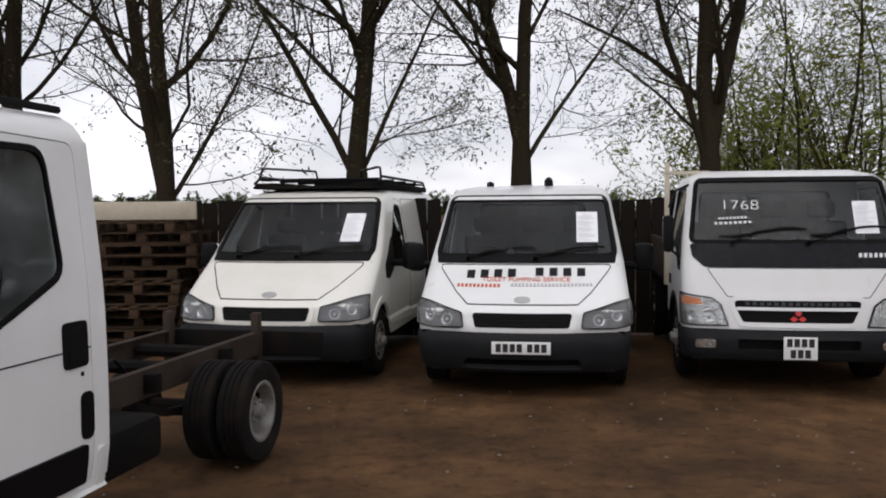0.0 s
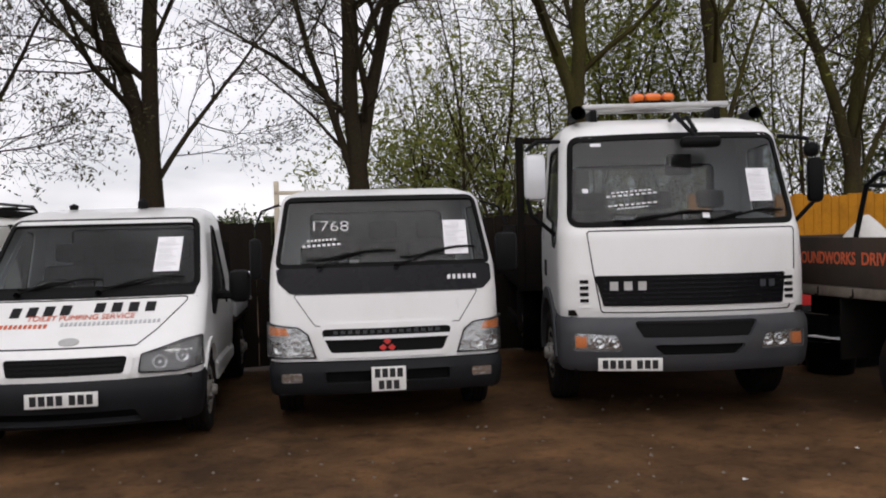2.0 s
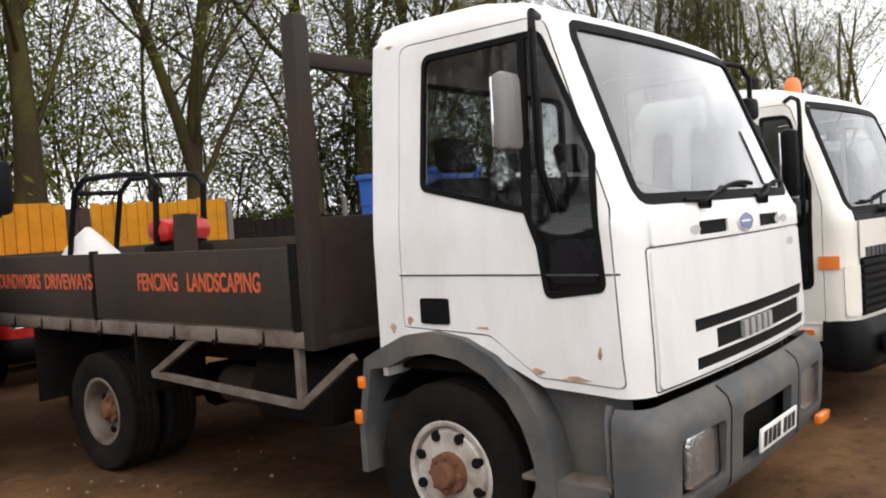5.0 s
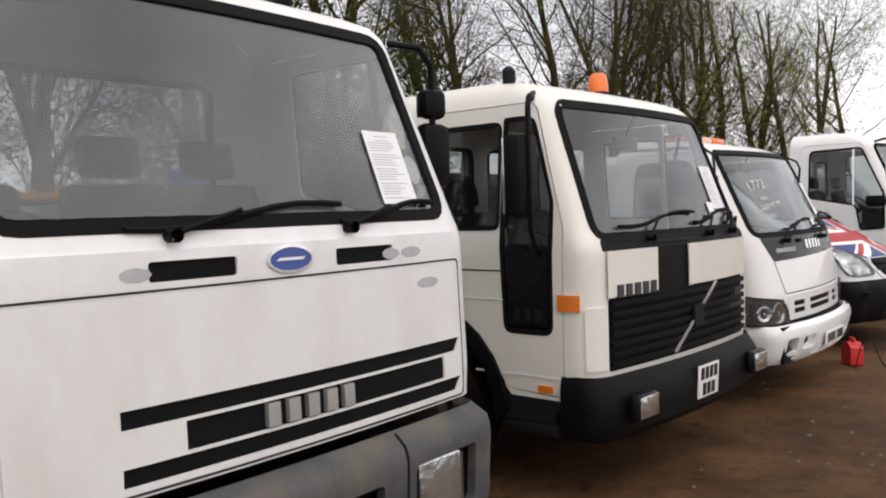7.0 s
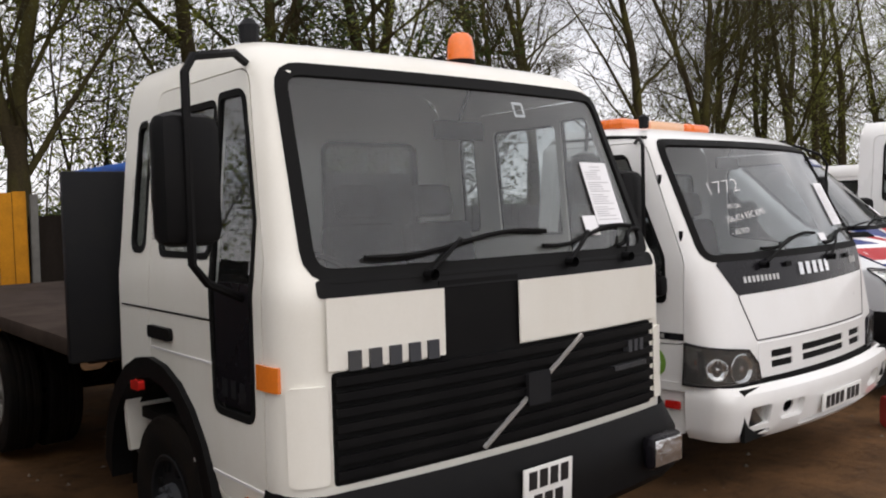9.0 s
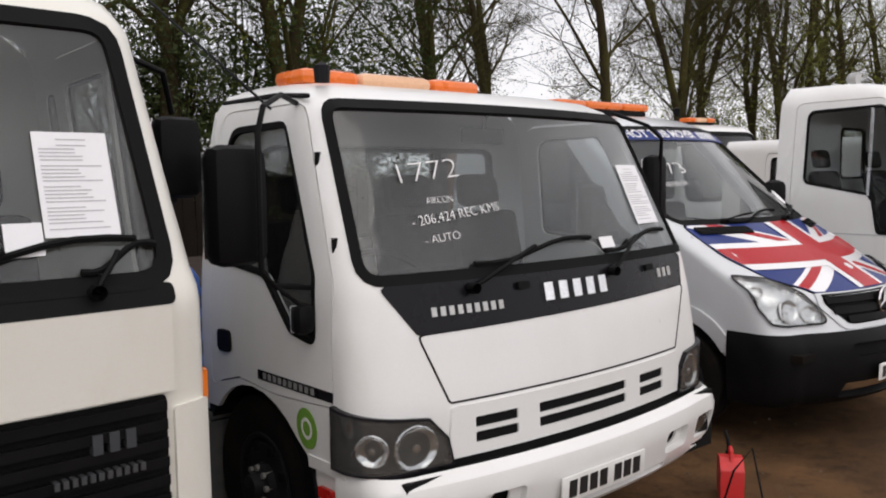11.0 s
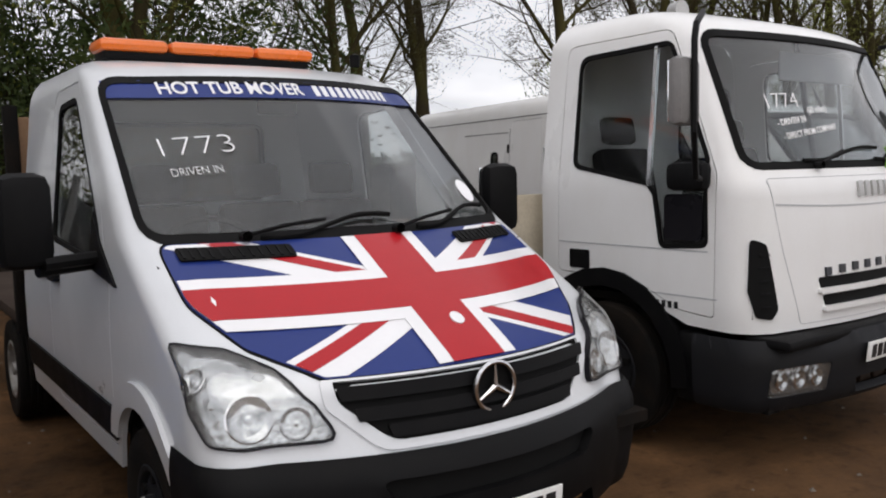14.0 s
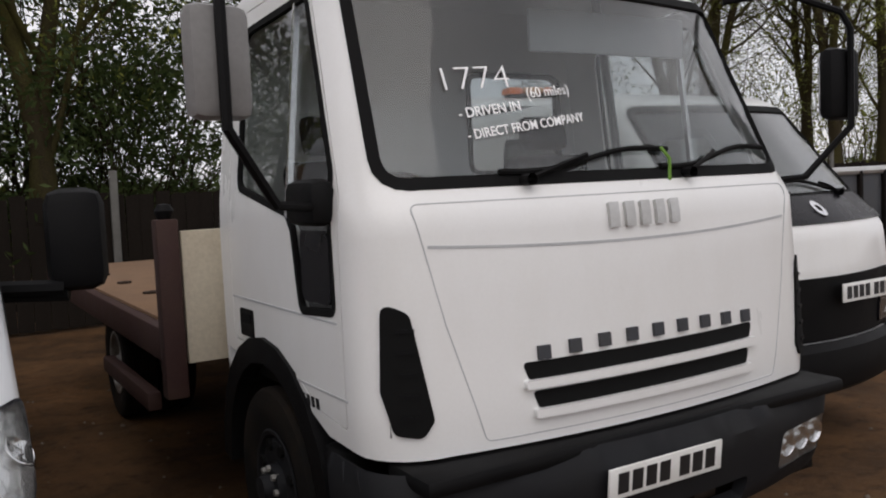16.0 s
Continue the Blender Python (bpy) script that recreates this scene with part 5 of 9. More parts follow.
        x0, x1 = sorted((s * 1.06, s * 1.10))
        part("step_skirt", Geo().prism(fillet([(0.275, 0.345), (0.66, 0.355), (0.60, 0.505), (0.275, 0.495)], 0.02), x0, x1), MIDGREY, root)
        part("step_grip", Geo().tube([(s * 1.07, 0.275, 0.52), (s * 1.085, 0.275, 0.56), (s * 1.085, 0.275, 0.78), (s * 1.06, 0.275, 0.83)], 0.014, 6), MIDGREY, root)
    # arch band with its rear flap
    for s in (-1, 1):
        outer = arch(1.14, 0.47, 0.63, 0.40, 13)
        outer = [p for p in outer if p[0] < 1.48] + [(1.58, 0.95), (1.64, 0.60), (1.64, 0.38)]
        inner = [(1.60, 0.38), (1.60, 0.60), (1.54, 0.90)] + [p for p in reversed(arch(1.14, 0.47, 0.53, 0.40, 13)) if p[0] < 1.47]
        x0, x1 = sorted((s * 0.80, s * 1.105))
        part("wheel_arch", Geo().prism(outer + inner, x0, x1), MIDGREY, root, "weathered grey plastic wheel arch")
        part("side_marker", Geo().box(s * 1.10 - 0.02, 1.58, 0.80, s * 1.10 + 0.02, 1.625, 0.86, 0.01), AMBER, root)
        part("side_marker", Geo().box(s * 1.10 - 0.02, 1.615, 0.62, s * 1.10 + 0.02, 1.66, 0.69, 0.01), AMBER, root)
        wheel(root, s * 0.93, 1.14, 0.425, 0.24, s, rim_mat=WHITERIM, hub_mat=RUST, rim=0.57, dish=-0.03, holes=8)
        wheel(root, s * 0.96, 4.22, 0.41, 0.23, s, rim_mat=WORNSTEEL, hub_mat=RUST, rim=0.57, dish=0.11, holes=8)
        wheel(root, s * 0.68, 4.22, 0.41, 0.23, -s, rim_mat=STEEL, rim=0.57, dish=0.11)
    wheel_box(root, 1.0, 1.14, 0.53, 0.62)
    under_body(root, 0.45, 0.35, 2.0, 0.5, 1.0)
    chassis(root, 0.5, 6.2, 0.40, 0.80, [(1.14, 0.8), (4.22, 0.6)], 0.42)
    part("fuel_tank", Geo().box(-0.95, 2.0, 0.50, -0.5, 2.7, 0.86, 0.08), CHASSIS, root)
    part("air_tank", Geo().lathe([(2.85, 0.001), (2.87, 0.12), (3.2, 0.12), (3.22, 0.001)], 14, "y", (-0.7, 0, 0.62)), BROWNSTEEL, root)
    part("battery_box", Geo().box(0.5, 2.0, 0.52, 0.95, 2.5, 0.9, 0.04), CHASSIS, root)
    # inside
    interior(root, sh, 0.95, 0.62, 1.58, 0.72, 1.12, (-0.55, 0.1, 0.6), -0.55)
    # mirrors, wipers, papers
    for s in (-1, 1):
        arm = [(s * 1.0, 0.54, 2.43), (s * 1.14, 0.48, 2.42), (s * 1.19, 0.45, 2.34), (s * 1.19, 0.45, 1.80), (s * 1.07, 0.47, 1.62)]
        if s < 0:
            mirror_head(root, (s * 1.20, 0.58, 2.03), (0.15, 0.08, 0.32), s * -8, MIRRORSHELL, [arm], arm_r=0.017)
        else:
            mirror_head(root, (s * 1.20, 0.46, 2.16), (0.14, 0.08, 0.14), s * -8, BLACK, [arm], arm_r=0.016)
            mirror_head(root, (s * 1.20, 0.46, 1.92), (0.17, 0.09, 0.30), s * -8, BLACK)
    wiper(root, sh, -0.42, 1.60, -0.15, 1.675, 0.30)
    wiper(root, sh, 0.30, 1.60, 0.55, 1.675, 0.85)
    paper_sheet(root, sh, 0.66, 1.84)
    part("tax_disc", sh.sheet("tax_disc", sh.front(ellipse(0.80, 1.98, 0.045, 0.055)), [], -0.013, 0.002, 0.1), surface("yellowed_paper", (0.75, 0.72, 0.55), 0.8, bump=0.0), root)
    part("tax_disc", sh.sheet("tax_disc", sh.front(ellipse(0.82, 1.84, 0.045, 0.06)), [], -0.013, 0.002, 0.1), PAPER, root)
    part("roof_knob", Geo().lathe([(2.60, 0.035), (2.67, 0.045), (2.69, 0.02), (2.695, 0.001)], 12, "z", (0.75, 0.95, 0)), BLACK, root)
    # body
    bed = part("load_floor", Geo().box(-1.12, 1.92, 0.97, 1.12, 6.3, 1.05, 0.01), BROWNSTEEL, root)
    for s in (-1, 1):
        x0, x1 = sorted((s * 1.10, s * 1.14))
        side = part("dropside", Geo().box(x0, 2.06, 1.08, x1, 4.02, 1.51, 0.006), DROPSIDE, root, "dark brown steel dropside with faded red lettering")
        part("dropside", Geo().box(x0, 4.08, 1.08, x1, 6.28, 1.51, 0.006), DROPSIDE, root)
        xr0, xr1 = sorted((s * 1.07, s * 1.135))
        part("side_rail", Geo().box(xr0, 1.98, 0.98, xr1, 6.3, 1.07, 0.006), WORNSTEEL, root)
        for y in (4.05, 2.03, 6.29):
            part("body_post", Geo().box(xr0, y - 0.03, 1.0, x1 + 0.002, y + 0.03, 1.53, 0.004), CHASSIS, root)
        part("headboard_post", Geo().box(s * 1.08 - 0.05, 1.90, 0.97, s * 1.08 + 0.05, 2.0, 2.70, 0.01), DROPSIDE, root)
        fr = Geo()
        for a, b in (((2.06, 1.0), (2.06, 0.66)), ((2.06, 0.67), (3.45, 0.74)), ((3.45, 0.74), (2.95, 1.0)), ((2.06, 0.67), (1.66, 0.95))):
            fr.tube([(s * 1.10, *a), (s * 1.10, *b)], 0.028, 4)
        part("side_guard", fr, WORNSTEEL, root, "bent steel side guard")
        x0, x1 = sorted((s * 0.62, s * 1.12))
        part("mud_flap", Geo().box(x0, 3.60, 0.60, x1, 3.63, 1.05, 0.004), CHASSIS, root)
        part("mud_flap", Geo().box(x0, 4.98, 0.42, x1, 5.0, 1.05, 0.004), CHASSIS, root)
        for y in np.arange(2.3, 6.2, 0.42):
            part("rope_hook", Geo().tube([(s * 1.13, y, 1.06), (s * 1.14, y, 0.99), (s * 1.16, y, 0.97), (s * 1.165, y, 1.0)], 0.009, 5), CHASSIS, root)
    part("tailboard", Geo().box(-1.12, 6.28, 1.07, 1.12, 6.32, 1.51, 0.006), DROPSIDE, root)
    part("headboard", Geo().box(-1.06, 1.92, 1.03, 1.06, 1.98, 1.66, 0.008), BROWNSTEEL, root)
    part("headboard_rail", Geo().box(-1.06, 1.92, 2.44, 1.06, 1.98, 2.52, 0.008), DROPSIDE, root)
    words("FENCING", 0.15, pose(-1.1425, 3.275, 1.32, 90, 0, -90), SIGNRED, root, width=0.43, bold=0.003)
    words("LANDSCAPING", 0.15, pose(-1.1425, 2.625, 1.32, 90, 0, -90), SIGNRED, root, width=0.67, bold=0.003)
    words("DRIVEWAYS", 0.15, pose(-1.1425, 4.38, 1.32, 90, 0, -90), SIGNRED, root, width=0.66, bold=0.003)
    words("GROUNDWORKS", 0.15, pose(-1.1425, 5.18, 1.32, 90, 0, -90), SIGNRED, root, width=0.80, bold=0.003)
    return root


dropside_truck()


def beaver_truck():
    root = thing("flatbed_truck", "cream white cab truck with black slatted grille and orange beacon", "truck", pose(11.317, 1.421, 0, 0, 0, -3.17))
    root.scale = (1.000, 0.984, 0.997)
    sh = Shell([(0.56, 0.10, 1.06, 0.05), (0.78, 0.10, 1.075, 0.05), (1.44, 0.10, 1.07, 0.05), (1.50, 0.14, 1.06, 0.05), (2.26, 0.42, 0.985, 0.05), (2.36, 0.52, 0.95, 0.05), (2.42, 0.72, 0.88, 0.03), (2.44, 0.9, 0.80, 0.0)], 0.14, 1.78)
    bottom = [(0.26, 0.58), (0.72, 0.58)] + arch(1.38, 0.44, 0.60, 0.60, 11)[1:-2] + [(1.78, 1.0)]
    door = fillet([(0.34, 0.60), (0.72, 0.62), (0.98, 0.80), (1.12, 0.99), (1.42, 1.0), (1.40, 2.27), (0.56, 2.27), (0.34, 1.55)], [0.03, 0.1, 0.1, 0.05, 0.03, 0.05, 0.08, 0.2])
    upper = fillet([(0.80, 1.555), (1.30, 1.555), (1.30, 2.16), (0.80, 2.16)], 0.04)
    deep = fillet([(0.42, 0.96), (0.74, 0.96), (0.765, 1.5), (0.765, 2.18), (0.57, 2.18), (0.42, 1.70)], [0.05, 0.05, 0, 0.02, 0.06, 0.1])
    screen = fillet([(-0.94, 1.50), (0.94, 1.50), (0.88, 2.25), (-0.88, 2.25)], 0.08)
    cab(root, sh, CREAM, bottom, screen, [(door, [upper, deep], DARKGLASS)], [fillet([(1.49, 1.57), (1.64, 1.57), (1.62, 2.14), (1.48, 2.14)], 0.05)], rear_windows=[rect(-0.75, 1.55, -0.1, 2.1, 0.06), rect(0.1, 1.55, 0.75, 2.1, 0.06)], trim=0.04)
    for s in (-1, 1):
        side_strip(root, sh, 0.44, 0.99, 0.73, 1.46, s, GLOSSBLACK, -0.001, 0.01, 0.04, "lower_pane", "black lower door pane")
        side_strip(root, sh, 0.75, 1.30, 1.76, 1.308, s, TRIM, 0.0025, 0.004, 0, "swage_line")
        side_strip(root, sh, 0.75, 1.13, 1.40, 1.138, s, FLAGWHITE, 0.004, 0.005, 0, "swage_line")
        side_strip(root, sh, 0.36, 0.70, 0.98, 0.712, s, FLAGWHITE, 0.004, 0.005, 0, "swage_line")
        side_strip(root, sh, 1.15, 1.18, 1.40, 1.235, s, BLACK, 0.02, 0.022, 0.02, "door_handle", "black door handle")
        side_strip(root, sh, 0.42, 0.62, 0.52, 0.66, s, AMBER, 0.012, 0.014, 0.01, "side_marker", "small amber side lamp")
        part("indicator", sh.sheet("indicator", sh.side(rect(0.235, 1.09, 0.37, 1.18), s, 0.03), [], 0.014, 0.02, 0.05), AMBER, root, "amber corner indicator lens")
        letter_blocks(root, sh, 0.58, 1.055, 3, 0.22, 0.07, DKGREY, 0.25, 0.0015, side=s)
    # grille, plates of white sheet, dark centre
    band = sh.front(fillet([(-0.95, 1.415), (0.95, 1.415), (0.95, 1.475), (-0.95, 1.475)], 0.02))
    part("scuttle_band", sh.sheet("scuttle_band", band, [], 0.006, 0.02, 0.12), BLACK, root)
    part("grille_centre", sh.sheet("grille_centre", sh.front(rect(-0.44, 1.12, -0.03, 1.44)), [], 0.006, 0.01, 0.12), BLACK, root)
    for s in (-1, 1):
        a, b = (-0.93, -0.43) if s < 0 else (-0.04, 0.93)
        part("white_panel", sh.sheet("white_panel", sh.front(rect(a, 1.16, b, 1.415, 0.004)), [], 0.022, 0.006, 0.12), CREAM, root, "loose cream sheet panel")
        part("nose_corner", sh.sheet("nose_corner", sh.front(rect(s * 0.99 - 0.06, 0.76, s * 0.99 + 0.06, 1.11, 0.02)), [], 0.014, 0.02, 0.06), CREAM, root)
    letter_blocks(root, sh, -0.66, 1.19, 5, 0.42, 0.07, GREY, 0.25, 0.034)
    grille_bars(root, sh, sh.front(rect(-0.91, 0.745, 0.91, 1.15, 0.02)), 0.76, 1.15, 7, BLACK, TRIM, 0.028)
    q0, q1 = sh.map(np.array([sh.on_front(-0.26, 0.77)]), 0.035)[0], sh.map(np.array([sh.on_front(0.33, 1.15)]), 0.035)[0]
    part("grille_bar_diagonal", Geo().tube([q0, q1], 0.010, 4), ALU, root, "bright diagonal grille bar")
    part("grille_emblem", sh.sheet("grille_emblem", sh.front(rect(-0.02, 0.895, 0.11, 1.03, 0.01)), [], 0.046, 0.02, 0.1), DKGREY, root)
    letter_blocks(root, sh, 0.74, 1.05, 3, 0.14, 0.055, GREY, 0.25, 0.036)
    letter_blocks(root, sh, 0.70, 0.96, 11, 0.26, 0.022, GREY, 0.25, 0.036)
    # bumper
    bs = Shell([(0.36, 0.06, 1.06, 0.06), (0.42, 0.0, 1.09, 0.06), (0.66, 0.0, 1.09, 0.06), (0.73, 0.06, 1.07, 0.06)], 0.14, 0.36)
    u = bs.on_side(0.36, 0.5, 1)[0]
    part("bumper", bs.sheet("bumper", dense([(-u, 0.37), (u, 0.37), (u, 0.73), (-u, 0.73)], 0.08), [], 0, 0.06, 0.1), BLACK, root, "black steel bumper")
    for s in (-1, 1):
        fl = part("fog_lamp", Geo().box(s * 0.80 - 0.12, -0.04, 0.48, s * 0.80 + 0.12, 0.03, 0.64, 0.03), GLOSSBLACK, root, "rectangular lamp on the bumper")
        part("reflector", Geo().box(s * 0.80 - 0.10, -0.046, 0.50, s * 0.80 + 0.10, -0.03, 0.62, 0.02), REFLECTOR, fl)
    number_plate(root, pose(0.01, -0.012, 0.565, 3), True)
    # arches, wheels, chassis
    for s in (-1, 1):
        outer = [(0.70, 0.40), *[p for p in arch(1.38, 0.44, 0.64, 0.5, 13)]]
        inner = list(reversed(arch(1.38, 0.44, 0.56, 0.42, 13)))
        x0, x1 = sorted((s * 0.78, s * 1.10))
        part("wheel_arch", Geo().prism(arch(1.38, 0.44, 0.65, 0.5, 13) + inner, x0, x1), BLACK, root, "black rubber wheel arch")
        side_strip(root, sh, 1.45, 0.93, 1.55, 0.97, s, REDLENS, 0.05, 0.03, 0.01, "side_marker")
        x0, x1 = sorted((s * 0.85, s * 1.06))
        part("step", Geo().box(x0, 0.40, 0.36, x1, 0.80, 0.44, 0.02).box(x0, 0.42, 0.44, x0 + 0.02 * s if s > 0 else x0 + 0.02, 0.78, 0.60), DKGREY, root)
        wheel(root, s * 0.92, 1.38, 0.405, 0.25, s, rim_mat=DKGREY, hub_mat=GREY, rim=0.55, dish=0.0)
        wheel(root, s * 0.96, 4.6, 0.45, 0.24, s, rim=0.55, dish=0.1)
        wheel(root, s * 0.68, 4.6, 0.45, 0.24, -s, rim=0.55, dish=0.1)
    wheel_box(root, 1.0, 1.38, 0.56, 0.62)
    under_body(root, 0.45, 0.35, 2.0, 0.5, 0.95)
    chassis(root, 0.5, 6.8, 0.42, 0.82, [(1.38, 0.8), (4.6, 0.6)], 0.45)
    part("headboard", Geo().box(-1.25, 2.0, 1.0, 1.25, 2.06, 1.95, 0.01), DKGREY, root, "dark steel headboard")
    part("load_floor", Geo().box(-1.15, 2.06, 0.98, 1.15, 6.9, 1.08, 0.01), BROWNSTEEL, root)
    part("exhaust_box", Geo().box(-0.98, 1.84, 0.5, -0.55, 1.98, 1.05, 0.04), GREY, root)
    interior(root, sh, 0.8, 0.66, 1.42, 0.80, 0.95, (-0.6, 0.1, 0.62), -0.55)
    part("mirror_inner", Geo().tube([(0.1, 0.52, 2.25), (0.1, 0.6, 2.1)], 0.01, 5).box(-0.05, 0.58, 2.03, 0.25, 0.61, 2.12, 0.015), BLACK, root)
    mirror_head(root, (1.22, 0.80, 1.86), (0.18, 0.10, 0.30), 8, BLACK, [[(0.97, 0.62, 2.2), (1.15, 0.72, 2.16), (1.20, 0.78, 2.02)], [(1.03, 0.6, 1.6), (1.2, 0.78, 1.70)]])
    for s in (-1,):
        arm = [(s * 0.96, 0.60, 2.29), (s * 1.05, 0.52, 2.31), (s * 1.26, 0.40, 2.26), (s * 1.30, 0.38, 2.2), (s * 1.30, 0.38, 1.55), (s * 1.24, 0.40, 1.48), (s * 1.05, 0.50, 1.40)]
        mirror_head(root, (s * 1.28, 0.45, 1.84), (0.24, 0.12, 0.46), s * -8, BLACK, [arm], arm_r=0.016)
    wiper(root, sh, -0.48, 1.46, -0.28, 1.59, 0.22)
    wiper(root, sh, 0.30, 1.46, 0.50, 1.59, 0.86)
    wiper(root, sh, 0.72, 1.46, 0.80, 1.57, 0.92)
    paper_sheet(root, sh, 0.72, 1.77)
    paper_sheet(root, sh, 0.56, 1.62, 0.1, 0.09, lines=False)
    for x in (0.30,):
        p = sh.front(rect(x - 0.035, 2.13, x + 0.035, 2.20, 0.004))
        part("screen_sticker", sh.sheet("screen_sticker", p, [grow(p, -0.012)], -0.013, 0.002, 0.2), PAPER, root)
    dome_beacon(root, 0.52, 1.05, 2.47, 0.075, 0.17)
    part("beacon_bracket", Geo().lathe([(2.42, 0.03), (2.5, 0.03)], 8, "z", (0.36, 1.05, 0)), BLACK, root)
    part("roof_lamp", Geo().lathe([(2.43, 0.04), (2.50, 0.045), (2.53, 0.02), (2.531, 0.001)], 10, "z", (-0.80, 0.88, 0)), DKGREY, root)
    return root


beaver_truck()


def tipper_cab_truck():
    root = thing("white_truck", "white cab-over truck with white bumper and black band under its windscreen", "truck", pose(14.140, 1.371, 0, 0, 0, -0.44))
    root.scale = (1.085, 0.984, 1.009)
    sh = Shell([(0.60, 0.09, 1.03, 0.09), (0.86, 0.10, 1.045, 0.09), (1.16, 0.15, 1.045, 0.09), (1.34, 0.19, 1.035, 0.09), (2.04, 0.53, 0.96, 0.10), (2.12, 0.66, 0.92, 0.10), (2.17, 0.85, 0.85, 0.05), (2.19, 1.05, 0.75, 0.0)], 0.17, 1.52)
    bottom = [(0.36, 0.62), (0.62, 0.64)] + arch(1.06, 0.38, 0.48, 0.62, 11)[1:-1] + [(1.50, 0.70), (1.52, 0.70)]
    door = fillet([(0.42, 0.885), (0.66, 0.87), (0.86, 0.86), (1.18, 0.88), (1.34, 0.84), (1.45, 0.80), (1.44, 2.06), (0.74, 2.06), (0.42, 1.35)], [0.03, 0.02, 0.02, 0.02, 0.03, 0.05, 0.1, 0.1, 0.2])
    glasspoly = fillet([(0.54, 1.12), (0.72, 1.15), (0.95, 1.36), (1.36, 1.40), (1.35, 1.97), (0.86, 1.98), (0.56, 1.38)], [0.04, 0.06, 0.1, 0.05, 0.1, 0.06, 0.1])
    screen = fillet([(-0.96, 1.375), (0.96, 1.375), (0.89, 2.05), (-0.89, 2.05)], 0.06)
    cab(root, sh, WHITE, bottom, screen, [(door, [glasspoly], DARKGLASS)], rear_windows=[rect(-0.72, 1.45, 0.72, 1.9, 0.06)], trim=0.03, glass_mat=GLASS)
    # black band, shaped at its ends
    band = fillet([(-0.80, 1.155), (0.87, 1.185), (0.90, 1.345), (-0.93, 1.345)], [0.02, 0.02, 0.03, 0.02])
    part("scuttle_panel", sh.sheet("scuttle_panel", sh.front(band), [], 0.004, 0.012, 0.09), GLOSSBLACK, root, "black panel below the windscreen")
    seam(root, sh, sh.front(fillet([(-0.70, 0.885), (0.72, 0.885), (0.885, 1.185), (-0.80, 1.155)], 0.02)), 0.008)
    letter_blocks(root, sh, 0.0, 1.262, 5, 0.42, 0.075, CHROME, 0.16, 0.018)
    letter_blocks(root, sh, -0.57, 1.235, 9, 0.34, 0.035, ALU, 0.18, 0.008)
    letter_blocks(root, sh, 0.70, 1.265, 3, 0.15, 0.045, ALU, 0.16, 0.008)
    # grille slots in the lower nose
    slots = []
    for x0, x1 in ((-0.60, -0.40), (-0.29, 0.25), (0.36, 0.56)):
        for z0 in (0.715, 0.775):
            slots.append(sh.front(rect(x0, z0, x1, z0 + 0.042, 0.008)))
    part("grille_panel", sh.sheet("grille_panel", sh.front(fillet([(-0.72, 0.67), (0.72, 0.67), (0.72, 0.87), (-0.70, 0.87)], 0.02)), slots, 0.012, 0.02, 0.08), WHITE, root)
    for q in slots:
        part("grille_slot", sh.sheet("grille_slot", grow(q, 0.004), [], 0.004, 0.008, 0.12), TRIM, root)
    part("lower_gap", sh.sheet("lower_gap", sh.front(rect(-0.98, 0.605, 0.98, 0.665)), [], 0.004, 0.01, 0.12), TRIM, root)
    # lamps
    for s in (-1, 1):
        if s < 0:
            poly = [sh.on_side(0.40, 0.89, -1), sh.on_side(0.42, 0.66, -1), sh.on_front(-0.71, 0.66), sh.on_front(-0.73, 0.76), sh.on_front(-0.80, 0.84)]
        else:
            poly = [sh.on_front(0.80, 0.84), sh.on_front(0.73, 0.76), sh.on_front(0.71, 0.66), sh.on_side(0.42, 0.66, 1), sh.on_side(0.40, 0.89, 1)]
        poly = fillet(dense(poly, 0.05), 0.0)
        u1, u2 = sh.on_front(s * 0.85, 0.73)[0], sh.on_front(s * 0.995, 0.76)[0]
        headlamp(root, sh, poly, ((u1, 0.74, 0.085), (u2, 0.75, 0.06)), tint=DKGREY)
        side_strip(root, sh, 0.42, 0.905, 1.0, 0.945, s, GLOSSBLACK, 0.003, 0.006, 0.0, "side_stripe")
        letter_blocks(root, sh, 0.75, 0.925, 10, 0.42, 0.026, ALU, 0.25, 0.005, side=s)
        side_strip(root, sh, 1.24, 0.98, 1.36, 1.08, s, BLACK, 0.012, 0.02, 0.03, "door_handle", "black door handle")
        side_strip(root, sh, 0.46, 0.50, 0.56, 0.545, s, REDLENS, 0.01, 0.014, 0.01, "side_marker", "small red side lamp")
        # lower corner below the lamp, to the arch
        low = [(0.30, 0.40), (0.62, 0.40), (0.66, 0.62), (0.30, 0.62)]
        part("lower_corner", sh.sheet("lower_corner", [(a, b) for a, b in [sh.on_side(y, max(z, 0.601), s) for y, z in [(0.36, 0.61), (0.62, 0.61), (0.62, 0.66), (0.36, 0.66)]]], [], 0.006, 0.02, 0.1), WHITE, root)
        x0, x1 = sorted((s * 0.70, s * 1.015))
        part("step_side", Geo().prism(fillet([(0.43, 0.36), (0.62, 0.34), (0.60, 0.62), (0.43, 0.62)], 0.03), x0, x1), WHITE, root)
    part("round_sticker", sh.sheet("round_sticker", sh.side(ellipse(0.62, 0.765, 0.075, 0.085), -1, 0.03), [], 0.003, 0.002, 0.1), GREENBADGE, root, "round green sticker with a white letter")
    cr = sh.side(ellipse(0.62, 0.765, 0.04, 0.045), -1, 0.03)
    part("sticker_letter", sh.sheet("sticker_letter", cr, [grow(cr, -0.014)], 0.0045, 0.002, 0.1), FLAGWHITE, root)
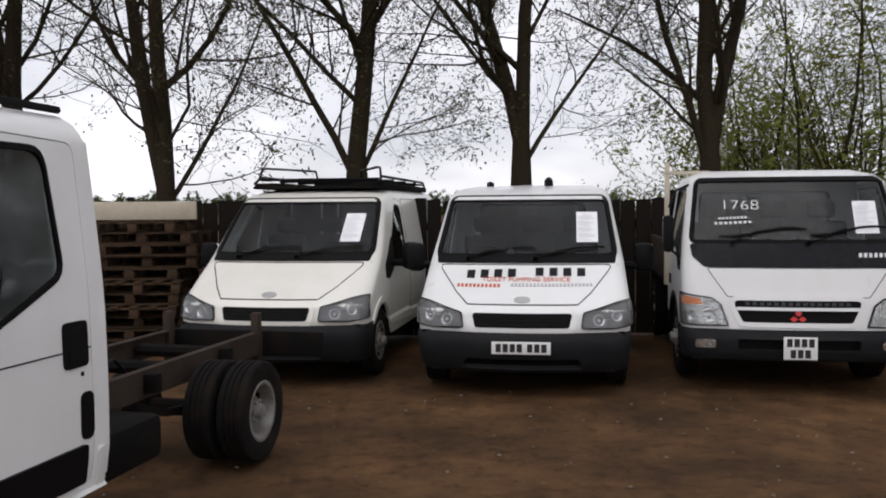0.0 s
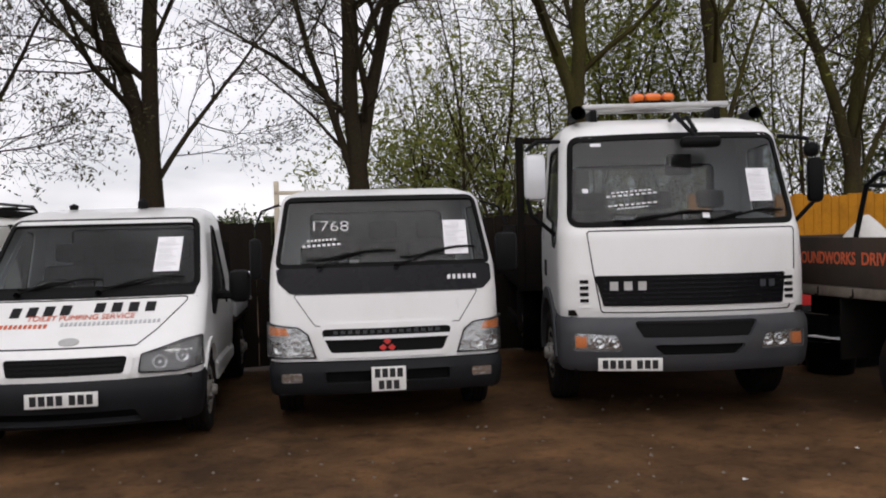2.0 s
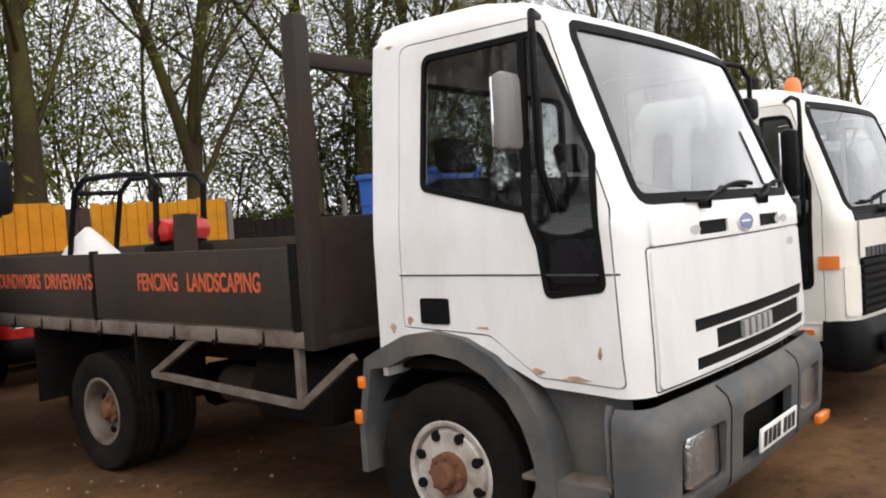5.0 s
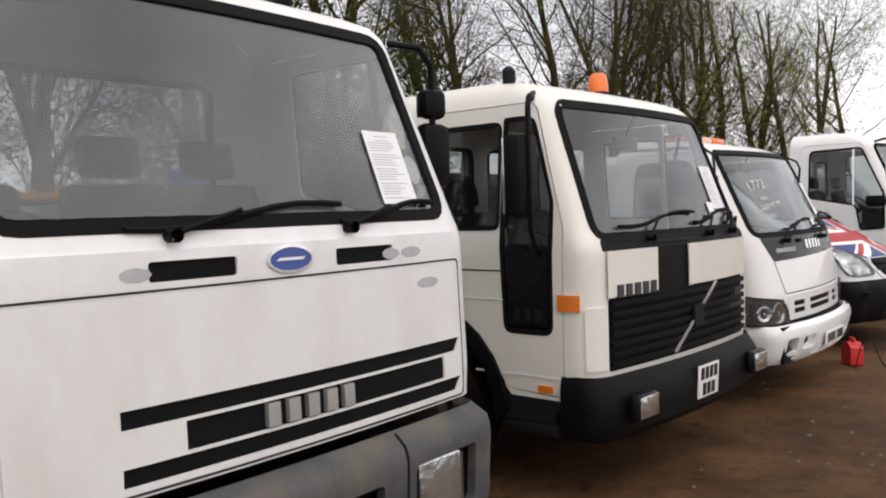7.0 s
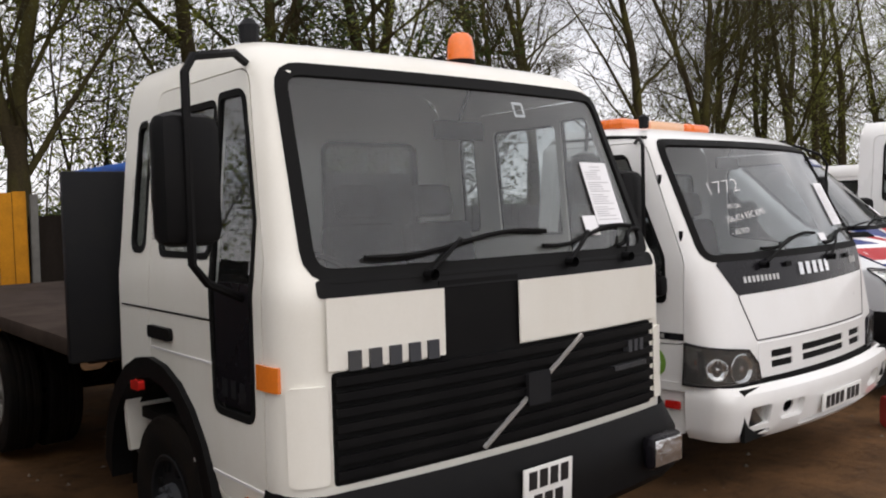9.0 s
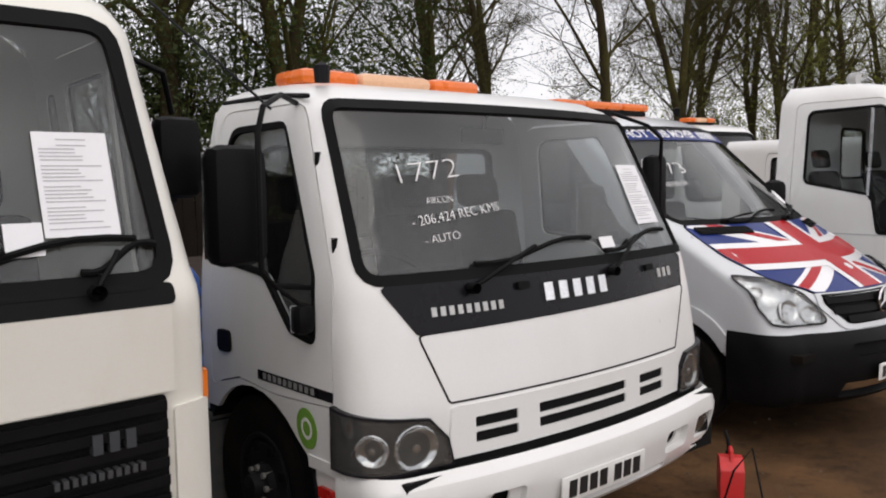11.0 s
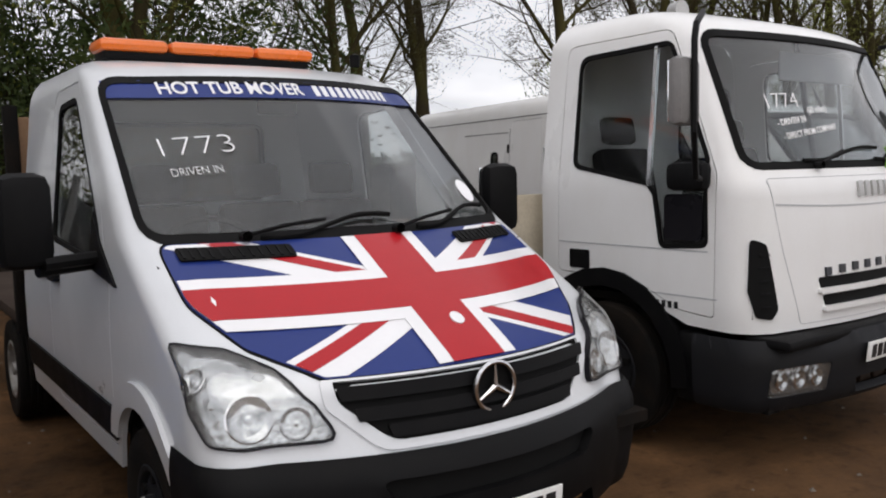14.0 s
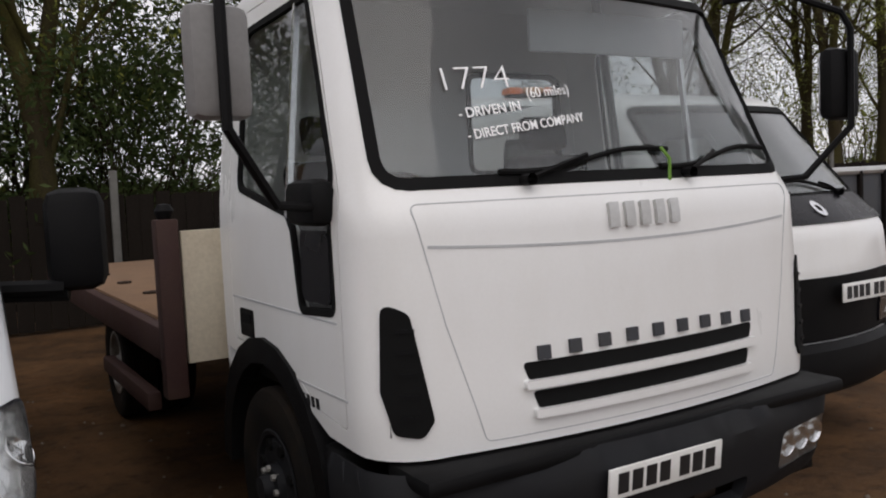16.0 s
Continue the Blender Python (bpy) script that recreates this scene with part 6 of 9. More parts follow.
    # bumper: white, with lamp wells
    bs = Shell([(0.33, 0.05, 1.0, 0.10), (0.37, 0.01, 1.03, 0.10), (0.55, -0.03, 1.045, 0.10), (0.62, -0.02, 1.04, 0.10), (0.65, 0.03, 1.02, 0.10)], 0.16, 0.42)
    cuts = []
    for s in (-1, 1):
        cuts.append(bs.front(rect(s * 0.83 - 0.085, 0.43, s * 0.83 + 0.085, 0.545, 0.02)))
        cuts.append(bs.front(rect(s * 0.55 - 0.10, 0.43, s * 0.55 + 0.10, 0.54, 0.03)))
        cuts.append(bs.front(rect(s * 0.83 - 0.10, 0.375, s * 0.83 + 0.10, 0.40, 0.01)))
    cuts.append(bs.front(rect(-0.46, 0.365, 0.46, 0.395, 0.01)))
    u = bs.on_side(0.42, 0.5, 1)[0]
    part("bumper", bs.sheet("bumper", dense([(-u, 0.34), (u, 0.34), (u, 0.65), (-u, 0.65)], 0.045), cuts, 0, 0.05, 0.05), WHITE, root, "white painted bumper")
    part("bumper_back", Geo().box(-0.95, 0.10, 0.35, 0.95, 0.13, 0.64), TRIM, root)
    for s in (-1, 1):
        fl = part("fog_lamp", bs.sheet("fog_lamp", bs.front(rect(s * 0.83 - 0.085, 0.43, s * 0.83 + 0.085, 0.545, 0.02)), [], -0.03, 0.01, 0.1), REFLECTOR, root, "clear fog lamp")
        p = part("lens", bs.sheet("lens", bs.front(rect(s * 0.83 - 0.085, 0.43, s * 0.83 + 0.085, 0.545, 0.02)), [], -0.012, 0.004, 0.1), LENS, fl)
        p.visible_shadow = False
        well = bs.front(rect(s * 0.55 - 0.10, 0.43, s * 0.55 + 0.10, 0.54, 0.03))
        part("lamp_well", bs.sheet("lamp_well", well, [bs.front(ellipse(s * 0.55, 0.485, 0.045, 0.04))], -0.035, 0.01, 0.1), WHITE, root)
    number_plate(root, pose(-0.03, -0.03, 0.47) @ pose(0, 0, 0, 4))
    # wheels and running gear
    for s in (-1, 1):
        x0, x1 = sorted((s * 0.74, s * 1.03))
        part("wheel_arch", Geo().prism(arch(1.10, 0.38, 0.53, 0.46, 13) + list(reversed(arch(1.10, 0.38, 0.47, 0.42, 13))), x0, x1), BLACK, root)
        wheel(root, s * 0.89, 1.10, 0.40, 0.22, s, rim_mat=DKGREY, rim=0.57, dish=-0.02)
        wheel(root, s * 0.92, 4.1, 0.40, 0.22, s, rim=0.57, dish=0.1)
        wheel(root, s * 0.66, 4.1, 0.40, 0.22, -s, rim=0.57, dish=0.1)
    wheel_box(root, 0.95, 1.10, 0.47, 0.58)
    under_body(root, 0.4, 0.35, 1.9, 0.42, 0.72)
    chassis(root, 0.4, 6.2, 0.40, 0.72, [(1.10, 0.75), (4.1, 0.6)], 0.40)
    part("load_floor", Geo().box(-1.02, 1.95, 0.86, 1.02, 6.2, 0.96, 0.01), BROWNSTEEL, root)
    interior(root, sh, 0.72, 0.66, 1.30, 0.78, 0.86, (-0.55, 0.05, 0.55), -0.5)
    part("mirror_inner", Geo().tube([(0.0, 0.72, 2.08), (0.0, 0.76, 1.98)], 0.008, 5).box(-0.13, 0.75, 1.91, 0.13, 0.78, 1.99, 0.02), GREY, root)
    mirror_head(root, (1.27, 0.72, 1.66), (0.16, 0.10, 0.42), 6, BLACK, [[(0.90, 0.74, 2.1), (1.10, 0.64, 2.03), (1.24, 0.65, 1.96), (1.26, 0.67, 1.86), (1.26, 0.67, 1.48)]], arm_r=0.011)
    for s in (-1,):
        arm = [(s * 0.93, 0.82, 2.06), (s * 1.08, 0.68, 2.08), (s * 1.22, 0.55, 2.02), (s * 1.26, 0.52, 1.92), (s * 1.26, 0.52, 1.42), (s * 1.20, 0.54, 1.36), (s * 1.02, 0.58, 1.33)]
        mirror_head(root, (s * 1.31, 0.60, 1.66), (0.22, 0.12, 0.44), s * -6, BLACK, [arm], arm_r=0.011)
        mirror_head(root, (s * 1.09, 0.54, 1.22), (0.08, 0.07, 0.12), s * -6, BLACK, [[(s * 1.20, 0.54, 1.36), (s * 1.11, 0.53, 1.28)]], arm_r=0.008)
    for s in (-1, 1):
        for z in (1.83, 1.50):
            f, w, b = sh.at(z)
            part("mirror_hinge", Geo().lathe([(-0.03, 0.012), (0.03, 0.012)], 8, "z", (s * (float(w) - 0.02), float(f + b) + 0.10, z)), BLACK, root)
        part("rain_gutter", Geo().tube([(s * 0.93, 0.74, 2.09), (s * 0.93, 1.0, 2.11), (s * 0.92, 1.50, 2.11)], 0.011, 5), BLACK, root)
    wiper(root, sh, -0.55, 1.31, -0.18, 1.45, 0.18)
    wiper(root, sh, 0.25, 1.31, 0.52, 1.45, 0.82)
    for x in (-0.30, 0.55):
        part("washer_jet", sh.sheet("washer_jet", sh.front(rect(x - 0.03, 1.285, x + 0.03, 1.315, 0.008)), [], 0.022, 0.02, 0.1), TRIM, root)
    paper_sheet(root, sh, 0.72, 1.655)
    paper_sheet(root, sh, 0.30, 1.44, 0.1, 0.05, lines=False)
    bent_words(sh, "1772", 0.115, -0.58, 1.775, PEN, root, 0.004, 0.27, -0.0032, 0.10)
    bent_words(sh, "- 206,424 REC KMS", 0.055, -0.50, 1.60, PEN, root, 0.004, 0.42, -0.001, 0.12)
    bent_words(sh, "- AUTO", 0.045, -0.60, 1.51, PEN, root, 0.004, 0.16, -0.001, 0.1)
    bent_words(sh, "AIRCON", 0.04, -0.56, 1.66, PEN, root, 0.004, 0.12, -0.001, 0.06)
    beacon_bar(root, -0.80, 0.22, 1.15, 2.15, 0.095, 0.26, BEACON, PALEBEACON)
    part("roof_lamp", Geo().lathe([(2.16, 0.03), (2.23, 0.035), (2.25, 0.001)], 10, "z", (-0.80, 0.85, 0)), DKGREY, root)
    part("tall_aerial", Geo().tube([(-0.95, 1.0, 2.05), (-1.25, 1.6, 2.6)], 0.006, 4), DKGREY, root)
    return root


tipper_cab_truck()


def flag_recovery_van():
    root = thing("recovery_van", "silver white van with a union flag bonnet and orange light bar", "van", pose(17.272, 1.356, 0, 0, 0, -1.89))
    root.scale = (1.002, 0.964, 1.002)
    sh = Shell([(0.30, 0.10, 0.94, 0.20), (0.45, 0.02, 0.96, 0.22), (0.64, 0.0, 0.975, 0.22), (0.75, 0.05, 0.985, 0.22), (0.97, 0.12, 0.985, 0.22), (1.02, 0.20, 0.985, 0.22), (1.38, 0.84, 0.97, 0.22), (1.42, 0.92, 0.965, 0.22), (2.13, 1.72, 0.885, 0.24), (2.20, 1.92, 0.86, 0.2), (2.27, 2.25, 0.80, 0.1), (2.30, 2.6, 0.70, 0.0)], 0.20, 3.55, 0.035)
    bottom = [(0.5, 0.60), (0.62, 0.52)] + arch(1.06, 0.36, 0.42, 0.45, 11)[1:-1] + [(1.5, 0.42), (3.55, 0.42)]
    door = fillet([(1.47, 0.52), (2.74, 0.50), (2.75, 2.12), (2.22, 2.14), (1.62, 1.52), (1.46, 1.22)], [0.08, 0.04, 0.08, 0.1, 0.1, 0.1])
    glasspoly = fillet([(1.62, 1.30), (2.62, 1.36), (2.62, 2.03), (2.24, 2.05), (1.66, 1.46)], [0.03, 0.05, 0.08, 0.1, 0.05])
    screen = fillet([(-0.89, 1.425), (0.89, 1.425), (0.835, 2.12), (-0.835, 2.12)], 0.08)
    cab(root, sh, SILVER, bottom, screen, [(door, [glasspoly], DARKGLASS)], rear_windows=[rect(-0.6, 1.5, 0.6, 2.0, 0.06)], trim=0.025)
    # bonnet and its flag
    hood = fillet([(-0.575, 0.978), (0.575, 0.978), (0.76, 1.07), (0.87, 1.20), (0.865, 1.40), (-0.865, 1.40), (-0.87, 1.20), (-0.76, 1.07)], [0.02, 0.02, 0.06, 0.08, 0.05, 0.05, 0.08, 0.06])
    seam(root, sh, sh.front(grow(hood, 0.004)), 0.010)
    flag = part("bonnet", sh.sheet("bonnet", sh.front(hood), [], 0.004, 0.012, 0.06), FLAGBLUE, root, "bonnet painted as a union flag")
    inner = grow(hood, -0.004)
    hx, hz = np.array([p[0] for p in inner]), np.array([p[1] for p in inner])
    def clip(poly):
        """Keeps a stripe inside the bonnet."""
        out, k = [tuple(p) for p in dense(poly, 0.03)], len(inner)
        for i in range(k):
            a, b = np.array(inner[i]), np.array(inner[(i + 1) % k])
            e = b - a
            keep, m = [], len(out)
            for j in range(m):
                p, q = np.array(out[j]), np.array(out[(j + 1) % m])
                dp, dq = e[0] * (p - a)[1] - e[1] * (p - a)[0], e[0] * (q - a)[1] - e[1] * (q - a)[0]
                if dp >= 0:
                    keep.append(tuple(p))
                if (dp >= 0) != (dq >= 0):
                    keep.append(tuple(p + (q - p) * dp / (dp - dq)))
            out = keep
            if len(out) < 3:
                return None
        res = [out[0]]
        for p in out[1:]:
            if math.dist(p, res[-1]) > 1e-4:
                res.append(p)
        return res if math.dist(res[0], res[-1]) > 1e-4 else res[:-1]
    def stripe(poly, mat, off, nm):
        q = clip(poly)
        if q and len(q) > 2:
            part(nm, sh.sheet(nm, [sh.on_front(*p) for p in q], [], off, 0.0018, 0.06), mat, flag)
    K, ZC = 1.75, 1.195
    def diag(ex, ez, half, shift, mat, off, nm):
        a, b = np.array((0.0, 0.0)), np.array((ex, (ez - ZC) * K))
        d = (b - a) / np.linalg.norm(b - a)
        n = np.array((-d[1], d[0]))
        pts = [a + n * (shift - half), b * 1.5 + n * (shift - half), b * 1.5 + n * (shift + half), a + n * (shift + half)]
        if (pts[1][0] - pts[0][0]) * (pts[2][1] - pts[1][1]) - (pts[1][1] - pts[0][1]) * (pts[2][0] - pts[1][0]) < 0:
            pts.reverse()
        stripe([(p[0], ZC + p[1] / K) for p in pts], mat, off, nm)
    for i, (ex, ez) in enumerate(((0.80, 1.42), (-0.80, 1.42), (-0.66, 0.98), (0.66, 0.98))):
        diag(ex, ez, 0.075, 0, FLAGWHITE, 0.0062, "white_stripe")
        diag(ex, ez, 0.026, -0.024, FLAGRED, 0.0084, "red_stripe")
    stripe(rect(-0.175, 0.90, 0.175, 1.42), FLAGWHITE, 0.0106, "white_stripe")
    stripe(rect(-0.90, 1.115, 0.90, 1.275), FLAGWHITE, 0.0106, "white_stripe")
    stripe(rect(-0.115, 0.90, 0.115, 1.42), FLAGRED, 0.0128, "red_stripe")
    stripe(rect(-0.90, 1.148, 0.90, 1.243), FLAGRED, 0.0128, "red_stripe")
    part("washer_cap", sh.sheet("washer_cap", sh.front(ellipse(0.03, 1.095, 0.028, 0.018)), [], 0.018, 0.008, 0.1), FLAGWHITE, root)
    for s in (-1, 1):
        a, b = sorted((s * 0.40, s * 0.82))
        vent = part("bonnet_vent", sh.sheet("bonnet_vent", sh.front(rect(a, 1.335, b, 1.378, 0.012)), [], 0.016, 0.006, 0.08), TRIM, root, "black bonnet air vent")
        for k in range(12):
            x = a + 0.02 + k * (b - a - 0.04) / 11
            part("vent_slat", sh.sheet("vent_slat", sh.front(rect(x - 0.005, 1.34, x + 0.005, 1.374)), [], 0.020, 0.004, 0.2), BLACK, vent)
    # grille with star badge as a plain ring and three bars
    gp = fillet([(-0.40, 0.765), (0.40, 0.765), (0.555, 0.90), (0.565, 0.975), (-0.565, 0.975), (-0.555, 0.90)], [0.12, 0.12, 0.06, 0.02, 0.02, 0.06])
    part("grille_surround", sh.sheet("grille_surround", sh.front(fillet([(-0.44, 0.735), (0.44, 0.735), (0.60, 0.89), (0.60, 0.972), (-0.60, 0.972), (-0.60, 0.89)], [0.12, 0.12, 0.06, 0.01, 0.01, 0.06])), [sh.front([(x, min(z, 0.966)) for x, z in gp])], 0.012, 0.02, 0.08), SILVER, root)
    grille = part("grille", sh.sheet("grille", sh.front(grow(gp, 0.004)), [], 0.004, 0.01, 0.08), TRIM, root, "black three-bar grille")
    for z0, w in ((0.905, 0.545), (0.835, 0.50), (0.775, 0.40)):
        part("grille_bar", sh.sheet("grille_bar", sh.front(fillet([(-w, z0), (w, z0), (w + 0.012, z0 + 0.045), (-w - 0.012, z0 + 0.045)], 0.01)), [], 0.028, 0.02, 0.06), BLACK, grille)
    c = Vector(sh.map(np.array([sh.on_front(0.0, 0.885)]), 0.045)[0])
    R = 0.088
    ring = [c + Vector((R * math.cos(t), 0, R * math.sin(t))) for t in np.linspace(0, 2 * math.pi, 33)]
    badge = part("badge_ring", Geo().tube(ring, 0.0085, 8, False), CHROME, root, "chrome round grille badge")
    for t in (90, 210, 330):
        e = c + Vector((R * math.cos(radians(t)), 0, R * math.sin(radians(t))))
        part("badge_spoke", Geo().tube([c, c.lerp(e, 0.3), e], 0, 6, True, [0.013, 0.010, 0.004]), CHROME, badge)
    part("badge_back", Geo().lathe([(c.y + 0.012, R), (c.y + 0.02, R), (c.y + 0.02, 0.001)], 24, "y", (c.x, 0, c.z)), TRIM, badge)
    # lamps
    for s in (-1, 1):
        pts = [sh.on_side(0.66, 1.085, s), sh.on_side(0.44, 0.90, s), sh.on_side(0.36, 0.80, s), sh.on_front(s * 0.86, 0.785), sh.on_front(s * 0.57, 0.79), sh.on_front(s * 0.63, 0.90), sh.on_front(s * 0.72, 1.0), sh.on_front(s * 0.84, 1.06)]
        pts = fillet(pts, [0.03, 0.04, 0.04, 0.02, 0.03, 0.03, 0.03, 0.04], 3)
        if s < 0:
            pts = list(reversed(pts))
        u1, u2, u3 = sh.on_front(s * 0.83, 0.87)[0], sh.on_front(s * 0.69, 0.855)[0], sh.on_side(0.46, 0.985, s)[0]
        headlamp(root, sh, dense(pts, 0.05), ((u1, 0.875, 0.078), (u2, 0.85, 0.055), (u3, 0.99, 0.045)))
        tri = sh.side([(1.32, 1.225), (1.74, 1.27), (1.74, 1.52), (1.60, 1.40)], s)
        part("mirror_base", sh.sheet("mirror_base", tri if s > 0 else list(reversed(tri)), [], 0.012, 0.02, 0.1), BLACK, root)
        mh = mirror_head(root, (s * 1.26, 1.62, 1.50), (0.22, 0.15, 0.40), s * -8, BLACK, [[(s * 0.98, 1.62, 1.33), (s * 1.20, 1.58, 1.32)], [(s * 0.98, 1.70, 1.30), (s * 1.22, 1.62, 1.29)]], arm_r=0.03)
        side_strip(root, sh, 1.47, 0.55, 3.53, 0.70, s, BLACK, 0.012, 0.02, 0.01, "side_rubbing_strip", "black side protection strip")
        side_strip(root, sh, 2.48, 1.14, 2.68, 1.19, s, BLACK, 0.03, 0.04, 0.02, "door_handle", "black door handle")
        side_strip(root, sh, 2.84, 1.14, 2.98, 1.18, s, BLACK, 0.03, 0.04, 0.02, "door_handle")
        lip = arch(1.06, 0.36, 0.52, 0.58, 13) + list(reversed(arch(1.06, 0.36, 0.42, 0.58, 13)))
        part("wheel_arch", sh.sheet("wheel_arch", sh.side(lip, s, 0.04), [], 0.018, 0.03, 0.08), SILVER, root)
        wheel(root, s * 0.87, 1.06, 0.345, 0.21, s, rim_mat=DKGREY, rim=0.58, dish=-0.01, holes=6)
        wheel(root, s * 0.88, 4.4, 0.345, 0.21, s, rim=0.58, dish=0.09)
        wheel(root, s * 0.64, 4.4, 0.345, 0.21, -s, rim=0.58, dish=0.09)
    wheel_box(root, 0.93, 1.06, 0.42, 0.60)
    # bumper
    bs = Shell([(0.24, 0.08, 0.96, 0.22), (0.30, 0.0, 0.98, 0.22), (0.50, -0.05, 0.995, 0.24), (0.64, -0.05, 1.0, 0.24), (0.72, -0.02, 0.995, 0.24), (0.745, 0.04, 0.985, 0.22)], 0.20, 0.66)
    u = bs.on_side(0.66, 0.5, 1)[0]
    intake = bs.front(fillet([(-0.42, 0.57), (0.42, 0.57), (0.50, 0.66), (-0.50, 0.66)], 0.03))
    low = bs.front(fillet([(-0.55, 0.30), (0.55, 0.30), (0.50, 0.40), (-0.50, 0.40)], 0.03))
    part("bumper", bs.sheet("bumper", dense([(-u, 0.26), (u, 0.26), (u, 0.735), (-u, 0.735)], 0.05), [intake, low], 0, 0.05, 0.06), BLACK, root, "black plastic bumper")
    part("bumper_back", Geo().box(-0.85, 0.36, 0.26, 0.85, 0.40, 0.74), TRIM, root)
    part("bumper_intake", bs.sheet("bumper_intake", grow(intake, 0.01), [], -0.04, 0.01, 0.1), TRIM, root)
    number_plate(root, pose(-0.04, -0.06, 0.46) @ pose(0, 0, 0, 3))
    # visor strip and marks on the glass
    strip = sh.front([(-0.845, 2.035), (0.845, 2.035), (0.835, 2.125), (-0.835, 2.125)])
    part("visor_strip", sh.sheet("visor_strip", strip, [], 0.001, 0.002, 0.1), FLAGBLUE, root, "blue visor strip with white lettering")
    bent_words(sh, "HOT TUB MOVER", 0.085, -0.29, 2.078, FLAGWHITE, root, 0.004, 0.66, 0.0015)
    letter_blocks(root, sh, 0.37, 2.078, 11, 0.54, 0.055, FLAGWHITE, 0.3, 0.0035, name="number_bars")
    bent_words(sh, "1773", 0.12, -0.57, 1.80, PEN, root, 0.002, 0.29, -0.0032, 0.06)
    bent_words(sh, "DRIVEN IN", 0.05, -0.60, 1.69, PEN, root, 0.002, 0.20, -0.001, 0.08)
    wiper(root, sh, -0.55, 1.40, -0.20, 1.455, 0.12, 0.03)
    wiper(root, sh, 0.10, 1.40, 0.50, 1.46, 0.80, 0.03)
    part("tax_disc", sh.sheet("tax_disc", sh.front(ellipse(0.78, 1.56, 0.04, 0.05)), [], -0.012, 0.002, 0.1), PAPER, root)
    part("tax_disc", sh.sheet("tax_disc", sh.front(ellipse(0.78, 1.56, 0.04, 0.055)), [], 0.003, 0.002, 0.1), PAPER, root, "round paper disc on the glass")
    # roof gear and body behind
    beacon_bar(root, -0.72, 0.52, 2.60, 2.31, 0.09, 0.26, BEACON)
    part("roof_knob", Geo().lathe([(2.29, 0.03), (2.36, 0.035), (2.37, 0.001)], 10, "z", (0.70, 2.3, 0)), BLACK, root)
    part("load_floor", Geo().box(-1.0, 3.75, 0.74, 1.0, 6.6, 0.82, 0.01), BROWNSTEEL, root)
    part("headboard", Geo().box(-0.98, 3.68, 0.74, 0.98, 3.74, 2.05, 0.01), DECK, root, "brown board behind the cab")
    for s in (-1, 1):
        part("headboard_post", Geo().box(s * 0.98 - 0.04, 3.66, 0.7, s * 0.98 + 0.04, 3.76, 2.12, 0.01), CHASSIS, root)
    under_body(root, 0.4, 0.6, 1.8, 0.28, 0.7)
    chassis(root, 2.0, 6.6, 0.42, 0.55, [(4.4, 0.6)], 0.345)
    interior(root, sh, 0.62, 1.38, 1.36, 1.66, 0.82, (-0.5, 0.05, 0.52), -0.48)
    part("mirror_inner", Geo().tube([(0.0, 1.86, 2.12), (0.0, 1.88, 2.05)], 0.008, 5).box(-0.11, 1.86, 1.97, 0.11, 1.89, 2.04, 0.02), GREY, root)
    return root


flag_recovery_van()


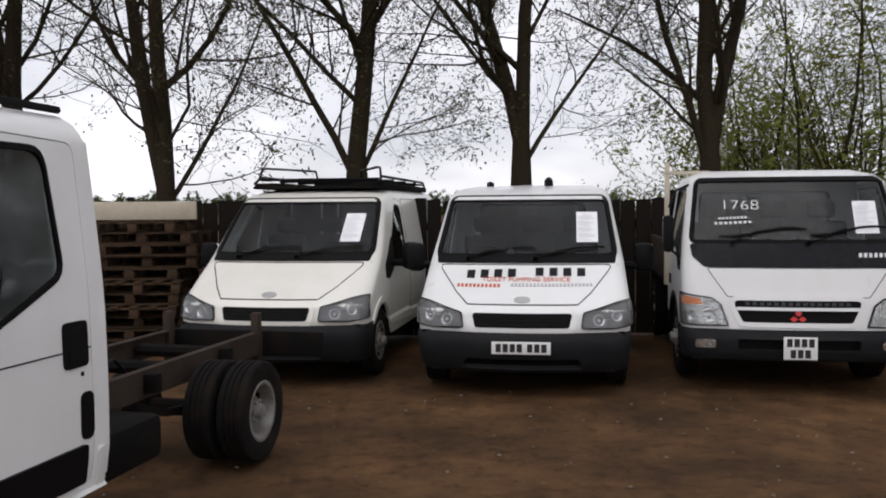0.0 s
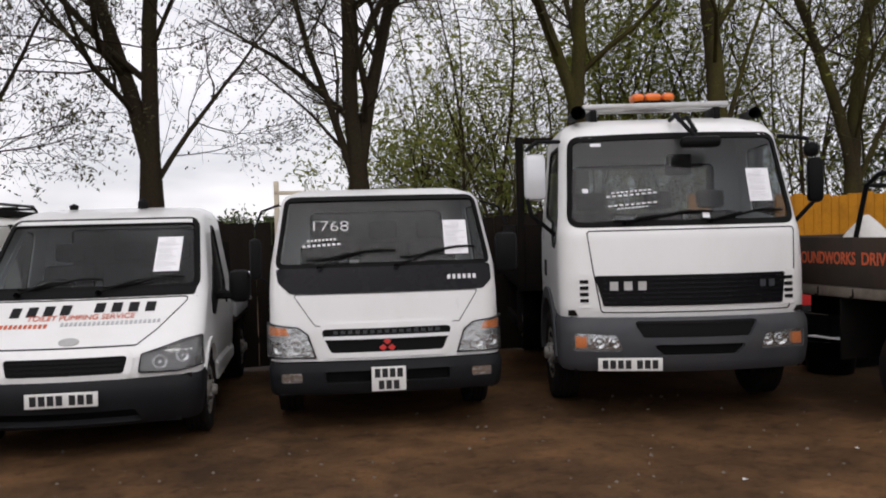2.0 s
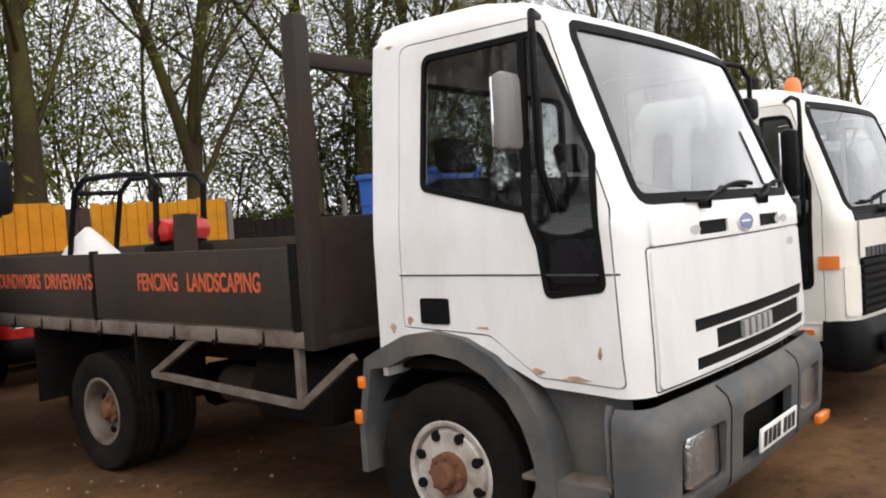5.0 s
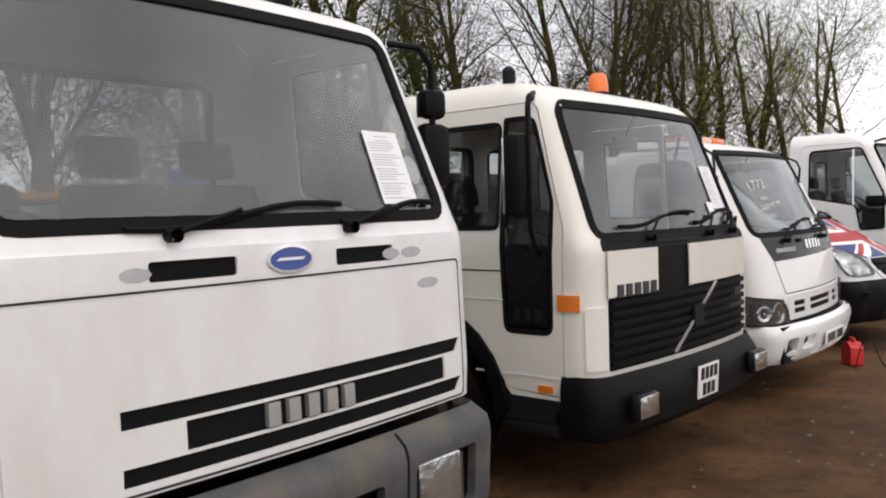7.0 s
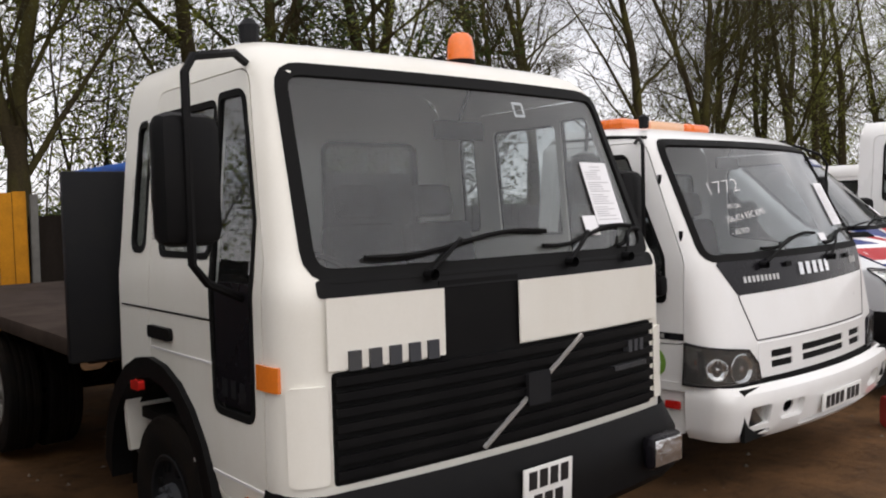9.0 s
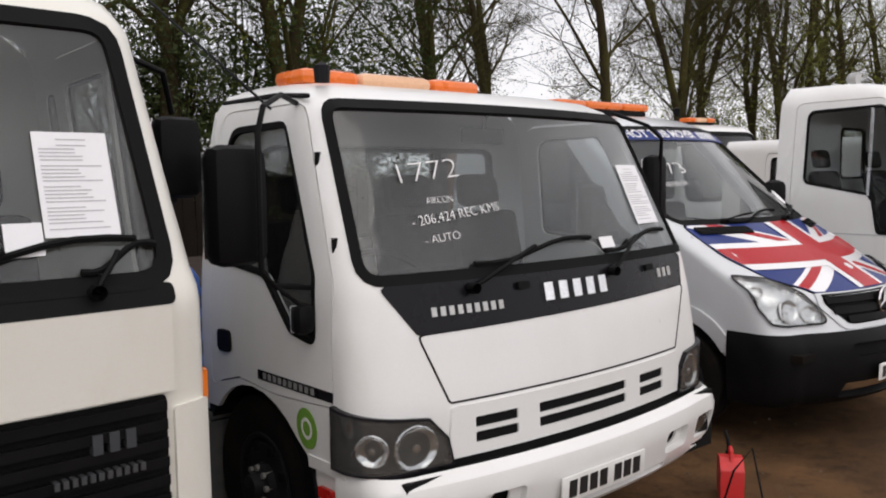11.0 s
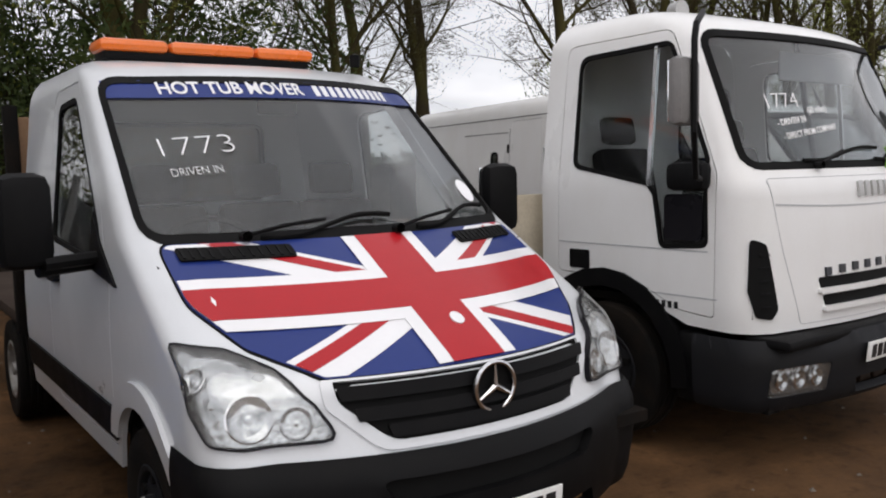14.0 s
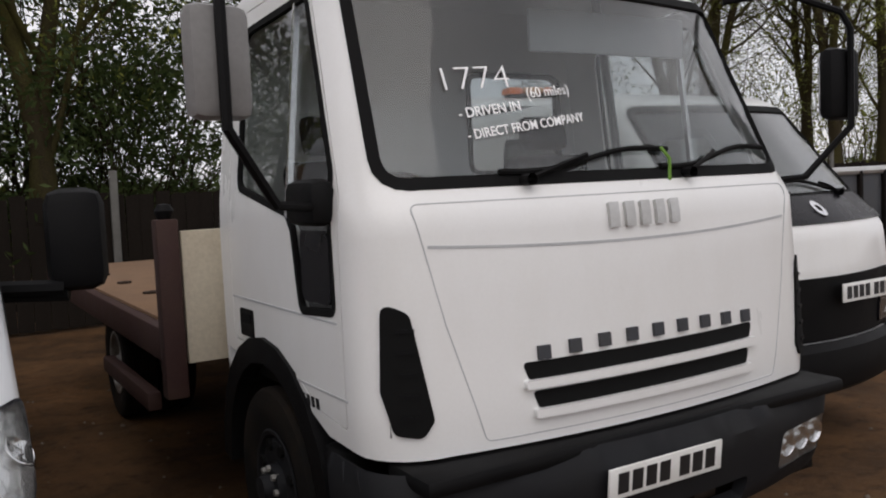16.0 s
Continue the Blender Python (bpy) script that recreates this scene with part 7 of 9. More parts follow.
def flatbed_truck_new():
    root = thing("plant_truck", "white rounded cab truck with dark grey bumper and brown flat bed", "truck", pose(20.331, 1.431, 0, 0, 0, -0.38))
    root.scale = (1.045, 0.989, 0.992)
    sh = Shell([(0.76, 0.09, 1.035, 0.08), (0.90, 0.09, 1.045, 0.08), (1.56, 0.135, 1.045, 0.08), (1.66, 0.20, 1.035, 0.08), (2.43, 0.52, 0.955, 0.09), (2.52, 0.62, 0.925, 0.09), (2.59, 0.84, 0.86, 0.05), (2.62, 1.05, 0.78, 0.0)], 0.22, 1.76)
    bottom = [(0.34, 0.77), (0.62, 0.78)] + arch(1.24, 0.42, 0.60, 0.80, 11)[1:-2] + [(1.76, 0.96)]
    door = fillet([(0.44, 0.84), (0.66, 0.86), (0.94, 0.98), (1.12, 1.01), (1.64, 1.01), (1.62, 2.45), (0.80, 2.46), (0.43, 1.62)], [0.03, 0.05, 0.08, 0.04, 0.05, 0.08, 0.1, 0.15])
    glasspoly = fillet([(0.49, 1.24), (0.80, 1.22), (0.85, 1.52), (0.90, 1.58), (1.50, 1.69), (1.50, 2.36), (0.80, 2.38), (0.50, 1.72)], [0.04, 0.04, 0.02, 0.05, 0.06, 0.08, 0.06, 0.1])
    screen = fillet([(-0.935, 1.675), (0.935, 1.675), (0.875, 2.415), (-0.875, 2.415)], 0.075)
    cab(root, sh, WHITE, bottom, screen, [(door, [glasspoly], DARKGLASS)], rear_windows=[rect(0.30, 1.72, 0.88, 2.25, 0.06)], trim=0.03)
    for s in (-1, 1):
        pane_bar(root, sh, [(0.88, 1.56), (0.905, 1.57), (0.915, 2.37), (0.89, 2.37)], s, CHROME)
        side_strip(root, sh, 0.52, 1.26, 0.78, 1.52, s, GLOSSBLACK, -0.001, 0.01, 0.04, "lower_pane", "black lower door pane")
        side_strip(root, sh, 0.48, 1.20, 1.63, 1.208, s, SKIPGREY, 0.0025, 0.004, 0, "swage_line")
        side_strip(root, sh, 0.42, 0.94, 1.0, 0.948, s, SKIPGREY, 0.0025, 0.004, 0, "swage_line")
        letter_blocks(root, sh, 0.78, 0.885, 5, 0.22, 0.04, DKGREY, 0.2, 0.003, side=s)
        vent = fillet([(s * 0.985, 1.29), (s * 0.915, 1.25), (s * 0.865, 0.90), (s * 0.90, 0.845), (s * 0.975, 0.86), (s * 1.0, 1.0)], [0.04, 0.04, 0.03, 0.03, 0.03, 0.05])
        vent = vent if s < 0 else list(reversed(vent))
        v = part("corner_vent", sh.sheet("corner_vent", sh.front(vent), [], 0.010, 0.014, 0.05), TRIM, root, "black air intake in the cab corner")
        for k in range(5):
            zc = 0.91 + k * 0.07
            xa, xb = sorted((s * 0.905, s * 0.955))
            part("vent_slat", sh.sheet("vent_slat", sh.front(rect(xa, zc, xb, zc + 0.012)), [], 0.015, 0.006, 0.2), BLACK, v)
    handle_recess(root, sh, 1.36, 1.04, 1.53, 1.16)
    panel = [(-0.69, 0.80), (0.69, 0.80), (0.80, 1.2), (0.885, 1.60), (-0.885, 1.60), (-0.80, 1.2)]
    seam(root, sh, sh.front(fillet(panel, 0.03)), 0.0035, SKIPGREY)
    curve = [(x, 1.425 + 0.03 * (x / 0.84) ** 2) for x in np.linspace(-0.84, 0.84, 15)]
    part("panel_crease", sh.sheet("panel_crease", sh.front(curve + [(x, z + 0.010) for x, z in reversed(curve)], 0.2), [], 0.002, 0.004, 0.3), SKIPGREY, root)
    letter_blocks(root, sh, 0.0, 1.522, 5, 0.36, 0.085, ALU, 0.18, 0.016)
    letter_blocks(root, sh, 0.02, 1.07, 9, 1.10, 0.048, GREY, 0.62, 0.014, arc=0.02)
    for z0, w in ((0.985, 0.53), (0.885, 0.50)):
        q = fillet([(-w, z0), (w, z0), (w + 0.02, z0 + 0.06), (-w - 0.02, z0 + 0.06)], 0.015)
        part("grille_slot", sh.sheet("grille_slot", sh.front(q), [], 0.003, 0.008, 0.1), TRIM, root, "black grille slot")
        part("grille_lip", sh.sheet("grille_lip", sh.front(fillet([(-w - 0.02, z0 - 0.03), (w + 0.02, z0 - 0.03), (w + 0.02, z0), (-w - 0.02, z0)], 0.01)), [], 0.026, 0.03, 0.1), WHITE, root)
    # bumper
    bs = Shell([(0.32, 0.08, 1.02, 0.10), (0.38, 0.0, 1.06, 0.12), (0.64, -0.05, 1.075, 0.12), (0.72, -0.04, 1.075, 0.12), (0.765, 0.04, 1.04, 0.10)], 0.22, 0.56)
    u = bs.on_side(0.56, 0.5, 1)[0]
    cuts = [bs.front(rect(s * 0.785 - 0.195, 0.435, s * 0.785 + 0.195, 0.60, 0.03)) for s in (-1, 1)] + [bs.front(fillet([(-0.34, 0.38), (0.34, 0.38), (0.38, 0.48), (-0.38, 0.48)], 0.03))]
    part("bumper", bs.sheet("bumper", dense([(-u, 0.34), (u, 0.34), (u, 0.745), (-u, 0.745)], 0.05), cuts, 0, 0.05, 0.06), DKGREY, root, "dark grey plastic bumper")
    part("bumper_shelf", Geo().box(-0.98, 0.02, 0.70, 0.98, 0.30, 0.76, 0.02), BLACK, root)
    part("bumper_back", Geo().box(-0.95, 0.16, 0.34, 0.95, 0.20, 0.74), CHASSIS, root)
    for k in range(4):
        part("bumper_slot", Geo().box(-0.30 + k * 0.16, 0.10, 0.385, -0.18 + k * 0.16, 0.13, 0.47, 0.01), BROWNSTEEL, root)
    for s in (-1, 1):
        poly = bs.front(rect(s * 0.785 - 0.19, 0.44, s * 0.785 + 0.19, 0.595, 0.025))
        hl = part("headlamp", bs.sheet("headlamp", poly, [], -0.035, 0.01, 0.06), REFLECTOR, root, "triple round headlamp in the bumper")
        for dx, r in ((-0.12, 0.052), (0.0, 0.056), (0.12, 0.056)):
            c = bs.map(np.array([bs.on_front(s * 0.785 + dx, 0.518)]), -0.018)[0]
            part("reflector", Geo().lathe([(0.012, r), (-0.004, r), (-0.006, r * 0.86), (0.008, r * 0.5), (0.0, r * 0.22), (0.0, 0.001)], 18, "y", tuple(c)), CHROME, hl)
        ln = part("lens", bs.sheet("lens", poly, [], -0.002, 0.004, 0.08), LENS, hl)
        ln.visible_shadow = False
        part("marker_lamp", bs.sheet("marker_lamp", bs.front(rect(s * 0.80 - 0.04, 0.715, s * 0.80 + 0.04, 0.74, 0.005)), [], 0.008, 0.01, 0.1), REFLECTOR, root)
    number_plate(root, pose(-0.100, -0.055, 0.625) @ pose(0, 0, 0, 6))
    # arches and wheels
    for s in (-1, 1):
        x0, x1 = sorted((s * 0.78, s * 1.06))
        part("wheel_arch", Geo().prism(arch(1.24, 0.42, 0.64, 0.42, 13) + list(reversed(arch(1.24, 0.42, 0.53, 0.40, 13))), x0, x1), BLACK, root, "black plastic wheel arch")
        part("step", Geo().box(min(s * 0.80, s * 1.04), 0.52, 0.34, max(s * 0.80, s * 1.04), 0.70, 0.74, 0.03), BLACK, root)
        wheel(root, s * 0.93, 1.24, 0.42, 0.24, s, rim_mat=DKGREY, rim=0.57, dish=-0.02)
        wheel(root, s * 0.96, 4.7, 0.42, 0.23, s, rim=0.57, dish=0.1)
        wheel(root, s * 0.69, 4.7, 0.42, 0.23, -s, rim=0.57, dish=0.1)
    wheel_box(root, 1.0, 1.24, 0.53, 0.62)
    under_body(root, 0.45, 0.35, 2.0, 0.46, 0.9)
    chassis(root, 0.5, 6.8, 0.42, 0.75, [(1.24, 0.8), (4.7, 0.6)], 0.42)
    # inside
    interior(root, sh, 0.9, 0.72, 1.60, 0.9, 1.1, (-0.58, 0.62), -0.55)
    part("sun_blind", Geo().box(-0.06, 0.70, 2.20, 0.80, 0.72, 2.38, 0.01), SKIPGREY, root, "pale roller blind behind the glass")
    part("grab_pole", Geo().tube([(0.45, 0.75, 1.6), (0.50, 0.95, 2.5)], 0.02, 8), GREY, root)
    bent_words(sh, "1774", 0.125, -0.53, 2.03, PEN, root, 0.004, 0.25, -0.0025, 0.05)
    bent_words(sh, "(60 miles)", 0.055, -0.25, 1.985, PEN, root, 0.004, 0.18, 0.0, 0.1)
    bent_words(sh, "- DRIVEN IN", 0.050, -0.50, 1.915, PEN, root, 0.004, 0.24, 0.0006, 0.12)
    bent_words(sh, "- DIRECT FROM COMPANY", 0.048, -0.37, 1.855, PEN, root, 0.004, 0.48, 0.0006, 0.13)
    wiper(root, sh, -0.45, 1.655, -0.18, 1.74, 0.22)
    wiper(root, sh, 0.28, 1.655, 0.48, 1.74, 0.84)
    part("leaf_sprig", Geo().tube([(0.12, 0.12, 1.64), (0.10, 0.10, 1.72), (0.06, 0.10, 1.76)], 0.006, 4), GREENBADGE, root)
    for s in (-1, 1):
        arm = [(s * 0.97, 0.62, 2.46), (s * 1.15, 0.44, 2.48), (s * 1.38, 0.30, 2.38), (s * 1.42, 0.28, 2.3), (s * 1.42, 0.28, 1.85), (s * 1.25, 0.40, 1.62), (s * 1.05, 0.52, 1.60)]
        mirror_head(root, (s * 1.42, 0.34, 2.05), (0.19, 0.09, 0.34), s * -8, MIRRORSHELL if s < 0 else BLACK, [arm], arm_r=0.017)
        part("mirror_foot", Geo().box(min(s * 1.02, s * 1.12), 0.46, 1.54, max(s * 1.02, s * 1.12), 0.72, 1.70, 0.04), BLACK, root)
    part("roof_bar", Geo().tube([(-0.5, 1.5, 2.66), (0.3, 1.5, 2.66)], 0.012, 5).tube([(-0.4, 1.5, 2.6), (-0.4, 1.5, 2.66)], 0.012, 5).tube([(0.2, 1.5, 2.6), (0.2, 1.5, 2.66)], 0.012, 5), ALU, root)
    part("work_lamp", Geo().lathe([(1.42, 0.001), (1.42, 0.07), (1.50, 0.06), (1.54, 0.02)], 12, "y", (-0.1, 0, 2.74)), ALU, root)
    # flat bed
    part("load_deck", Geo().box(-1.19, 2.0, 0.98, 1.19, 7.0, 1.03, 0.005), DECK, root, "brown plywood deck")
    for s in (-1, 1):
        x0, x1 = sorted((s * 1.18, s * 1.25))
        part("deck_rail", Geo().box(x0, 1.98, 0.84, x1, 7.0, 1.01, 0.008), MAROON, root)
        part("side_guard", Geo().box(x0, 2.6, 0.50, x1, 4.0, 0.60, 0.008), MAROON, root, "steel side guard rail")
        part("headboard_post", Geo().box(s * 1.24 - 0.05, 1.92, 0.70, s * 1.24 + 0.05, 2.02, 1.56, 0.01), MAROON, root)
        part("post_lamp", Geo().lathe([(1.66, 0.03), (1.70, 0.045), (1.73, 0.03), (1.735, 0.001)], 10, "z", (s * 1.24, 1.97, -0.10)), BLACK, root)
        for k in range(4):
            part("lashing_ring", Geo().lathe([(1.03, 0.05), (1.045, 0.05), (1.045, 0.02)], 10, "z", (s * 0.98, 2.8 + k * 0.9, 0)), BROWNSTEEL, root)
    part("headboard", Geo().box(-1.18, 1.94, 0.86, 1.18, 1.98, 1.50, 0.006), PALEWOOD, root, "pale board headboard")
    return root


flatbed_truck_new()


def tipper_truck():
    root = thing("tipper_truck", "white cab truck with grey bumper, orange roof light and dark body", "truck", pose(5.557, 6.616, 0, 0, 0, -18.49))
    root.scale = (1.025, 0.993, 0.990)
    sh = Shell([(0.86, 0.08, 1.03, 0.12), (0.95, 0.06, 1.045, 0.12), (1.26, 0.07, 1.05, 0.12), (1.62, 0.11, 1.045, 0.12), (1.70, 0.15, 1.035, 0.12), (2.50, 0.46, 0.965, 0.12), (2.60, 0.58, 0.93, 0.12), (2.67, 0.80, 0.86, 0.06), (2.70, 1.0, 0.78, 0.0)], 0.22, 1.75)
    bottom = [(0.36, 0.87), (0.60, 0.87)] + arch(1.20, 0.44, 0.62, 0.88, 11)[1:-2] + [(1.75, 1.0)]
    door = fillet([(0.46, 0.92), (0.66, 0.93), (0.95, 1.08), (1.60, 1.10), (1.58, 2.52), (0.78, 2.52), (0.46, 1.66)], [0.03, 0.06, 0.08, 0.04, 0.08, 0.1, 0.15])
    glasspoly = fillet([(0.50, 1.58), (0.62, 1.50), (0.80, 1.52), (0.92, 1.74), (1.46, 1.80), (1.46, 2.42), (0.82, 2.43), (0.52, 1.78)], [0.04, 0.05, 0.05, 0.06, 0.06, 0.08, 0.06, 0.05])
    screen = fillet([(-0.94, 1.71), (0.94, 1.71), (0.885, 2.47), (-0.885, 2.47)], 0.08)
    cab(root, sh, WHITE, bottom, screen, [(door, [glasspoly], DARKGLASS)], rear_windows=[rect(-0.7, 1.8, 0.7, 2.3, 0.06)], trim=0.04, glass_mat=WEAKMIRRORGLASS)
    panel = fillet([(-0.72, 0.93), (0.86, 0.93), (0.92, 1.30), (0.94, 1.64), (-0.82, 1.64), (-0.78, 1.30)], 0.03)
    seam(root, sh, sh.front(panel), 0.010)
    band = fillet([(-0.70, 0.985), (0.80, 0.985), (0.83, 1.25), (-0.77, 1.25)], 0.02)
    gr = part("grille", sh.sheet("grille", sh.front(band), [], 0.010, 0.02, 0.06), BLACK, root, "black front grille panel")
    for k in range(6):
        part("grille_bar", sh.sheet("grille_bar", sh.front(rect(-0.70, 1.01 + k * 0.04, 0.79, 1.022 + k * 0.04)), [], 0.016, 0.008, 0.2), GLOSSBLACK, gr)
    letter_blocks(root, sh, -0.50, 1.16, 3, 0.34, 0.075, ALU, 0.14, 0.022)
    letter_blocks(root, sh, 0.66, 1.16, 2, 0.16, 0.06, GREY, 0.2, 0.022)
    for s in (-1, 1):
        w = fillet([(s * 0.90, 0.97), (s * 0.80, 0.97), (s * 0.83, 1.27), (s * 0.92, 1.27)], 0.015)
        w = w if s < 0 else list(reversed(w))
        part("corner_slot", sh.sheet("corner_slot", sh.front(w), [], 0.010, 0.012, 0.08), WHITE, root)
        for k in range(4):
            part("vent_slat", sh.sheet("vent_slat", sh.front(rect(min(s * 0.82, s * 0.89), 1.02 + k * 0.055, max(s * 0.82, s * 0.89), 1.05 + k * 0.055)), [], 0.016, 0.006, 0.2), TRIM, root)
        side_strip(root, sh, 1.30, 1.20, 1.46, 1.36, s, BLACK, 0.006, 0.012, 0.02, "door_handle", "black door handle")
    # bumper
    bs = Shell([(0.40, 0.06, 1.02, 0.12), (0.46, 0.0, 1.05, 0.13), (0.66, -0.04, 1.06, 0.13), (0.84, -0.02, 1.06, 0.13), (0.90, 0.05, 1.04, 0.12)], 0.24, 0.62)
    u = bs.on_side(0.62, 0.6, 1)[0]
    cuts = [bs.front(fillet([(-0.40, 0.72), (0.48, 0.72), (0.56, 0.86), (-0.48, 0.86)], 0.03)), bs.front(fillet([(-0.24, 0.56), (0.36, 0.56), (0.46, 0.66), (-0.34, 0.66)], 0.03))]
    for s in (-1, 1):
        cuts.append(bs.front(fillet([(s * 0.97, 0.60), (s * 0.56, 0.60), (s * 0.62, 0.74), (s * 0.97, 0.76)], 0.03)) if s > 0 else list(reversed(bs.front(fillet([(s * 0.97, 0.60), (s * 0.56, 0.60), (s * 0.62, 0.74), (s * 0.97, 0.76)], 0.03)))))
    part("bumper", bs.sheet("bumper", dense([(-u, 0.42), (u, 0.42), (u, 0.89), (-u, 0.89)], 0.05), cuts, 0, 0.05, 0.06), GREY, root, "grey plastic bumper")
    part("bumper_back", Geo().box(-0.95, 0.20, 0.42, 0.95, 0.24, 0.88), TRIM, root)
    for q in cuts[:2]:
        part("bumper_mesh", bs.sheet("bumper_mesh", grow(q, 0.005), [], -0.035, 0.01, 0.1), TRIM, root)
    for s in (-1, 1):
        poly = cuts[2] if s < 0 else cuts[3]
        hl = part("headlamp", bs.sheet("headlamp", poly, [], -0.03, 0.01, 0.06), REFLECTOR, root, "clear headlamp with amber corner")
        for dx, r in ((0.64, 0.05), (0.76, 0.055)):
            c = bs.map(np.array([bs.on_front(s * dx, 0.675)]), -0.02)[0]
            part("reflector", Geo().lathe([(0.012, r), (-0.004, r), (-0.006, r * 0.86), (0.008, r * 0.5), (0.0, 0.001)], 16, "y", tuple(c)), CHROME, hl)
        am = bs.front(rect(min(s * 0.86, s * 0.95), 0.63, max(s * 0.86, s * 0.95), 0.73, 0.01))
        part("indicator", bs.sheet("indicator", am, [], -0.012, 0.01, 0.1), AMBER, hl, "amber indicator lens")
        ln = part("lens", bs.sheet("lens", poly, [], -0.002, 0.004, 0.08), LENS, hl)
        ln.visible_shadow = False
        x0, x1 = sorted((s * 0.78, s * 1.07))
        part("wheel_arch", Geo().prism(arch(1.20, 0.44, 0.66, 0.5, 13) + list(reversed(arch(1.20, 0.44, 0.55, 0.42, 13))), x0, x1), GREY, root, "grey plastic wheel arch")
        wheel(root, s * 0.93, 1.20, 0.44, 0.24, s, rim_mat=STEEL, rim=0.57, dish=-0.02)
        wheel(root, s * 0.96, 4.5, 0.44, 0.23, s, rim=0.57, dish=0.1)
        wheel(root, s * 0.69, 4.5, 0.44, 0.23, -s, rim=0.57, dish=0.1)
    wheel_box(root, 1.0, 1.20, 0.55, 0.62)
    number_plate(root, pose(-0.52, 0.0, 0.50, 0, 0, -7) @ pose(0, -0.025, 0, 3))
    under_body(root, 0.45, 0.4, 2.0, 0.5, 0.95)
    chassis(root, 0.5, 6.6, 0.42, 0.82, [(1.20, 0.8), (4.5, 0.6)], 0.44)
    interior(root, sh, 0.95, 0.76, 1.64, 0.9, 1.12, (-0.58, 0.1, 0.62), -0.55)
    # roof gear
    part("roof_beam", Geo().box(-0.72, 0.92, 2.80, 0.62, 1.02, 2.85, 0.01), ALU, root, "aluminium roof light beam")
    part("roof_beam", Geo().box(-0.70, 1.20, 2.80, 0.60, 1.28, 2.84, 0.01), ALU, root)
    for x in (-0.62, 0.52):
        part("beam_foot", Geo().box(x - 0.03, 0.94, 2.66, x + 0.03, 1.26, 2.80, 0.01), BLACK, root)
    beacon_bar(root, -0.26, 0.14, 1.05, 2.85, 0.10, 0.22, BEACON)
    part("air_horn", Geo().lathe([(0.70, 0.07), (0.74, 0.055), (1.10, 0.05), (1.12, 0.001)], 12, "y", (-0.80, 0, 2.74)), BLACK, root)
    part("air_horn", Geo().lathe([(0.86, 0.06), (0.90, 0.045), (1.20, 0.04), (1.22, 0.001)], 12, "y", (0.84, 0, 2.72)), BLACK, root)
    kerb = mirror_head(root, (0.16, 0.24, 2.40), (0.34, 0.14, 0.10), 0, BLACK, [[(0.0, 0.62, 2.64), (0.0, 0.42, 2.66), (0.08, 0.30, 2.52), (0.14, 0.26, 2.44)], [(0.08, 0.62, 2.64), (0.10, 0.42, 2.64), (0.14, 0.30, 2.50)]], arm_r=0.02)
    part("mirror_inner", Geo().box(-0.02, 0.72, 2.14, 0.22, 0.76, 2.34, 0.03), BLACK, root)
    mirror_head(root, (-1.22, 0.50, 2.14), (0.19, 0.12, 0.42), 8, SILVER, [[(-0.98, 0.70, 2.48), (-1.20, 0.50, 2.46), (-1.30, 0.46, 2.38)], [(-1.05, 0.60, 1.62), (-1.26, 0.46, 1.80), (-1.30, 0.46, 1.95)]], arm_r=0.02)
    mirror_head(root, (1.28, 0.62, 2.06), (0.14, 0.12, 0.42), -8, BLACK, [[(0.98, 0.70, 2.48), (1.20, 0.60, 2.44), (1.26, 0.60, 2.28)], [(1.05, 0.66, 1.62), (1.26, 0.62, 1.86)]], arm_r=0.02)
    mirror_head(root, (1.24, 0.60, 2.34), (0.13, 0.12, 0.14), -8, BLACK)
    wiper(root, sh, -0.50, 1.70, -0.20, 1.77, 0.24)
    wiper(root, sh, 0.20, 1.70, 0.48, 1.77, 0.86)
    paper_sheet(root, sh, 0.69, 2.02)
    paper_sheet(root, sh, 0.18, 1.755, 0.06, 0.05, lines=False)
    paper_sheet(root, sh, -0.80, 2.0, 0.05, 0.04, lines=False)
    paper_sheet(root, sh, -0.68, 2.42, 0.09, 0.03, lines=False)
    for k, (z, w) in enumerate(((1.985, 0.34), (1.955, 0.44), (1.87, 0.42), (1.84, 0.26))):
        letter_blocks(root, sh, -0.42, z, 9, w, 0.012, PEN, 0.35, 0.003, slant=0.07, name="pen_marks")
    # dark body
    part("load_floor", Geo().box(-1.26, 1.95, 1.0, 1.26, 6.6, 1.08, 0.01), CHASSIS, root)
    for s in (-1, 1):
        x0, x1 = sorted((s * 1.24, s * 1.29))
        part("dropside", Geo().box(x0, 2.05, 1.05, x1, 6.6, 1.72, 0.01), CHASSIS, root, "black steel dropside")
        part("headboard_post", Geo().box(s * 1.24 - 0.04, 1.90, 1.0, s * 1.24 + 0.04, 1.98, 2.66, 0.01), CHASSIS, root)
        part("side_guard", Geo().box(x0, 2.0, 0.55, x1, 3.8, 0.66, 0.01).box(x0, 2.05, 0.6, x1, 2.12, 1.0), CHASSIS, root)
    part("headboard", Geo().box(-1.22, 1.92, 1.0, 1.22, 1.96, 1.72, 0.01), CHASSIS, root)
    for z in (2.32, 2.62):
        part("headboard_rail", Geo().box(-1.22, 1.92, z - 0.03, 1.22, 1.97, z + 0.03, 0.01), CHASSIS, root)
    return root


tipper_truck()


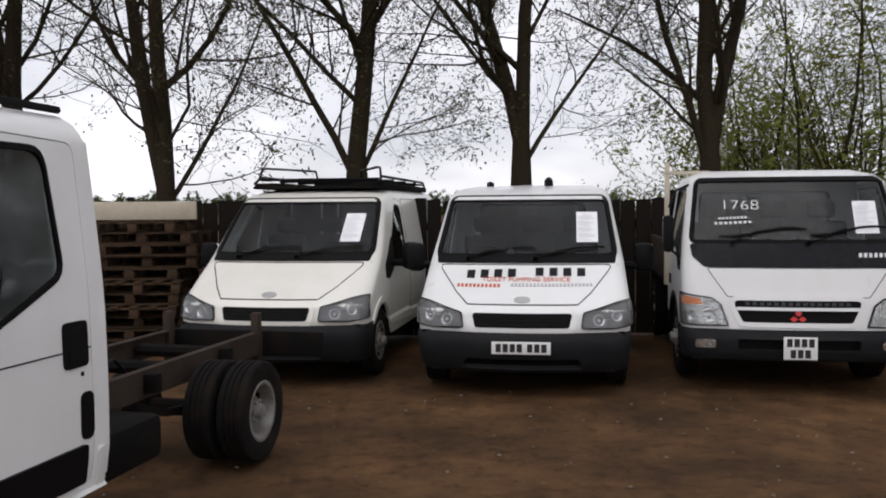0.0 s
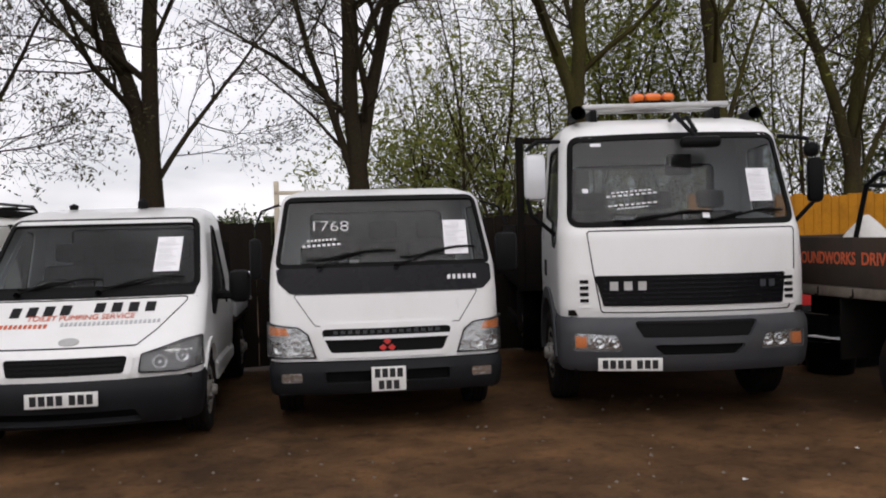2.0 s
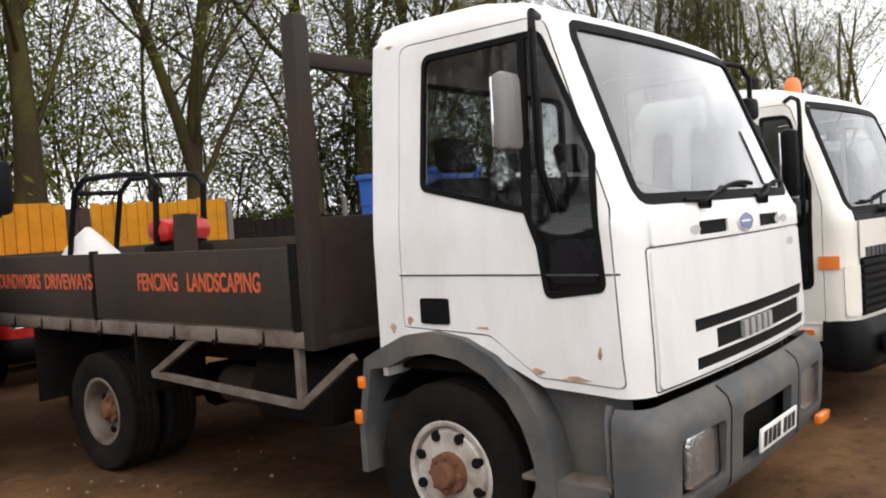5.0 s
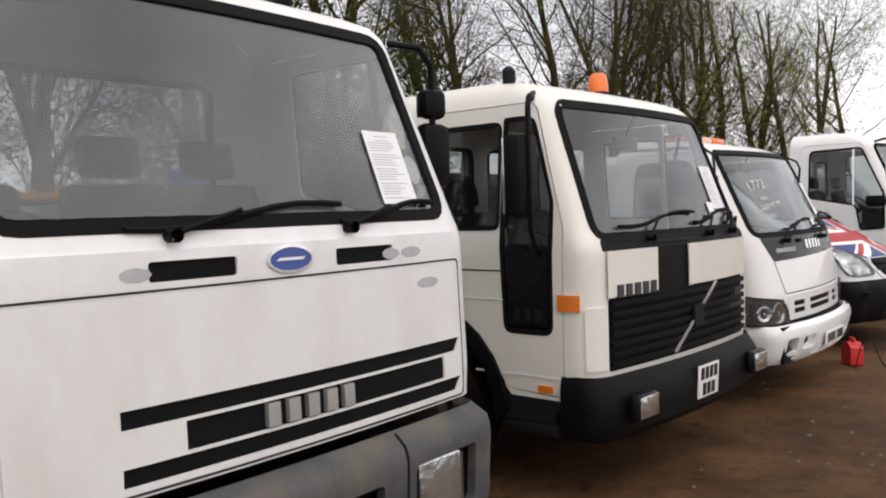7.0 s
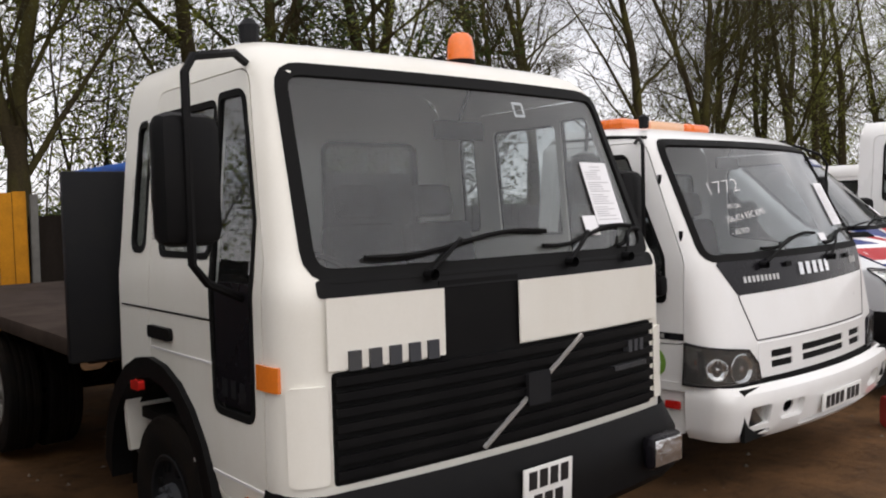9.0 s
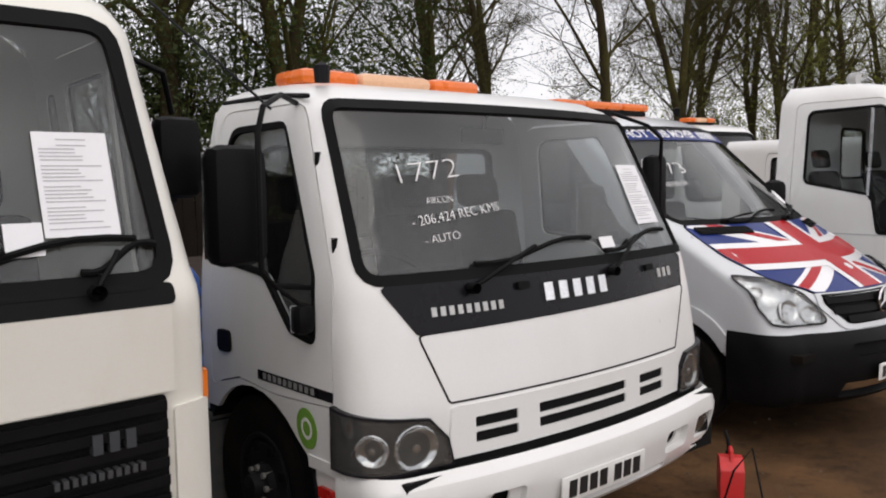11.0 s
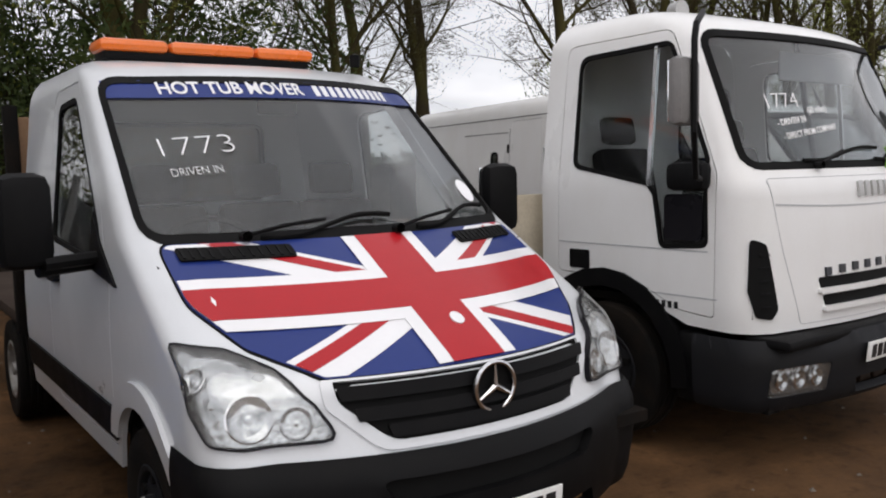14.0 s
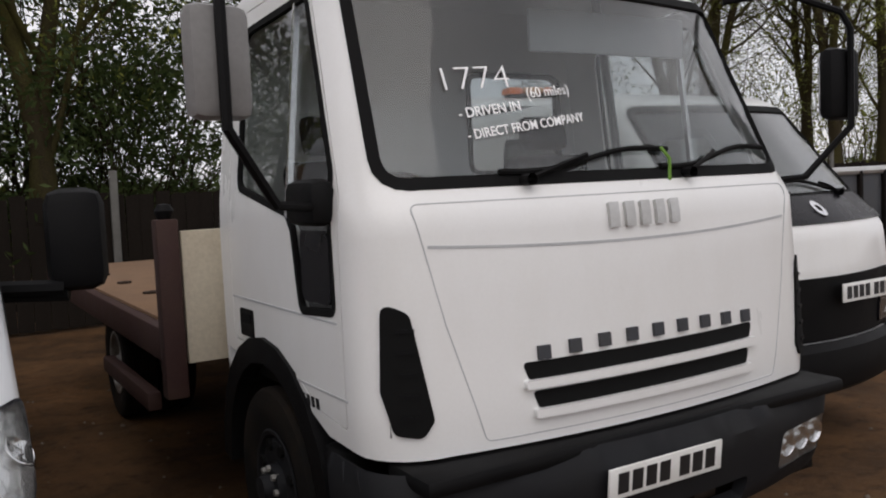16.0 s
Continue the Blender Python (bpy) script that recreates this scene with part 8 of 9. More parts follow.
def light_truck():
    root = thing("light_truck", "small white cab-over truck with grey bumper and square plate", "truck", pose(3.105, 7.411, 0, 0, 0, -10.94))
    root.scale = (1.014, 0.992, 1.005)
    sh = Shell([(0.57, 0.06, 0.985, 0.07), (0.86, 0.08, 0.985, 0.07), (1.14, 0.12, 0.985, 0.07), (1.36, 0.17, 0.975, 0.07), (1.94, 0.46, 0.89, 0.07), (2.0, 0.56, 0.86, 0.07), (2.04, 0.72, 0.80, 0.04), (2.06, 0.9, 0.72, 0.0)], 0.17, 1.62)
    bottom = [(0.32, 0.58), (0.60, 0.58)] + arch(1.02, 0.36, 0.46, 0.58, 11)[1:-1] + [(1.5, 0.62), (1.62, 0.62)]
    door = fillet([(0.36, 0.82), (0.62, 0.80), (0.84, 0.82), (1.2, 0.82), (1.50, 0.72), (1.50, 1.95), (0.66, 1.96), (0.36, 1.30)], [0.03, 0.03, 0.02, 0.02, 0.05, 0.08, 0.08, 0.15])
    glasspoly = fillet([(0.46, 1.10), (0.66, 1.12), (0.86, 1.30), (1.40, 1.34), (1.40, 1.88), (0.74, 1.89), (0.48, 1.32)], 0.05)
    screen = fillet([(-0.905, 1.385), (0.905, 1.385), (0.825, 1.955), (-0.825, 1.955)], 0.05)
    cab(root, sh, WHITE, bottom, screen, [(door, [glasspoly], DARKGLASS)], rear_windows=[rect(-0.65, 1.4, 0.65, 1.85, 0.06)], trim=0.03, glass_mat=WEAKMIRRORGLASS)
    band = fillet([(-0.80, 1.145), (0.84, 1.145), (0.925, 1.22), (0.92, 1.36), (-0.92, 1.36), (-0.90, 1.24)], [0.06, 0.06, 0.05, 0.03, 0.03, 0.05])
    part("scuttle_panel", sh.sheet("scuttle_panel", sh.front(band), [], 0.006, 0.012, 0.06), GLOSSBLACK, root, "black panel below the windscreen")
    letter_blocks(root, sh, 0.66, 1.255, 6, 0.27, 0.038, FLAGWHITE, 0.16, 0.010)
    seam(root, sh, sh.front(fillet([(-0.60, 0.875), (0.62, 0.875), (0.80, 1.14), (-0.78, 1.14)], 0.02)), 0.007)
    gp = fillet([(-0.47, 0.645), (0.47, 0.645), (0.56, 0.845), (-0.56, 0.845)], 0.04)
    part("grille_surround", sh.sheet("grille_surround", sh.front(grow(gp, 0.045)), [sh.front(gp)], 0.014, 0.02, 0.06), WHITE, root)
    gr = part("grille", sh.sheet("grille", sh.front(grow(gp, 0.004)), [], 0.005, 0.01, 0.08), TRIM, root, "black grille with a white bar")
    part("grille_bar", sh.sheet("grille_bar", sh.front(rect(-0.525, 0.755, 0.525, 0.785, 0.006)), [], 0.022, 0.012, 0.1), FLAGWHITE, gr)
    letter_blocks(root, sh, 0.0, 0.815, 15, 0.92, 0.028, GREY, 0.2, 0.016)
    for dx, dz in ((0, 0.032), (-0.036, -0.02), (0.036, -0.02)):
        c = [(dx, 0.70 + dz + 0.028), (dx - 0.034, 0.70 + dz), (dx, 0.70 + dz - 0.028), (dx + 0.034, 0.70 + dz)]
        part("emblem_piece", sh.sheet("emblem_piece", list(reversed(sh.front(c))), [], 0.020, 0.008, 0.1), REDLENS, gr)
    for s in (-1, 1):
        poly = [sh.on_side(0.30, 0.90, s), sh.on_side(0.30, 0.615, s), sh.on_front(s * 0.60, 0.615), sh.on_front(s * 0.66, 0.80), sh.on_front(s * 0.74, 0.86)]
        poly = poly if s > 0 else list(reversed(poly))
        if s > 0:
            poly = list(reversed(poly))
        area = sum(poly[i][0] * poly[(i + 1) % 5][1] - poly[(i + 1) % 5][0] * poly[i][1] for i in range(5))
        poly = poly if area > 0 else list(reversed(poly))
        u1, u2 = sh.on_front(s * 0.76, 0.69)[0], sh.on_front(s * 0.90, 0.69)[0]
        am = [sh.on_side(0.29, 0.88, s), sh.on_side(0.29, 0.80, s), sh.on_front(s * 0.82, 0.80), sh.on_front(s * 0.84, 0.86)]
        area = sum(am[i][0] * am[(i + 1) % 4][1] - am[(i + 1) % 4][0] * am[i][1] for i in range(4))
        headlamp(root, sh, dense(poly, 0.05), ((u1, 0.695, 0.062), (u2, 0.695, 0.05)), amber=dense(am if area > 0 else list(reversed(am)), 0.04))
        side_strip(root, sh, 1.30, 0.90, 1.42, 1.0, s, BLACK, 0.012, 0.02, 0.03, "door_handle", "black door handle")
    bs = Shell([(0.29, 0.05, 0.97, 0.07), (0.34, 0.0, 0.99, 0.07), (0.54, -0.02, 1.0, 0.07), (0.58, 0.02, 0.985, 0.07)], 0.16, 0.40)
    u = bs.on_side(0.40, 0.45, 1)[0]
    slot = bs.front(rect(-0.52, 0.40, 0.52, 0.50, 0.02))
    fogs = [bs.front(rect(s * 0.80 - 0.09, 0.41, s * 0.80 + 0.09, 0.49, 0.025)) for s in (-1, 1)]
    part("bumper", bs.sheet("bumper", dense([(-u, 0.30), (u, 0.30), (u, 0.575), (-u, 0.575)], 0.05), [slot, *fogs], 0, 0.04, 0.06), DKGREY, root, "dark grey plastic bumper")
    part("bumper_back", Geo().box(-0.9, 0.10, 0.30, 0.9, 0.13, 0.57), TRIM, root)
    for q in fogs:
        part("fog_lamp", bs.sheet("fog_lamp", q, [], -0.012, 0.012, 0.1), REFLECTOR, root, "clear fog lamp")
    number_plate(root, pose(0.0, -0.04, 0.43), True)
    for s in (-1, 1):
        x0, x1 = sorted((s * 0.70, s * 0.99))
        part("wheel_arch", Geo().prism(arch(1.02, 0.36, 0.49, 0.42, 13) + list(reversed(arch(1.02, 0.36, 0.44, 0.40, 13))), x0, x1), BLACK, root)
        wheel(root, s * 0.86, 1.02, 0.37, 0.21, s, rim_mat=STEEL, rim=0.57, dish=-0.02, holes=6)
        wheel(root, s * 0.88, 3.7, 0.37, 0.20, s, rim=0.57, dish=0.09)
        wheel(root, s * 0.64, 3.7, 0.37, 0.20, -s, rim=0.57, dish=0.09)
        mirror_head(root, (s * 1.10, 0.42, 1.45), (0.10 if s < 0 else 0.2, 0.12, 0.36), s * -8, BLACK, [[(s * 0.90, 0.58, 1.92), (s * 1.04, 0.42, 1.86), (s * 1.10, 0.40, 1.7)], [(s * 0.99, 0.46, 1.22), (s * 1.08, 0.42, 1.3)]], arm_r=0.012)
    wheel_box(root, 0.93, 1.02, 0.44, 0.56)
    under_body(root, 0.4, 0.3, 1.8, 0.38, 0.68)
    chassis(root, 0.4, 5.6, 0.38, 0.66, [(1.02, 0.7), (3.7, 0.55)], 0.37)
    interior(root, sh, 0.7, 0.60, 1.32, 0.72, 0.86, (-0.52, 0.05, 0.52), 0.48)
    wiper(root, sh, -0.55, 1.36, -0.30, 1.48, 0.10)
    wiper(root, sh, 0.10, 1.36, 0.45, 1.49, 0.80)
    paper_sheet(root, sh, 0.635, 1.60)
    bent_words(sh, "1768", 0.13, -0.46, 1.715, PEN, root, 0.003, 0.30, -0.003, -0.02)
    for z, w in ((1.60, 0.26), (1.555, 0.34)):
        letter_blocks(root, sh, -0.53, z, 8, w, 0.018, PEN, 0.3, 0.003, slant=0.05, name="pen_marks")
    # body behind
    part("load_floor", Geo().box(-1.0, 1.75, 0.84, 1.0, 5.7, 0.92, 0.01), CHASSIS, root)
    for s in (-1, 1):
        x0, x1 = sorted((s * 0.97, s * 1.01))
        part("dropside", Geo().box(x0, 1.85, 0.9, x1, 5.7, 1.35, 0.01), DROPSIDE, root)
    part("headboard", Geo().box(-0.98, 1.72, 0.85, 0.98, 1.76, 1.9, 0.01), CHASSIS, root)
    part("ladder_post", Geo().box(-1.02, 1.66, 0.85, -0.97, 1.72, 2.20, 0.006), PALEWOOD, root, "pale upright post behind the cab")
    part("ladder_rail", Geo().box(-1.02, 1.66, 2.06, -0.55, 1.70, 2.10, 0.006), PALEWOOD, root)
    return root


light_truck()


def transit(m, paint, panel_van, name, label):
    root = thing(name, label, "van", m)
    back = 4.75 if panel_van else 2.72
    sh = Shell([(0.52, 0.08, 0.955, 0.12), (0.62, 0.05, 0.97, 0.13), (0.80, 0.10, 0.975, 0.13), (0.84, 0.17, 0.975, 0.12), (1.16, 0.72, 0.955, 0.08), (1.22, 0.82, 0.95, 0.07), (1.82, 1.45, 0.85, 0.07), (1.88, 1.60, 0.83, 0.06), (1.94, 1.95, 0.77, 0.03), (1.97, 2.4, 0.68, 0.0)], 0.20, back)
    arches = arch(0.92, 0.34, 0.40, 0.40, 11)
    bottom = [(0.42, 0.56), (0.50, 0.52)] + arches[2:-1] + [(1.36, 0.36)]
    if panel_van:
        bottom += [(3.45, 0.36)] + arch(3.85, 0.34, 0.40, 0.38, 11)[1:-1] + [(4.30, 0.40), (4.75, 0.42)]
    else:
        bottom += [(2.72, 0.40)]
    door = fillet([(1.28, 0.46), (2.38, 0.42), (2.38, 1.82), (2.02, 1.84), (1.42, 1.30), (1.28, 1.0)], [0.08, 0.04, 0.06, 0.08, 0.1, 0.1])
    glasspoly = fillet([(1.56, 1.10), (2.28, 1.14), (2.28, 1.74), (2.03, 1.76), (1.58, 1.34)], [0.03, 0.05, 0.08, 0.08, 0.05])
    screen = fillet([(-0.855, 1.255), (0.855, 1.255), (0.79, 1.80), (-0.79, 1.80)], 0.06)
    rw = [] if panel_van else [rect(-0.6, 1.25, 0.6, 1.75, 0.05)]
    cab(root, sh, paint, bottom, screen, [(door, [glasspoly], DARKGLASS)], rear_windows=rw, trim=0.05, glass_mat=WEAKMIRRORGLASS)
    part("scuttle", sh.sheet("scuttle", sh.front(fillet([(-0.86, 1.175), (0.86, 1.175), (0.87, 1.24), (-0.87, 1.24)], 0.02)), [], 0.006, 0.012, 0.06), BLACK, root)
    hood = fillet([(-0.50, 0.835), (0.50, 0.835), (0.62, 0.93), (0.84, 1.165), (-0.84, 1.165), (-0.62, 0.93)], 0.03)
    seam(root, sh, sh.front(hood), 0.009)
    part("oval_badge", sh.sheet("oval_badge", sh.front(ellipse(0.0, 0.872, 0.075, 0.024)), [], 0.010, 0.01, 0.1), ALU, root, "chrome oval maker's badge")
    gp = fillet([(-0.42, 0.635), (0.42, 0.635), (0.45, 0.765), (-0.45, 0.765)], 0.03)
    part("grille_surround", sh.sheet("grille_surround", sh.front(grow(gp, 0.05)), [sh.front(gp)], 0.012, 0.02, 0.06), paint, root)
    gr = part("grille", sh.sheet("grille", sh.front(grow(gp, 0.004)), [], 0.004, 0.01, 0.08), TRIM, root, "black slotted grille")
    for k in range(3):
        part("grille_bar", sh.sheet("grille_bar", sh.front(rect(-0.42, 0.66 + k * 0.034, 0.42, 0.672 + k * 0.034)), [], 0.010, 0.006, 0.2), BLACK, gr)
    for s in (-1, 1):
        poly = [sh.on_side(0.44, 0.86, s), sh.on_side(0.36, 0.66, s), sh.on_front(s * 0.80, 0.63), sh.on_front(s * 0.53, 0.635), sh.on_front(s * 0.55, 0.765), sh.on_front(s * 0.72, 0.80), sh.on_front(s * 0.86, 0.84)]
        n = len(poly)
        area = sum(poly[i][0] * poly[(i + 1) % n][1] - poly[(i + 1) % n][0] * poly[i][1] for i in range(n))
        poly = fillet(poly if area > 0 else list(reversed(poly)), 0.02, 3)
        u1, u2 = sh.on_front(s * 0.68, 0.70)[0], sh.on_front(s * 0.84, 0.73)[0]
        headlamp(root, sh, dense(poly, 0.05), ((u1, 0.70, 0.055), (u2, 0.735, 0.05)), tint=GREY)
        tri = sh.side([(1.16, 0.98), (1.30, 0.96), (1.58, 1.08), (1.58, 1.40), (1.40, 1.28), (1.16, 1.12)], s)
        part("mirror_base", sh.sheet("mirror_base", tri, [], 0.010, 0.02, 0.08), BLACK, root)
        mirror_head(root, (s * 1.18, 1.46, 1.20), (0.20, 0.14, 0.30), s * -8, BLACK, [[(s * 0.95, 1.48, 1.12), (s * 1.14, 1.44, 1.12)]], arm_r=0.04)
        side_strip(root, sh, 2.20, 1.0, 2.26, 1.13, s, BLACK, 0.015, 0.02, 0.015, "door_handle", "black door handle")
        if panel_van:
            side_strip(root, sh, 2.48, 1.0, 2.54, 1.13, s, BLACK, 0.015, 0.02, 0.015, "door_handle")
            seam(root, sh, sh.side(rect(2.43, 0.44, 3.42, 1.84, 0.04), s), 0.007)
            seam(root, sh, sh.side(rect(3.50, 1.05, 4.62, 1.80, 0.05), s), 0.006, paint)
        lip = arch(0.92, 0.34, 0.46, 0.56, 13) + list(reversed(arch(0.92, 0.34, 0.40, 0.56, 13)))
        part("wheel_arch", sh.sheet("wheel_arch", sh.side(lip, s, 0.04), [], 0.016, 0.03, 0.08), paint, root)
        wheel(root, s * 0.86, 0.92, 0.34, 0.21, s, rim_mat=STEEL, rim=0.60, dish=-0.01, holes=5)
        wheel(root, s * 0.86, 3.85, 0.34, 0.21, s, rim_mat=STEEL, rim=0.60, dish=-0.01, holes=5)
    wheel_box(root, 0.92, 0.92, 0.40, 0.62)
    bs = Shell([(0.22, 0.12, 0.93, 0.13), (0.28, 0.05, 0.95, 0.14), (0.44, 0.0, 0.975, 0.14), (0.55, 0.0, 0.98, 0.14), (0.60, 0.05, 0.975, 0.14)], 0.20, 0.56)
    u = bs.on_side(0.56, 0.45, 1)[0]
    low = bs.front(fillet([(-0.55, 0.26), (0.55, 0.26), (0.50, 0.36), (-0.50, 0.36)], 0.02))
    part("bumper", bs.sheet("bumper", dense([(-u, 0.23), (u, 0.23), (u, 0.595), (-u, 0.595)], 0.05), [low], 0, 0.05, 0.06), DKGREY, root, "dark grey plastic bumper")
    part("bumper_back", Geo().box(-0.82, 0.22, 0.23, 0.82, 0.26, 0.6), TRIM, root)
    number_plate(root, pose(0.0, -0.018, 0.47))
    under_body(root, 0.4, 0.5, 1.6, 0.26, 0.66)
    chassis(root, 1.6, 4.7, 0.42, 0.46, [(3.85, 0.6)], 0.34)
    interior(root, sh, 0.6, 1.30, 1.20, 1.55, 0.72, (-0.5, 0.05, 0.5), -0.45)
    wiper(root, sh, -0.55, 1.20, -0.25, 1.30, 0.10, 0.025)
    wiper(root, sh, 0.10, 1.20, 0.42, 1.30, 0.76, 0.025)
    paper_sheet(root, sh, 0.60, 1.52)
    return root, sh


def vans():
    root, sh = transit(pose(-1.85, 8.05, 0, 0, 0, -11), CREAM, True, "panel_van", "cream white panel van with a black roof rack")
    rack = new("roof_rack")
    rack.parent = root
    for s in (-1, 1):
        part("rack_rail", Geo().tube([(s * 0.74, 1.75, 2.02), (s * 0.74, 1.95, 2.10), (s * 0.74, 4.5, 2.10), (s * 0.74, 4.62, 2.04)], 0.018, 6), BLACK, rack)
        part("rack_plank", Geo().box(s * 0.60 - 0.18, 1.85, 1.97, s * 0.60 + 0.18, 4.6, 2.03, 0.01), CHASSIS, rack)
        part("rack_hoop", Geo().tube([(s * 0.74, 1.9, 2.08), (s * 0.72, 1.95, 2.20), (s * 0.68, 2.0, 2.21), (s * 0.30, 2.7, 2.20), (s * 0.28, 2.75, 2.06)], 0.015, 6), BLACK, rack)
    for y in (1.95, 2.6, 3.3, 4.0, 4.55):
        part("rack_bar", Geo().tube([(-0.74, y, 2.07), (0.74, y, 2.07)], 0.016, 6), BLACK, rack)
    part("rack_board", Geo().box(-0.78, 1.80, 1.96, 0.78, 4.6, 1.995, 0.008), CHASSIS, rack)
    root, sh = transit(pose(0.573, 7.360, 0, 0, 0, -9.97), WHITE, False, "pickup_van", "white pickup van with dark lettering on its bonnet")
    root.scale = (1.007, 0.961, 1.001)
    letter_blocks(root, sh, -0.31, 1.088, 4, 0.52, 0.066, DKGREY, 0.28, 0.007, slant=0.03, name="name_blocks")
    letter_blocks(root, sh, 0.34, 1.10, 4, 0.52, 0.066, DKGREY, 0.28, 0.007, slant=-0.01, name="name_blocks")
    bent_words(sh, "TOILET PUMPING SERVICE", 0.05, 0.02, 1.035, SIGNRED, root, 0.006, 0.82, 0.0)
    letter_blocks(root, sh, -0.42, 0.985, 11, 0.42, 0.024, SIGNRED, 0.3, 0.006, name="number_bars")
    letter_blocks(root, sh, 0.26, 0.992, 22, 0.76, 0.022, SKIPGREY, 0.3, 0.006, name="address_bars")
    part("load_floor", Geo().box(-0.98, 2.85, 0.72, 0.98, 5.0, 0.80, 0.01), BROWNSTEEL, root)
    for s in (-1, 1):
        x0, x1 = sorted((s * 0.95, s * 1.0))
        part("dropside", Geo().box(x0, 2.9, 0.78, x1, 5.0, 1.18, 0.01), SKIPGREY, root)
    part("headboard", Geo().box(-0.95, 2.84, 0.78, 0.95, 2.88, 1.6, 0.01), CHASSIS, root)
    part("roof_lamp", Geo().lathe([(1.96, 0.05), (2.02, 0.05), (2.06, 0.02), (2.061, 0.001)], 10, "z", (0.2, 2.2, 0)), BLACK, root)
    part("roof_lamp", Geo().lathe([(1.96, 0.04), (2.0, 0.045), (2.02, 0.001)], 10, "z", (-0.45, 2.2, 0)), BLACK, root)


vans()


def chassis_cab():
    root = thing("chassis_cab_truck", "white chassis cab truck with bare dark frame behind", "truck", pose(-3.38, 1.8, 0, 0, 0, -14))
    sh = Shell([(0.42, 0.06, 0.96, 0.12), (0.60, 0.03, 0.985, 0.13), (0.90, 0.08, 0.985, 0.13), (1.12, 0.36, 0.98, 0.10), (1.28, 0.62, 0.975, 0.08), (1.42, 0.72, 0.965, 0.07), (2.02, 1.22, 0.90, 0.07), (2.08, 1.35, 0.88, 0.05), (2.13, 1.6, 0.83, 0.02), (2.16, 1.9, 0.76, 0.0)], 0.2, 2.46)
    bottom = [(0.40, 0.45), (0.46, 0.44)] + arch(0.88, 0.36, 0.42, 0.42, 11)[2:-1] + [(1.34, 0.40), (2.46, 0.40)]
    door = fillet([(1.34, 0.46), (2.36, 0.46), (2.37, 2.02), (1.74, 2.04), (1.34, 1.5)], [0.08, 0.03, 0.06, 0.1, 0.1])
    glasspoly = fillet([(1.46, 1.20), (1.72, 1.22), (2.20, 1.43), (2.16, 1.98), (1.78, 1.98), (1.48, 1.58)], [0.03, 0.05, 0.10, 0.10, 0.06, 0.05])
    screen = fillet([(-0.88, 1.44), (0.88, 1.44), (0.82, 2.0), (-0.82, 2.0)], 0.06)
    cab(root, sh, WHITE, bottom, screen, [(door, [glasspoly], DARKGLASS)], trim=0.045)
    for s in (-1, 1):
        side_strip(root, sh, 1.36, 0.46, 2.30, 0.64, s, BLACK, 0.018, 0.022, 0.02, "rub_strip", "wide black plastic rub strip")
        h = side_strip(root, sh, 2.16, 1.0, 2.33, 1.21, s, BLACK, 0.010, 0.014, 0.03, "door_handle", "black plastic door handle")
        side_strip(h, sh, 2.19, 1.03, 2.31, 1.10, s, TRIM, 0.014, 0.006, 0.02, "handle_grip")
        side_strip(root, sh, 2.28, 0.955, 2.30, 0.975, s, TRIM, 0.004, 0.004, 0.006, "key_lock")
        side_strip(root, sh, 2.27, 0.66, 2.36, 0.88, s, BLACK, 0.008, 0.012, 0.04, "filler_flap", "black rounded filler flap")
        side_strip(root, sh, 1.36, 1.075, 2.36, 1.083, s, GREY, 0.002, 0.004, 0, "swage_line")
        side_strip(root, sh, 2.39, 0.42, 2.45, 0.60, s, OLDWHITE, 0.014, 0.02, 0.02, "sill_end", "chipped white sill end")
        wheel(root, s * 0.86, 0.88, 0.34, 0.21, s, rim=0.60, dish=-0.01, holes=5)
        wheel(root, s * 0.90, 4.22, 0.34, 0.20, s, rim=0.60, dish=0.09, holes=6)
        wheel(root, s * 0.66, 4.22, 0.34, 0.20, -s, rim=0.60, dish=0.09, holes=6)
        mirror_head(root, (s * 1.20, 1.36, 1.55), (0.20, 0.14, 0.32), s * -8, BLACK, [[(s * 0.97, 1.44, 1.42), (s * 1.14, 1.38, 1.45)]], arm_r=0.03)
        part("roof_edge", Geo().tube([(s * 0.80, 1.75, 2.165), (s * 0.79, 2.0, 2.185), (s * 0.78, 2.44, 2.185)], 0.02, 6), TRIM, root)
        part("rail_post", Geo().box(s * 0.40 - 0.035, 5.36, 0.44, s * 0.40 + 0.035, 5.44, 0.86, 0.01), BROWNSTEEL, root, "rusty upright bracket on the frame")
        for y in (2.9, 3.7, 4.7):
            part("body_bracket", Geo().box(s * 0.44, y - 0.04, 0.56, s * 0.52, y + 0.04, 0.68, 0.006) if s > 0 else Geo().box(-0.52, y - 0.04, 0.56, -0.44, y + 0.04, 0.68, 0.006), CHASSIS, root)
        part("leaf_spring", Geo().tube([(s * 0.44, 3.55, 0.50), (s * 0.44, 3.9, 0.38), (s * 0.44, 4.22, 0.34), (s * 0.44, 4.6, 0.38), (s * 0.44, 4.95, 0.50)], 0.035, 4), CHASSIS, root)
    wheel_box(root, 0.9, 0.88, 0.42, 0.62)
    fr = new("frame")
    fr.parent = root
    for s in (-1, 1):
        x = s * 0.40
        part("rail", Geo().box(x - 0.03, 1.9, 0.52, x + 0.03, 5.46, 0.535).box(x - 0.03, 1.9, 0.685, x + 0.03, 5.46, 0.70).box(x + s * 0.02 - 0.01, 1.9, 0.535, x + s * 0.02 + 0.01, 5.46, 0.685), BROWNSTEEL, fr)
    for y in (2.6, 3.3, 4.22, 4.9):
        part("cross_member", Geo().tube([(-0.38, y, 0.61), (0.38, y, 0.61)], 0.05, 8), CHASSIS, fr)
